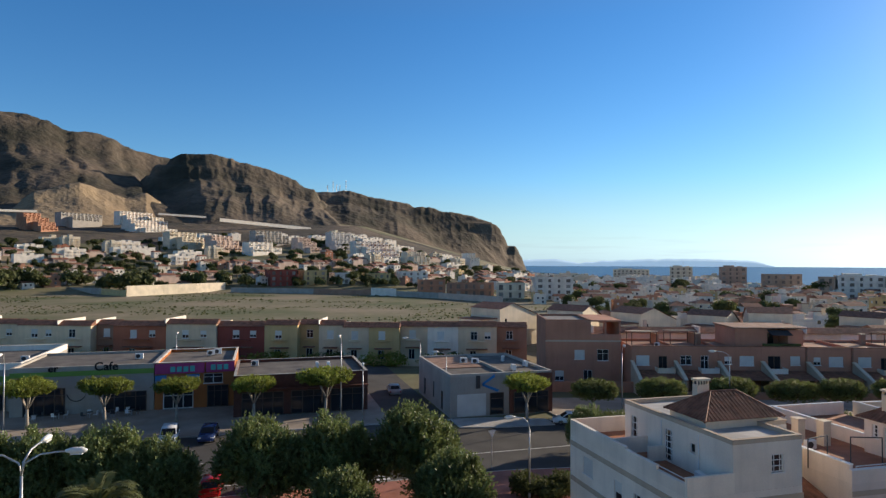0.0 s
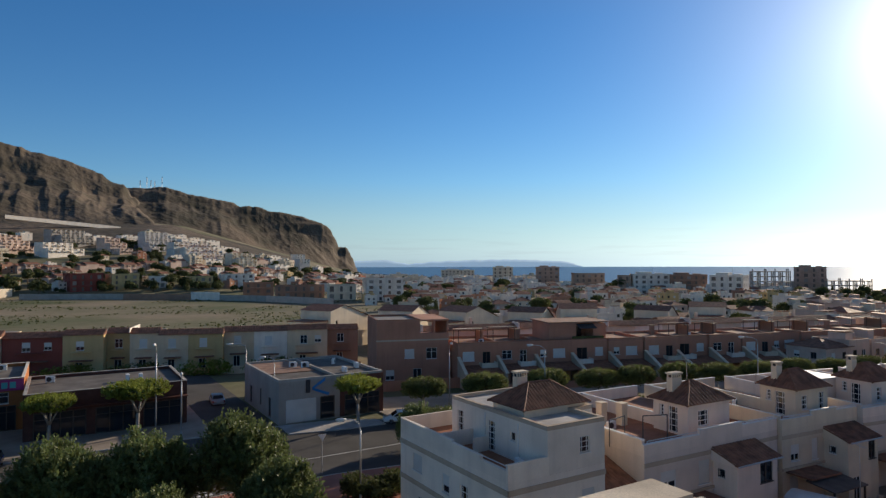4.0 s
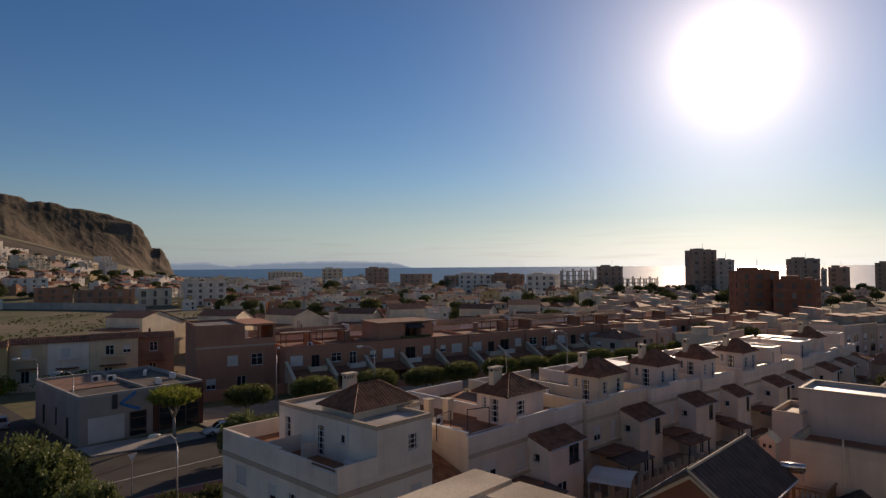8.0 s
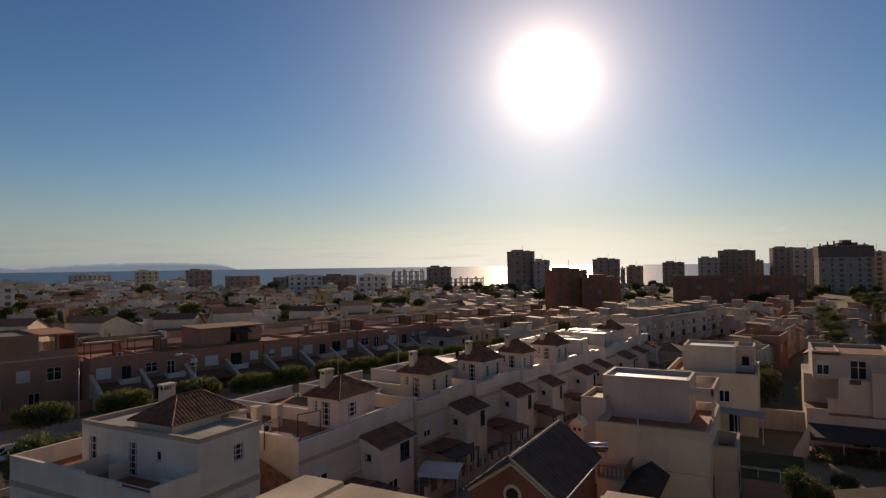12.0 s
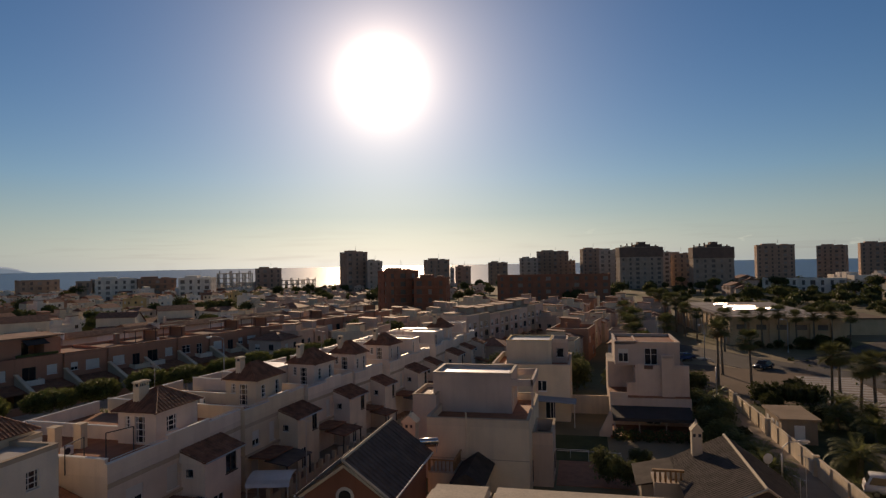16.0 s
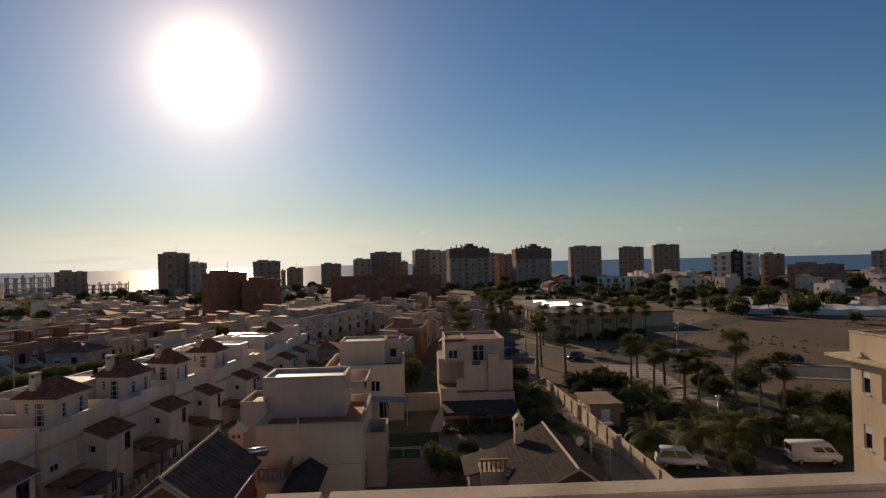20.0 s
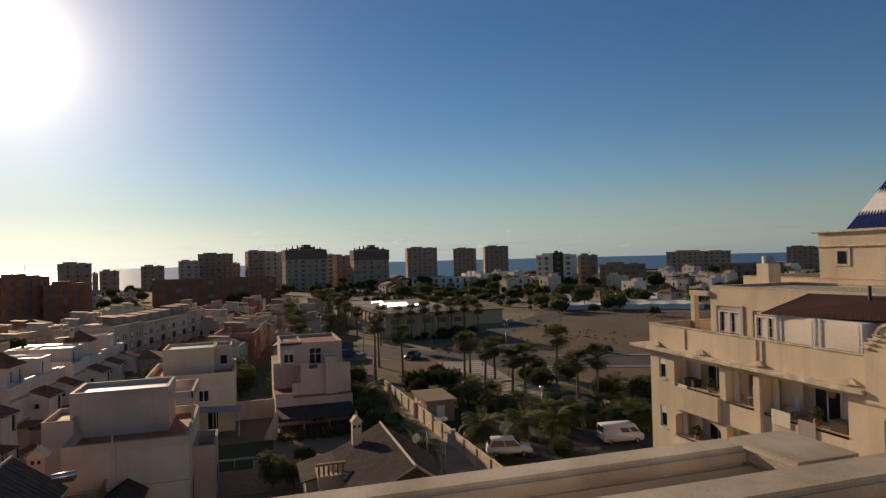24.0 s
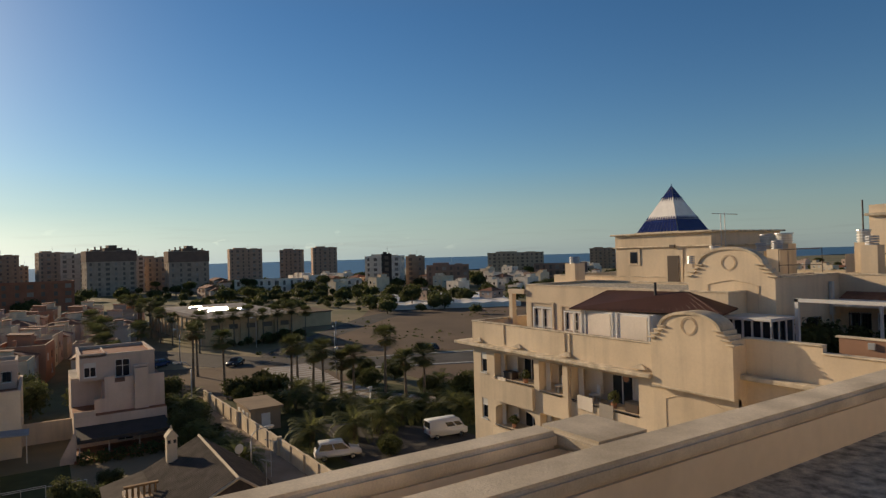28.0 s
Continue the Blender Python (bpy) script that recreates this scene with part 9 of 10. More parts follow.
TS = [(30, 18.8), (48, 18.6), (62, 16.3), (80, 13.2), (130, 9.5)]
TN = [(30, 23.0), (48, 22.6), (62, 20.4), (80, 17.4), (130, 13.4)]
strip("road", "shaded asphalt street in front of the white terrace", "road", TS, TN, -0.1, 0.03, ASPHALT)
strip("pavement", "paved strip along the terrace gardens", "pavement", TN, [(x, y + 1.4) for x, y in TN], -0.1, 0.14, PAVE)
for x, p, k, l in ((55, WHITEPAINT, "hatchback", "white hatchback parked in the terrace street"), (61, DARKPAINT, "sedan", "dark saloon parked in the terrace street"), (69, SILVERPAINT, "hatchback", "silver hatchback parked in the terrace street"), (80, DARKPAINT, "suv", "dark estate car parked in the terrace street"), (91, WHITEPAINT, "sedan", "white saloon parked in the terrace street")):
    vehicle(pose(x, lerp_table(TN, x) - 1.3, 0.03, 0, 0, -9), p, k, l)


def yard():
    t = thing("yard", "tiled yard with a dark lawn behind the villa", "yard", kind="structure")
    part("lawn", Geo().box(62.5, 71.5, -2.0, 9.0, 0, 0.04), LAWN, t)
    part("paving", Geo().box(55.5, 62.4, -5.5, 2.8, 0, 0.05), TILE_FLOOR, t)
    part("fence_rail", Geo().tube([(62.4, -3, 1.0), (62.4, 3, 1.0)], 0.03, 5).tube([(62.4, -3, 0), (62.4, -3, 1.0)], 0.03, 5).tube([(62.4, 0, 0), (62.4, 0, 1.0)], 0.03, 5), WFRAME, t)
    part("yard_wall", Geo().box(82.0, 82.3, -2.6, 2.0, 0, 2.3), SAND, t)


yard()
post_lamp(pose(67.3, -32.5, 0.05), 3.5)
for x, y in ((95, -40), (133, -56)):
    post_lamp(pose(x, y, 0.05), 4.4)
for x, y, a in ((84.5, -15.8, 80), (128, -22, 140), (110, -46, 150), (140, -40, 130)):
    street_lamp(pose(x, y, 0, 0, 0, a), 6.8, 1, 1.4)


street_lamp(pose(56.0, -15.3, 0, 0, 0, -90), 4.5, 1, 1.3)


def warehouse():
    t = thing("market_hall", "long low tan hall with shallow tall bays and ochre side wall", "hall")
    a_, b_, c_, d_ = (150.3, -31.2), (149.0, -54.0), (205.0, -54.0), (205.0, -26.9)
    g = Geo()
    bays = [(1.0 + 4.0 * i, 4.0 + 4.0 * i, 0.5, 5.0) for i in range(5)]
    wallface(g, a_, b_, 0, 5.9, bays, 0.5)
    for p, q in ((b_, c_), (c_, d_), (d_, a_)):
        wallface(g, p, q, 0, 5.9)
    g.add([(*p, 5.9) for p in (a_, b_, c_, d_)], [(0, 1, 2, 3)], 1)
    part("wall", g.weld(), [HALLWALL, FLATROOF], t)
    slant = (b_[0] - a_[0]) / (b_[1] - a_[1])
    for a, b, z0, z1 in bays:
        x = a_[0] - slant * (a + b) / 2
        part("bay_panel", Geo().box(x + 0.38, x + 0.46, a_[1] - b, a_[1] - a, z0, z1), HALLWALL, t)
        part("bay_window", Geo().box(x + 0.33, x + 0.38, a_[1] - b + 0.5, a_[1] - a - 0.5, z1 - 1.5, z1 - 0.4), FARGLASS, t)
    part("parapet", Geo().add([(a_[0] - 0.2, a_[1] + 0.1, 5.9), (b_[0] - 0.2, b_[1], 5.9), (b_[0] + 0.2, b_[1], 5.9), (a_[0] + 0.2, a_[1] + 0.1, 5.9), (a_[0] - 0.2, a_[1] + 0.1, 6.3), (b_[0] - 0.2, b_[1], 6.3), (b_[0] + 0.2, b_[1], 6.3), (a_[0] + 0.2, a_[1] + 0.1, 6.3)],
                              [(3, 2, 1, 0), (4, 5, 6, 7), (0, 1, 5, 4), (1, 2, 6, 5), (2, 3, 7, 6), (3, 0, 4, 7)]), HALLWALL, t)
    rise = (d_[1] - a_[1]) / (d_[0] - a_[0])
    part("side_eave", Geo().add([(x, a_[1] + rise * (x - a_[0]) + e, z) for x in (151, 205) for e in (-1.6, 0.5) for z in (5.92, 6.25)], [(0, 4, 6, 2), (1, 3, 7, 5), (2, 6, 7, 3), (0, 1, 5, 4), (0, 2, 3, 1), (4, 5, 7, 6)]), SHEETDARK, t, "dark roof edge along the side")
    for i in range(13):
        x = 152.5 + 4.1 * i
        y = a_[1] + rise * (x - a_[0])
        part("side_pier", Geo().box(x, x + 0.6, y - 0.1, y + 0.22, 0, 5.85), CREAM, t)
    for x, y0, y1 in ((174.3, -37.4, -48.4), (182.8, -36.8, -44.6), (192.4, -36.1, -39.6)):
        teeth = Geo()
        for i in range(int((y0 - y1) / 0.48)):
            y = y0 - 0.48 * (i + 1)
            teeth.wedge([(y, 5.92), (y + 0.38, 5.92), (y, 6.42)], x, x + 2.8)
        part("skylight", teeth, SHEET, t, "bright sawtooth skylight strip")
    part("low_wing", Geo().box(172, 190, -71, -54.2, 0, 3.9), HALLWALL, t)
    part("low_wing_roof", Geo().box(171.6, 190.4, -71.4, -54.2, 3.9, 4.2), DIRT, t)


# glass colour lightened in place of the haze over distant windows
FARGLASS = mat("hazed_glass", (0.17, 0.13, 0.105), 0.4, var=0.1, bump=0, spec=0.4)
HALLWALL = stucco("hall_tan", (0.62, 0.44, 0.27))
warehouse()


PLASTIC = mat("greenhouse_plastic", (0.86, 0.82, 0.74), 0.45, var=0.10, scale=0.12, fine=1.5, bump=0.1, alt=(0.70, 0.68, 0.64))


def greenhouse(x, y, w, d, a, h=3.4):
    """Ridged plastic roofs side by side, ridges along the local x axis."""
    t = thing("greenhouse", "long whitewashed plastic greenhouse on bare ground", "greenhouse", "greenhouses", m=pose(x, y, 0, 0, 0, a))
    n = int(d / 7)
    for i in range(n):
        y0 = -d / 2 + 7 * i
        part("roof_bay", Geo().wedge([(y0, h - 0.35), (y0 + 3.5, h), (y0 + 6.95, h - 0.35), (y0 + 6.95, 0), (y0, 0)], -w / 2, w / 2, "x"), PLASTIC, t)
    for i in range(int(w / 6)):
        part("end_post", Geo().box(-w / 2 + 6 * i, -w / 2 + 6 * i + 0.12, -d / 2 - 0.1, -d / 2, 0, h - 0.3), METAL, t)


greenhouse(217, -140, 62, 49, -27, 2.0)

# ---- the town: simple houses ----
HOUSE_KITS = []


def town_house(w, d, h, col, roofkind, seed, label):
    t = thing("town_house", label, "house", "town houses", m=pose(0, 0, -500))
    rnd = random.Random(seed)
    body = rect(-w / 2, w / 2, -d / 2, d / 2)
    ops = {}
    for side, ln in ((0, w), (2, w), (3, d)):
        ops[side] = []
        for fl in range(int(h / 3)):
            for a in (0.2, 0.62):
                ops[side].append((ln * a, 1.0 + 2.9 * fl, 1.3, 1.3 if fl else 1.6, rnd.choice(["shut", "shut6", "plain", "dark"])))
    for s in ops:
        ops[s] = ops[s][-3:] if s != 3 else ops[s][-2:]
    if roofkind == "flat":
        tinted = col is not WHITE
        block(t, body, -3, h, col, ops, fine=False, roof=ROOFTERRA if tinted else None)
        parapet(t, body, h, h + 0.7, col, 0.2, BEIGEBAND if tinted else WHITE)
        part("roof_room", Geo().box(w * 0.08, w * 0.40, -d * 0.1, d * 0.36, h, h + 2.2), col, t)
        part("room_eave", Geo().wedge([(-d * 0.1 - 0.2, h + 2.2), (d * 0.36 + 0.2, h + 2.2), (d * 0.36 + 0.2, h + 2.5), (-d * 0.1 - 0.2, h + 2.25)], w * 0.05, w * 0.43), TILE if seed % 3 else WHITE, t)
        part("chimney", Geo().box(-w * 0.3, -w * 0.3 + 0.6, d * 0.1, d * 0.1 + 0.6, h, h + 1.7), col, t)
    elif roofkind == "hip":
        block(t, body, -3, h, col, ops, fine=False)
        hip_roof(t, -w / 2, w / 2, -d / 2, d / 2, h, 1.7, 0.4, TILE, False)
    else:
        block(t, body, -3, h, col, ops, fine=False)
        part("roof", Geo().wedge([(-d / 2 - 0.3, h), (d / 2 + 0.3, h), (0, h + 1.6)], -w / 2 - 0.3, w / 2 + 0.3), TILE, t)
    return t


def long_house(w, d, h, col, units, roofkind, seed, label):
    """A joined row of stepped flats with deep balconies."""
    t = thing("town_house", label, "house", "town houses", m=pose(0, 0, -500))
    rnd = random.Random(seed)
    g = Geo()
    uw = w / units
    for i in range(units):
        x0 = -w / 2 + uw * i
        hh = h + rnd.choice((-1.4, 0, 0, 1.2))
        oy = rnd.choice((-1.2, 0, 0.9))
        holes = [(uw * 0.12, uw * 0.62, 0.8 + 2.9 * f, 2.7 + 2.9 * f) for f in range(int(hh / 3))] + [(uw * 0.74, uw * 0.9, 1.2 + 2.9 * f, 2.4 + 2.9 * f) for f in range(int(hh / 3))]
        a, b = (x0, -d / 2 + oy), (x0 + uw, -d / 2 + oy)
        c_, e_ = (x0 + uw, d / 2), (x0, d / 2)
        wallface(g, a, b, -3, hh, holes, 1.1)
        wallface(g, b, c_, -3, hh)
        wallface(g, c_, e_, -3, hh)
        wallface(g, e_, a, -3, hh)
        if roofkind == "flat":
            g.add([(*a, hh), (*b, hh), (*c_, hh), (*e_, hh)], [(0, 1, 2, 3)], 1)
            if rnd.random() < 0.6:
                g.box(x0 + uw * 0.3, x0 + uw * 0.9, -d * 0.1, d * 0.45, hh, hh + 2.4)
        else:
            g.add([(a[0] - 0.2, a[1] - 0.4, hh), (b[0] + 0.2, b[1] - 0.4, hh), (b[0] + 0.2, 0, hh + 1.7), (a[0] - 0.2, 0, hh + 1.7), (c_[0] + 0.2, c_[1] + 0.3, hh), (e_[0] - 0.2, e_[1] + 0.3, hh)], [(0, 1, 2, 3), (3, 2, 4, 5), (1, 4, 2), (0, 3, 5)], 2)
    part("wall", g, [col, FLATROOF, TILE], t)
    return t


kits = [town_house(8.5, 8, 6.2, WHITE, "flat", 1, "white two-storey flat-roofed house"), town_house(9.5, 8, 6.0, CREAM, "hip", 2, "cream two-storey house with hipped tile roof"),
        town_house(8, 9, 6.4, WHITE, "gable", 3, "white two-storey house with tiled gable roof"), town_house(10, 8, 6.2, TERRA, "flat", 4, "terracotta two-storey flat-roofed house"),
        town_house(9, 9, 6.2, PINK, "hip", 5, "pinkish two-storey house with tile roof"), town_house(13, 9, 9.0, WHITE, "flat", 6, "white three-storey apartment house"),
        town_house(9, 8, 6.0, YELLOW, "flat", 7, "ochre yellow two-storey flat-roofed house"), town_house(12, 9, 9.2, BRICK, "flat", 8, "brick-red three-storey apartment house"),
        town_house(8, 8, 3.4, WHITE, "gable", 9, "white single-storey cottage with tiled roof"),
        town_house(7.2, 8, 6.6, PINK, "flat", 10, "pinkish two-storey flat-roofed terraced house"), town_house(7.2, 8, 6.4, CREAM, "flat", 11, "cream two-storey flat-roofed terraced house"),
        long_house(27, 10, 7.5, WHITE, 4, "flat", 12, "white stepped row of flats"), long_house(22, 10, 9.5, CREAM, 3, "flat", 13, "cream stepped row of flats"),
        long_house(24, 9, 6.2, PINK, 4, "gable", 14, "pinkish terrace with tiled roofs"), long_house(24, 9, 6.4, WHITE, 4, "gable", 15, "white terrace with tiled roofs"), long_house(20, 11, 13.0, CREAM, 3, "flat", 16, "cream four-storey block of flats"), long_house(23, 10, 8.0, ORANGE, 4, "gable", 17, "orange stepped row of flats with tiled roofs")]
PLOTS = []


def grid_town(az0, az1, r0, r1, ang, du, dv, picks, seed, keep=0.85, jitter=0.8, spots=None, scl=1.0):
    """Houses on a street grid within a sector."""
    rnd = random.Random(seed)
    c, s = math.cos(radians(ang)), math.sin(radians(ang))
    n = int(r1 / min(du, dv)) + 2
    for i in range(-n, n):
        for j in range(-n, n):
            u, v = i * du, j * dv + (du * 0.0)
            x, y = c * u - s * v, s * u + c * v
            r, az = math.hypot(x, y), math.degrees(math.atan2(x, y))
            if not (az0 < az < az1 and r0 < r < r1) or (70.0 < az < 79.5 and 195 < r < 330) or (76.0 < az < 86.2 and 118 < r < 168 and -9 < x * 0.309 + y * 0.951 - 59.3 < 9.5) or any(b_[0] - 0.5 < az < b_[1] + 0.5 and b_[3] - 60 < r < b_[3] + 20 for b_ in SLOPE_BLOCKS):
                continue
            if rnd.random() > keep:
                if spots is not None:
                    spots.append((x, y))
                continue
            k = rnd.choice(picks)
            m = pose(x + rnd.uniform(-jitter, jitter), y + rnd.uniform(-jitter, jitter), ground_z(x, y), 0, 0, ang + rnd.choice((0, 0, 180)))
            PLOTS.append((r, k, m @ Matrix.Scale(scl * rnd.uniform(0.85, 1.12), 4)))


SLOPE_BLOCKS = ((-11.9, -8.0, 4.05, 880, WHITE, "white and red stepped apartment block on slope", 5), (-18.3, -16.3, 3.7, 850, TERRA, "terracotta stepped apartment block on slope", 4),
                (-15.8, -12.0, 3.8, 905, GREY, "grey row of flats on slope", 2), (-4.9, -2.2, 2.27, 668, PINK, "pinkish orange brick apartment block", 3), (-7.9, -5.0, 2.5, 690, CREAM, "cream stepped apartments on slope", 3),
                (4.6, 8.1, 2.7, 715, LILAC, "white stepped terraces of flats", 4), (7.6, 11.6, 1.9, 655, WHITE, "white stepped terraces of flats", 4), (-1.9, 2.6, 2.75, 725, GREY, "grey-white stepped apartments on slope", 3),
                (12.4, 15.0, 1.0, 640, CREAM, "cream apartment block on slope", 3), (17.8, 19.1, 0.9, 720, WHITE, "white modern house with open frame", 2), (-2.0, 1.5, 1.75, 640, WHITE, "white stepped flats on slope", 2), (2.6, 4.4, 2.2, 668, PINK, "pinkish terraced flats on slope", 3))
gaps = []
# rows continuing beyond the white terrace
grid_town(62, 80, 124, 236, -5, 6.4, 14.0, (9, 10, 9, 10, 4, 3, 9), 11, 0.9, 0.5, gaps, 0.82)
grid_town(62, 80, 236, 335, -8, 10, 15.0, (8, 9, 0, 9, 4), 31, 0.7, 1.2, gaps, 0.72)
grid_town(62, 81, 335, 470, -8, 14, 17.0, (8, 9, 8, 4), 32, 0.6, 1.5, gaps, 0.66)
grid_town(80, 97, 112, 232, -9, 7.4, 11.5, (9, 4, 1, 9, 4, 10, 3, 4), 12, 0.86, 0.7, gaps, 0.82)
# quarter north of the avenue
grid_town(28, 62, 168, 290, BA, 8.6, 20, (10, 1, 4, 0, 2, 1, 3, 2), 13, 0.5, 0.8, gaps, 0.78)
grid_town(24, 62, 290, 400, BA, 14, 19, (0, 1, 2, 0, 8, 3, 2, 6), 14, 0.82, 2.0, gaps, 0.74)
grid_town(24, 62, 400, 540, BA, 18, 21, (0, 13, 2, 1, 5, 11, 4), 24, 0.82, 2.5, gaps, 0.7)
grid_town(21, 40, 540, 760, BA, 22, 24, (11, 13, 0, 12, 2, 11), 34, 0.7, 3.0, gaps, 0.8)
# foot of the mountain
grid_town(-23, 24, 450, 560, 34, 16, 20, (0, 2, 8, 13, 1, 0, 13, 3, 2, 14), 15, 0.56, 3.0, gaps, 0.85)
grid_town(-23, 24, 560, 680, 34, 20, 22, (13, 1, 11, 4, 11, 7, 13, 2, 15, 11, 6), 25, 0.54, 3.0, gaps, 0.82)
grid_town(-8, 4, 680, 790, 34, 25, 24, (12, 14, 15, 11, 5, 13), 16, 0.5, 4.0, gaps, 0.85)
grid_town(4, 11, 680, 820, 34, 23, 20, (11, 11, 12, 5, 11, 13, 11), 26, 0.62, 4.0, gaps, 0.82)
grid_town(11, 24, 680, 800, 34, 23, 20, (11, 13, 12, 5, 4, 13, 11), 27, 0.5, 4.0, gaps, 0.8)
grid_town(-23, -8, 680, 715, 34, 27, 26, (11, 13, 12, 2), 17, 0.3, 4.0, gaps, 0.85)
grid_town(142, 166, 230, 640, 0, 22, 34, (0, 10, 9, 8), 21, 0.5, 4.0, gaps)
# towards the coast on the far side
grid_town(112, 142, 290, 520, 10, 20, 30, (0, 5, 4, 10, 0), 18, 0.4, 4.0, gaps)
grid_town(98, 113, 330, 450, 5, 30, 34, (11, 11, 13), 19, 0.6, 1.0, gaps)


def tall_terrace(m, n):
    """Attached three-storey houses with stepped fronts, low tiled eaves and roof rooms."""
    rnd = random.Random(77)
    for i in range(n):
        w, d, h = 5.0, 6.2, 7.9 + rnd.choice((0, 0.35))
        col = (VILLA, BEIGEBAND, PINK, BEIGEBAND, PINK)[i % 5]
        t = thing("town_house", "pale end house of a three-storey terrace" if i == 0 else "pinkish three-storey terraced house with small balconies", "house", "tall terraced houses", m=m @ pose(w * i, 0, 0))
        body = rect(0, w, 0, d)
        ops = {0: [(0.5, 0.3, 1.2, 2.1, "door"), (2.6, 3.4, 1.6, 2.0, "dark"), (0.6, 3.9, 1.0, 1.3, "shut6"), (2.7, 6.0, 1.3, 1.3, "plain"), (0.6, 6.0, 1.0, 1.3, "shut6")]}
        if i == 0:
            ops[3] = [(4.2, 5.8, 0.8, 1.1, "dark")]
        block(t, body, -0.5, h, col, ops, roof=ROOFTERRA, fine=False)
        parapet(t, body, h, h + 0.6, col, 0.2, BEIGEBAND)
        part("roof_room", Geo().box(0.4, w - 1.2, 3.2, d - 0.3, h, h + (1.7 if i else 0.9)), col, t)
        part("roof_eave", Geo().wedge([(2.9, h + 1.7), (d, h + 1.7), (d, h + 2.05), (2.9, h + 1.8)], 0.2, w - 1.0) if i else Geo().box(0.3, w - 1.1, 3.1, d - 0.2, h + 0.9, h + 1.0), TILE, t)
        part("balcony", Geo().box(2.3, 4.5, -1.0, 0, 3.0, 4.2), col, t)
        part("porch_roof", Geo().wedge([(-1.3, 2.4), (0, 2.8), (0, 2.9), (-1.3, 2.5)], 0.1, 2.1), TILE, t)
        part("chimney", Geo().box(w - 0.9, w - 0.4, 4.6, 5.1, h, h + 1.7), col, t)


tall_terrace(pose(121.9, 22.8, 0, 0, 0, -18), 8)


grid_town(117, 139, 232, 300, 12, 17, 19, (8, 9, 0, 10, 8, 4), 41, 0.42, 3.0, gaps, 0.72)


def flatten(kit):
    """A kit's vertices, faces and materials as one list."""
    out = []
    for o in kit.children:
        if o.data:
            mx = o.matrix_basis
            out.append(([mx @ v.co for v in o.data.vertices], [tuple(f.vertices) for f in o.data.polygons], [o.data.materials[f.material_index] for f in o.data.polygons]))
    return out


def join_rest(name, label, category, items, kits_):
    """Far repeats past the ones built singly, as one mesh."""
    flat = {k: flatten(kits_[k]) for k in {i[1] for i in items}}
    g, mats = Geo(), []
    for _, k, m in items:
        for vs, fs, ms in flat[k]:
            o = len(g.v)
            g.v.extend(tuple(m @ v) for v in vs)
            g.f.extend(tuple(i + o for i in f) for f in fs)
            for mm in ms:
                if mm not in mats:
                    mats.append(mm)
                g.m.append(mats.index(mm))
    if g.v:
        solid(name, g, mats, label, category, kind="stuff")


PLOTS.sort(key=lambda p: p[0])
NEAR = 180
for r_, k, m in PLOTS[:NEAR]:
    copy_thing(kits[k], m)
join_rest("far_houses", "far white and coloured houses of the town", "houses", PLOTS[NEAR:], kits)
for k in kits:
    for o in list(k.children_recursive) + [k]:
        bpy.data.objects.remove(o)


# ---- towers and larger blocks ----
# same lightened glass: haze of distance painted into the tower windows
FARGLASS = mat("hazed_glass", (0.17, 0.13, 0.105), 0.4, var=0.1, bump=0, spec=0.4)
BLIND = mat("window_blind", (0.34, 0.30, 0.26), 0.7, var=0.1, bump=0)


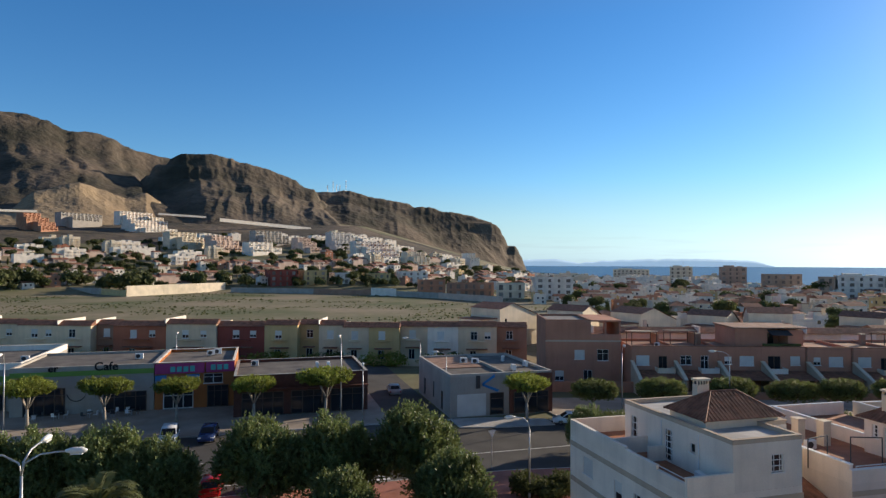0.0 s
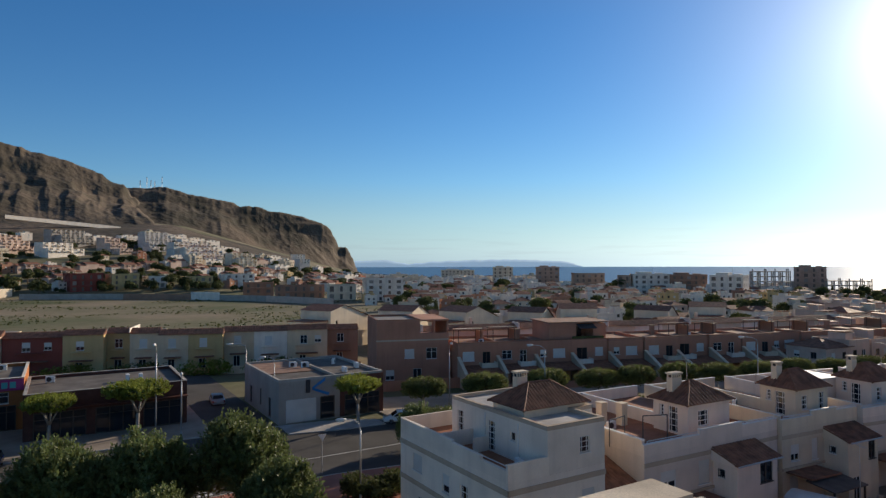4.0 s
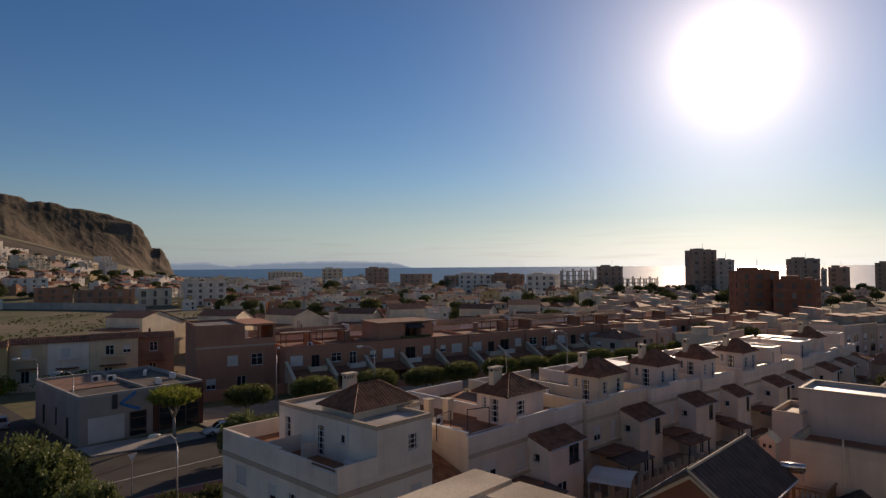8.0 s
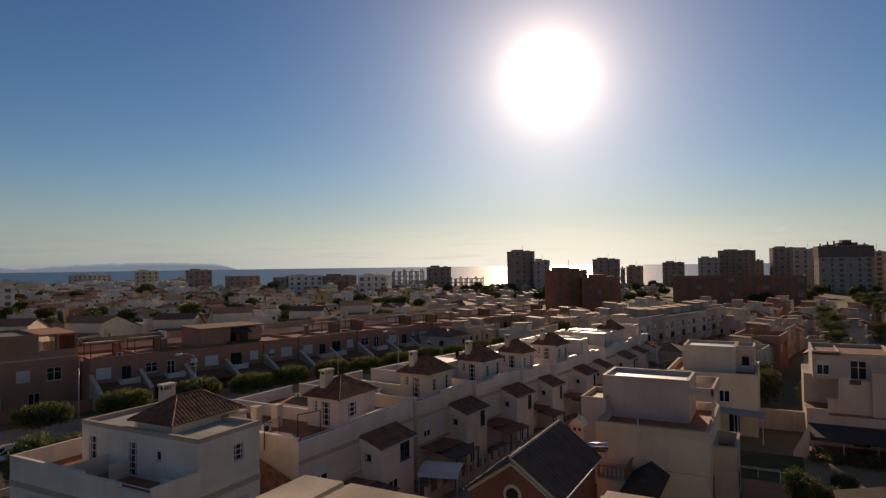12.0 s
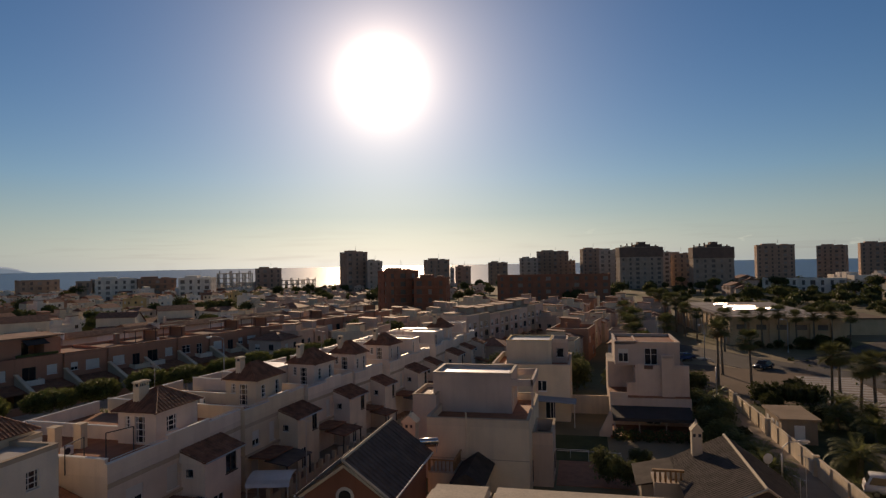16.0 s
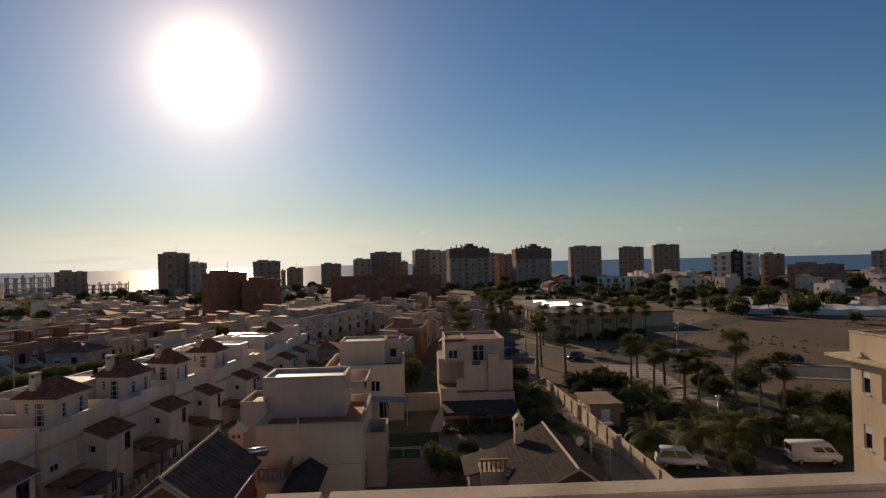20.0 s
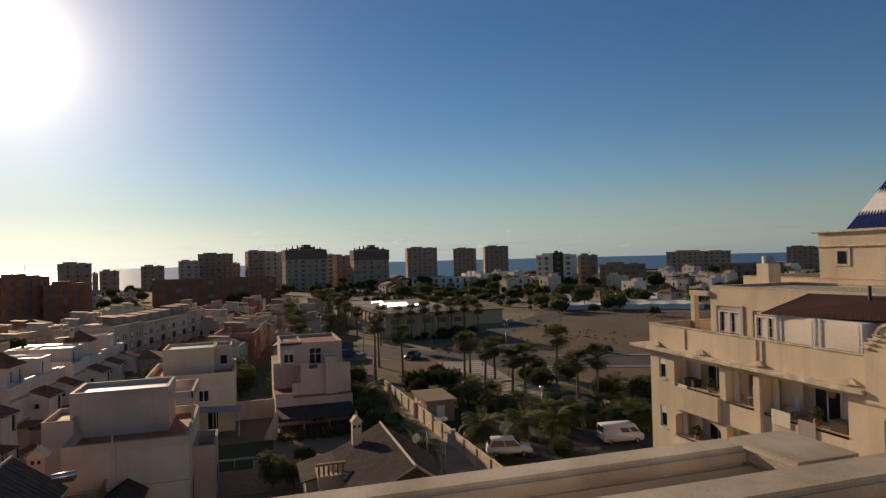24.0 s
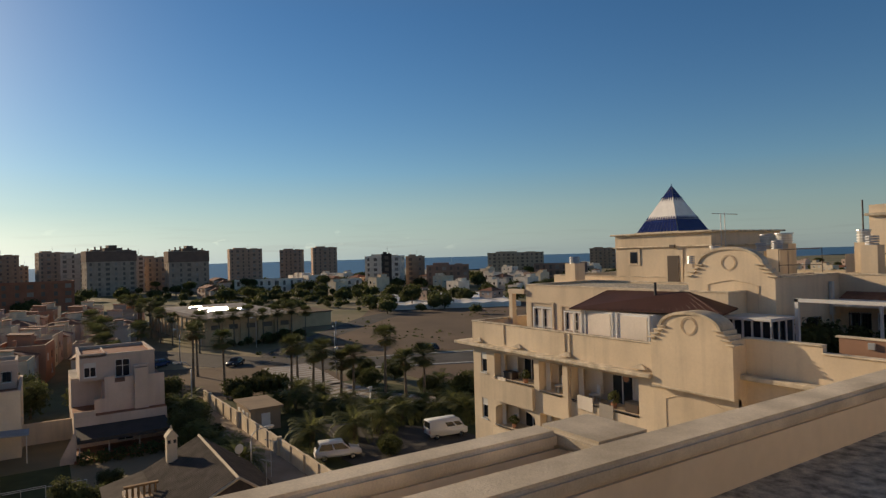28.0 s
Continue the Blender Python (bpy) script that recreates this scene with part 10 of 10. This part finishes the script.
def tower(az0, az1, el_top, el_base, col, label, depth=None, turn=0.0, floors=None, top=0.35, seed=0, r=None, cols=None, bal=True, crown=False, group="towers"):
    """A block of flats seen between two azimuths, its top and foot at those elevation angles."""
    rnd = random.Random(seed)
    r = r or 19.5 / math.tan(radians(-el_base))
    azm = (az0 + az1) / 2
    c = polar(azm, r)
    zg = ground_z(c.x, c.y)
    w = r * radians(az1 - az0)
    h = 19.5 + r * math.tan(radians(el_top)) - zg
    d = depth or min(w, 16.0)
    c = polar(azm, r + d / 2)
    w *= 1 + d / 2 / r
    ang = -azm + turn
    if abs(turn) > 1:
        w = (w - d * abs(math.sin(radians(turn)))) / math.cos(radians(turn))
        w = max(w, 6.0)
    t = thing("apartment_tower" if h > 18 else "apartment_block", label, "building", group, m=pose(c.x, c.y, zg - 0.5, 0, 0, ang))
    h += 0.5
    hb = h - (1.9 if h > 14 else 0.9)
    n = floors or max(2, int(hb / 3.0))
    fh = hb / n
    k = cols or max(2, int(w / 4.2))
    kd = max(2, int(d / 4.5))
    body = rect(-w / 2, w / 2, -d / 2, d / 2)
    g = Geo()
    inner = [(x - math.copysign(0.4, x), y - math.copysign(0.4, y)) for x, y in body]
    for side, cnt in ((0, k), (1, kd), (3, kd), (2, 0)):
        p, q = body[side], body[(side + 1) % 4]
        ln = math.hypot(q[0] - p[0], q[1] - p[1])
        holes = []
        for f in range(n):
            for i in range(cnt):
                a = ln * (i + 0.5) / cnt
                hw = min(0.7 if (i + seed) % 3 else 1.15, ln / cnt * 0.36)
                holes.append((a - hw, a + hw, f * fh + 0.9, f * fh + fh - 0.45))
        wallface(g, p, q, 0, hb, holes, 0.5 if (side + seed) % 2 else 0.9)
    # one ribbon of glass and blinds behind the openings of each floor
    line = []
    for c0, c1, cnt in ((3, 0, kd), (0, 1, k), (1, 2, kd)):
        p, q = inner[c0], inner[c1]
        line += [(p[0] + (q[0] - p[0]) * i / cnt, p[1] + (q[1] - p[1]) * i / cnt) for i in range(cnt)]
    line.append(inner[2])
    for f in range(n):
        lo, hi = f * fh + 0.85, f * fh + fh - 0.4
        row = Geo()
        row.v += [(x, y, z) for x, y in line for z in (lo, hi)]
        row.f += [(2 * i, 2 * i + 2, 2 * i + 3, 2 * i + 1) for i in range(len(line) - 1)]
        row.m += [0 if (i * 7 + f * 3 + seed) % 6 else 1 for i in range(len(line) - 1)]
        part("window_band", row, [FARGLASS, BLIND], t)
    g.add([(x, y, hb) for x, y in body], [(0, 1, 2, 3)], 1)
    part("wall", g.weld(), [col, FLATROOF], t)
    if bal:
        for f in range(1, n):
            part("balcony", Geo().box(-w * 0.28, w * 0.28, -d / 2 - 1.0, -d / 2, f * fh - 0.1, f * fh + 0.85), col, t)
    part("parapet", Geo().box(-w / 2 - 0.1, w / 2 + 0.1, -d / 2 - 0.1, -d / 2 + 0.15, hb, hb + 0.8).box(-w / 2 - 0.1, -w / 2 + 0.15, -d / 2, d / 2, hb, hb + 0.8).box(w / 2 - 0.15, w / 2 + 0.1, -d / 2, d / 2, hb, hb + 0.8), col, t)
    if crown:
        # dark upper storeys, stepped roof houses and flues
        part("upper_storey", Geo().box(-w / 2 - 0.25, w / 2 + 0.25, -d / 2 - 0.25, d / 2 + 0.25, hb - fh * 1.9, hb + 0.5), DARKTOP, t, "dark brown upper storeys")
        for x0, x1, dz in ((-0.36, -0.2, 1.6), (-0.12, 0.22, 2.6), (-0.04, 0.13, 4.2), (0.28, 0.44, 1.4)):
            part("roof_house", Geo().box(w * x0, w * x1, -d * 0.3, d * 0.25, hb + 0.5, hb + dz), DARKTOP, t)
        for x, dz in ((-0.42, 2.4), (-0.28, 3.4), (-0.16, 3.8), (0.26, 2.8), (0.4, 2.4)):
            part("flue", Geo().box(w * x - 0.35, w * x + 0.35, -0.6, 0.6, hb, hb + dz), DARKTOP, t)
    elif h > 14:
        part("lift_house", Geo().box(-w * top, w * top * 0.1, -d * 0.3, d * 0.3, hb, h), col, t)
        part("stair_head", Geo().box(w * 0.18, w * 0.36, -d * 0.25, d * 0.2, hb, h - 0.6), col, t)
        part("aerial_mast", Geo().tube([(w * 0.1, 0, h), (w * 0.1, 0, h + 3)], 0.08, 4), METAL, t)
    return t


DARKTOP = stucco("tower_dark_brown", (0.22, 0.145, 0.115))
FADED = stucco("tower_faded_tan", (0.43, 0.335, 0.265))
DULL = stucco("tower_dull_terracotta", (0.36, 0.24, 0.19))
TWR = stucco("tower_tan", (0.44, 0.31, 0.225))
TWR2 = stucco("tower_pink", (0.47, 0.32, 0.245))
TWR3 = stucco("tower_pale", (0.55, 0.45, 0.37))
TAN = "tan concrete tower of flats with balconies"
PNK = "pinkish tower of flats with recessed windows"
for i, (a0, a1, et, eb, col, lab, kw) in enumerate((
        (67.92, 70.4, 1.25, -2.56, TWR2, PNK, dict(turn=18)), (70.2, 71.75, 0.4, -2.6, TWR3, "pale block of flats with long balconies", dict(turn=8)),
        (71.3, 75.0, -0.4, -4.4, BRICK, "red brick block of flats with flat roof", dict(turn=20, depth=12)), (74.6, 77.9, -1.1, -4.5, BRICK, "red brick block of flats with window columns", dict(turn=-10, depth=10)),
        (75.5, 77.85, 0.42, -2.4, TWR2, PNK, dict(turn=12)), (77.9, 78.3, -0.4, -2.4, TWR3, "narrow pale stair tower", {}), (78.4, 79.8, -0.25, -2.3, TWR2, PNK, {}),
        (81.4, 83.15, 0.05, -2.1, TWR, TAN, {}), (84.25, 85.9, 0.4, -1.95, TWR3, "pale concrete tower of flats", {}), (85.8, 88.6, 0.96, -1.9, TWR, TAN, {}), (88.6, 89.2, 0.1, -1.9, TWR, TAN, {}),
        (89.6, 91.6, 1.12, -2.0, TWR2, PNK, dict(turn=10)), (91.3, 93.0, 1.0, -2.2, TWR3, "pale concrete tower of flats", {}), (92.7, 96.6, 1.2, -2.6, FADED, "faded tan tower of flats with dark brown top storeys", dict(turn=14, depth=12, crown=True, bal=False)), (96.2, 97.2, 0.74, -2.4, TWR3, "pale tower of flats with stacked balconies", {}),
        (96.9, 98.9, 0.57, -2.33, TWR, TAN, {}), (98.7, 102.2, 1.05, -2.6, FADED, "faded tan tower of flats with dark brown top storeys", dict(turn=14, depth=12, crown=True, bal=False)), (103.7, 106.6, 1.09, -1.9, TWR2, PNK, dict(turn=8)), (108.1, 110.2, 0.92, -1.8, TWR2, PNK, dict(turn=-8)),
        (110.8, 113.1, 1.05, -1.75, TWR2, PNK, dict(turn=8)),
        (60.6, 62.8, -0.1, -2.3, TWR2, PNK, {}), (54.4, 57.4, -0.75, -3.0, WHITE, "long white block of flats", dict(turn=-12, bal=False)), (51.0, 54.2, -0.75, -2.6, BROWN, "dark block of flats with stepped roof", dict(turn=10)),
        (47.9, 51.2, -0.7, -2.6, WHITE, "white apartment block with blank wall", dict(turn=10, bal=False)), (46.9, 48.0, -0.95, -2.6, TWR, "dark stepped block of flats", {}),
        (82.3, 92.1, -1.2, -3.6, BRICK, "long low red brick block with window rows", dict(depth=14, bal=False)),
        (115.6, 119.2, 0.2, -2.8, WHITE, "white block of flats with a black central strip", dict(turn=-14, depth=14, bal=False)), (119.3, 121.0, 0.1, -2.7, TWR, TAN, {}), (121.2, 125.0, -0.75, -3.0, DULL, "dull terracotta stepped apartment block", {}),
        (126.8, 131.8, 0.15, -1.9, BEIGEBAND, "brown brick block of flats with a white end", dict(depth=18)), (131.0, 135.6, -1.0, -2.7, DULL, "dull terracotta low apartment block", {}), (135.9, 138.1, 0.3, -1.6, TWR, TAN, {}),
        (35.9, 37.7, -0.14, -1.84, CREAM, "cream tower of flats with white base", {}), (39.75, 41.85, -0.12, -2.0, TWR2, PNK, dict(turn=6)), (42.9, 45.8, -0.78, -2.4, TWR, "tan apartment block with stepped roofline", dict(turn=10)),
        (31.2, 34.2, -0.42, -1.5, CREAM, "cream apartment block near the sea", {}), (24.0, 27.7, -1.2, -3.3, WHITE, "white apartment house with many windows", dict(turn=10, bal=False)),
        (13.7, 16.2, -1.5, -3.0, TERRA, "terracotta house with deep arched balconies", {}), (16.4, 20.6, -1.75, -3.0, BROWN, "row of dark brown houses with balconies", {}), (20.9, 23.4, -1.75, -3.2, CREAM, "cream house with flat tiled roof", {}),
        (104.3, 110.0, -1.7, -2.9, WHITE, "low white terraced apartments", dict(bal=False)), (110.2, 115.2, -1.9, -3.0, WHITE, "low white terraced apartments", dict(bal=False)))):
    tower(a0, a1, et, eb, col, lab, seed=i, **kw)
for i, (a0, a1, et, r, col, lab) in enumerate(((0.1, 2.9, -0.64, 452, DKRED, "dark red villa block at the field's edge"), (3.0, 5.5, -0.7, 455, YELLOW, "ochre yellow houses at the field's edge"), (5.7, 7.6, -0.9, 462, WHITE, "white house at the field's edge"),
                                                (11.7, 14.6, -0.76, 470, WHITE, "white terraced flats above the field"), (8.6, 11.2, -0.95, 465, YELLOW, "ochre house behind the field wall"), (-15.2, -12.2, -1.15, 500, WHITE, "white low house behind the field wall"))):
    tower(a0, a1, et, 0, col, lab, seed=60 + i, r=r, bal=i % 2 == 0, turn=16)
tower(117.1, 118.0, 0.4, -3.0, TILE_DARK, "black clad stair core of flats", seed=3, bal=False, cols=1)

# blocks on the slopes, by distance
for i, (a0, a1, et, r, col, lab, nn) in enumerate(SLOPE_BLOCKS):
    t = thing("apartment_block", lab, "building", "slope blocks", m=pose(*polar((a0 + a1) / 2, r), 0, 0, 38 - (a0 + a1) / 2))
    zt = 19.5 + r * math.tan(radians(et))
    w = r * radians(a1 - a0)
    rnd = random.Random(i + 50)
    for k in range(nn):
        zz = zt - (k + 1) * 5.2
        wx = w * rnd.uniform(0.62, 0.95)
        ox = rnd.uniform(-0.5, 0.5) * (w - wx)
        g = Geo()
        p, q = (ox - wx / 2, -k * 9.0), (ox + wx / 2, -k * 9.0)
        cnt = max(3, int(wx / 5))
        holes = [(wx * (c_ + 0.2) / cnt, wx * (c_ + 0.75) / cnt, zz + 0.9 + 2.6 * f, zz + 2.5 + 2.6 * f) for c_ in range(cnt) for f in range(2)]
        wallface(g, p, q, zz - 12, zz + 5.2, holes, 1.2)
        wallface(g, (q[0], q[1]), (q[0], q[1] + 11), zz - 12, zz + 5.2)
        wallface(g, (p[0], p[1] + 11), p, zz - 12, zz + 5.2)
        g.add([(p[0], p[1], zz + 5.2), (q[0], q[1], zz + 5.2), (q[0], q[1] + 11, zz + 5.2), (p[0], p[1] + 11, zz + 5.2)], [(0, 1, 2, 3)], 1)
        part("tier", g, [col, TILE_FLOOR if i in (0, 6) else FLATROOF], t)
        for c_ in range(cnt):
            if rnd.random() < 0.7:
                part("balcony", Geo().box(p[0] + wx * (c_ + 0.15) / cnt, p[0] + wx * (c_ + 0.8) / cnt, p[1] - 1.3, p[1], zz + 2.4, zz + 3.4), WHITE if i == 0 else col, t)


def skeleton(az, r, w, h, floors):
    c = polar(az, r)
    t = thing("concrete_frame", "unfinished concrete building frame of slabs and columns", "building frame", "concrete frames", m=pose(c.x, c.y, -0.5, 0, 0, -az + 8))
    for f in range(1, floors + 1):
        part("slab", Geo().box(-w / 2, w / 2, 0, 14, h * f / floors - 0.45, h * f / floors), CONCRETE, t)
    n = int(w / 4)
    for i in range(n + 1):
        for y in (0.4, 7.0, 13.4):
            x = -w / 2 + 0.3 + (w - 0.6) * i / n
            part("column", Geo().box(x - 0.3, x + 0.3, y - 0.3, y + 0.3, 0, h + (1.4 if (i + int(y)) % 3 == 0 else 0)), CONCRETE, t)


skeleton(64.3, 480, 25, 9, 3)
skeleton(59.0, 430, 21, 15.5, 5)


def mast(az, el, r, h):
    c = polar(az, r, 19.5 + r * math.tan(radians(el)))
    t = thing("radio_mast", "thin lattice radio mast on the mountain crest", "mast", "masts", m=pose(*c))
    part("mast", Geo().tube([(0, 0, -h * 1.2), (0, 0, 0)], 0.4, 4), METAL, t)
    for k in range(3):
        part("antenna", Geo().box(-1.1, 1.1, -0.3, 0.3, -h * 0.25 * k - 3, -h * 0.25 * k - 1), METAL, t)


mast(6.0, 7.25, 1388, 19)
mast(7.15, 7.35, 1390, 22)
mast(6.6, 6.95, 1390, 16)
mast(6.3, 7.0, 1389, 16)
mast(5.5, 6.95, 1387, 13)


def viaduct():
    t = thing("viaduct", "long pale concrete motorway parapet across the slope", "viaduct")
    runs = (((-26, 3.75, 800), (-17.0, 3.9, 830)), ((-8.5, 4.05, 868), (-4.75, 3.9, 890)), ((-3.65, 3.76, 885), (0.3, 3.42, 925)), ((0.3, 3.42, 925), (4.1, 3.08, 965)))
    for (a0, e0, r0), (a1, e1, r1) in runs:
        p, q = polar(a0, r0, 19.5 + r0 * math.tan(radians(e0))), polar(a1, r1, 19.5 + r1 * math.tan(radians(e1)))
        up = 2.2 if a0 < -4 else 4.2
        o = Vector((0, 0, up))
        back = (p.normalized() + q.normalized()) * 5
        back.z = 0
        part("parapet", Geo().add([tuple(v) for v in (p - o, q - o, q + o * 0.1, p + o * 0.1, p - o + back, q - o + back, q + o * 0.1 + back, p + o * 0.1 + back)], [(0, 1, 2, 3), (3, 2, 6, 7), (4, 7, 6, 5), (0, 4, 5, 1)]), WHITE, t)


viaduct()


def field_walls():
    t = thing("field_wall", "long pale plastered wall at the far edge of the field", "wall")
    pts = [(-150, 478), (-110, 432), (-92, 412), (-73, 384), (-24, 440)]
    for i, (p, q) in enumerate(zip(pts, pts[1:])):
        d = Vector((q[0] - p[0], q[1] - p[1], 0))
        n = max(1, int(d.length / 22))
        for k in range(n):
            a, b = Vector((*p, 0)) + d * k / n, Vector((*p, 0)) + d * (k + 0.995) / n
            h = 3.6 if i != 3 else 6.0
            part("wall_panel", Geo().prism([(a.x, a.y), (b.x, b.y), (b.x, b.y + 0.5), (a.x, a.y + 0.5)], -1, h), (GREY, GREY, YELLOW, CREAM)[i], t)
    t = thing("field_wall", "low mixed walls beyond the dry field", "wall")
    pts = [(-20, 425), (30, 395), (62, 372), (74, 356), (92, 330), (112, 285)]
    for i, (p, q) in enumerate(zip(pts, pts[1:])):
        part("wall_panel", Geo().prism([p, q, (q[0], q[1] + 0.6), (p[0], p[1] + 0.6)], -1, 3.2 if i != 2 else 4.5), (GREY, BROWN, WHITE, GREY, PINK)[i], t)


field_walls()

# ---- trees of the town ----
ft = tree("town_tree", "dark green rounded town tree between houses", "town trees", pose(0, 0, -400), [(0, 0, 4.2, 2.9, 2.8, 2.4), (1.6, 0.6, 3.8, 1.9, 1.9, 1.8), (-1.4, -0.8, 4.6, 1.8, 1.9, 1.7)], 900, 0.4, 2.2, 0.22, 71, LEAF_DK)
pn = tree("pine_tree", "wide dark umbrella pine between houses", "town pines", pose(0, 0, -400), [(0, 0, 7.5, 4.6, 4.4, 2.0), (2.5, 1, 7.0, 2.8, 2.8, 1.7), (-2.4, -1, 8.0, 2.7, 2.8, 1.7)], 1000, 0.55, 5.0, 0.3, 72, LEAF_DK)
cy = tree("cypress_tree", "slim dark cypress tree between houses", "town cypresses", pose(0, 0, -400), [(0, 0, 3.6, 0.9, 0.9, 3.2), (0.1, 0, 2.2, 1.1, 1.1, 2.0)], 600, 0.3, 1.0, 0.15, 73, LEAF_DK)
fl = tree("town_tree", "far dark green town tree", "town trees", pose(0, 0, -400), [(0, 0, 4.2, 3.6, 3.4, 2.9), (2.2, 0.9, 3.6, 2.6, 2.6, 2.2), (-2.2, -1.2, 4.0, 2.6, 2.5, 2.2)], 260, 0.8, 2.2, 0.25, 75, LEAF_DK)
rnd = random.Random(77)
kits_t = (ft, pn, cy, fl)
spots = []
for k, (x, y) in enumerate(gaps):
    r_ = math.hypot(x, y)
    if 24 < math.degrees(math.atan2(x, y)) < 62 and r_ > 280 and k % 4:
        continue
    for q_ in range(2 if r_ > 400 else 1):
        xx, yy = x + rnd.uniform(-5, 5), y + rnd.uniform(-5, 5)
        kk = rnd.choice((0, 0, 0, 1, 2) if r_ > 200 and not 62 < math.degrees(math.atan2(x, y)) < 81 else (0, 0, 2))
        spots.append((r_, kk, pose(xx, yy, ground_z(xx, yy), 0, 0, rnd.uniform(0, 360)) @ Matrix.Scale(rnd.uniform(0.5, 1.0), 4)))
for k in range(70):
    p = polar(rnd.uniform(100, 141), rnd.uniform(205, 420)) if k < 34 else polar(rnd.uniform(82, 112), rnd.uniform(335, 520))
    if 135 < p.x < 215 and -98 < p.y < -20:
        continue
    spots.append((p.length, rnd.choice((0, 0, 1, 2)), pose(p.x, p.y, 0, 0, 0, rnd.uniform(0, 360)) @ Matrix.Scale(rnd.uniform(0.4, 0.8), 4)))
for k in range(640):
    az = rnd.uniform(-24, 26) if k < 300 else (rnd.uniform(24, 62) if k < 350 else rnd.uniform(62, 142))
    r_ = rnd.uniform(445, 730) if k < 300 else rnd.uniform(300, 520)
    if k < 70:
        r_ = rnd.uniform(445, 540)
    p = polar(az, r_)
    small = 62 < az < 81 and r_ > 340
    spots.append((p.length, 3, pose(p.x, p.y, ground_z(p.x, p.y), 0, 0, rnd.uniform(0, 360)) @ Matrix.Scale(rnd.uniform(0.3, 0.5) if small else rnd.uniform(0.4, 1.0), 4)))
for k in range(100):
    p = polar(rnd.uniform(100, 119), rnd.uniform(226, 330))
    if p.x < 216 and p.y > -76:
        continue
    spots.append((p.length, 3, pose(p.x, p.y, 0, 0, 0, rnd.uniform(0, 360)) @ Matrix.Scale(rnd.uniform(0.22, 0.45), 4)))
for k in range(46):
    p = polar(rnd.uniform(98, 126), rnd.uniform(200, 330))
    if 135 < p.x < 215 and -98 < p.y < -20:
        continue
    spots.append((p.length, 3, pose(p.x, p.y, 0, 0, 0, rnd.uniform(0, 360)) @ Matrix.Scale(rnd.uniform(0.4, 0.9), 4)))
for k, (az, r_, s) in enumerate(((-11.3, 432, 1.7), (-10.2, 436, 1.9), (-9.4, 440, 1.6), (-12.2, 440, 1.3), (-14.6, 460, 1.5), (-5.2, 450, 1.5), (-6.1, 455, 1.3), (-1.4, 446, 1.2), (-18.6, 455, 1.8), (-19.4, 450, 1.8), (-17.6, 458, 1.7), (-20.4, 452, 1.7), (6.6, 448, 1.0), (-3.4, 462, 1.3), (9.9, 452, 0.9))):
    p = polar(az, r_)
    spots.append((300 + k, 3, pose(p.x, p.y, ground_z(p.x, p.y), 0, 0, 50 * k) @ Matrix.Scale(s, 4)))
spots.sort(key=lambda q: q[0])
for r_, kk, m in spots[:200]:
    copy_thing(kits_t[kk], m)
join_rest("far_trees", "far dark green trees between the houses", "trees", spots[200:], kits_t)
for kit in kits_t:
    for o in list(kit.children_recursive) + [kit]:
        bpy.data.objects.remove(o)


def scrub():
    rnd = random.Random(5)
    g = Geo()
    for _ in range(9500):
        if rnd.random() < 0.94:
            az, r = rnd.uniform(-24, 26), math.sqrt(rnd.uniform(150 ** 2, 430 ** 2))
        else:
            az, r = rnd.uniform(106, 136), math.sqrt(rnd.uniform(112 ** 2, 215 ** 2))
        p = polar(az, r)
        if noise.noise((p.x * 0.02, p.y * 0.035, 2)) < 0.02:
            continue
        s = rnd.uniform(0.2, 0.6) * (1.5 if rnd.random() < 0.06 else 0.8)
        for k in range(5):
            a = rnd.uniform(0, 6.28)
            d = Vector((math.cos(a), math.sin(a), 0))
            e = Vector((-d.y, d.x, 0))
            o = Vector((p.x, p.y, 0)) + d * s * 0.5
            g.add([tuple(o - e * s * 0.7), tuple(o + e * s * 0.7), tuple(o + d * s * 0.3 + Vector((0, 0, s * rnd.uniform(0.6, 1.1))))], [(0, 1, 2)])
    solid("scrub", g, LEAF_OL, "low dry scrub bushes on the field", "scrub", kind="stuff")


scrub()
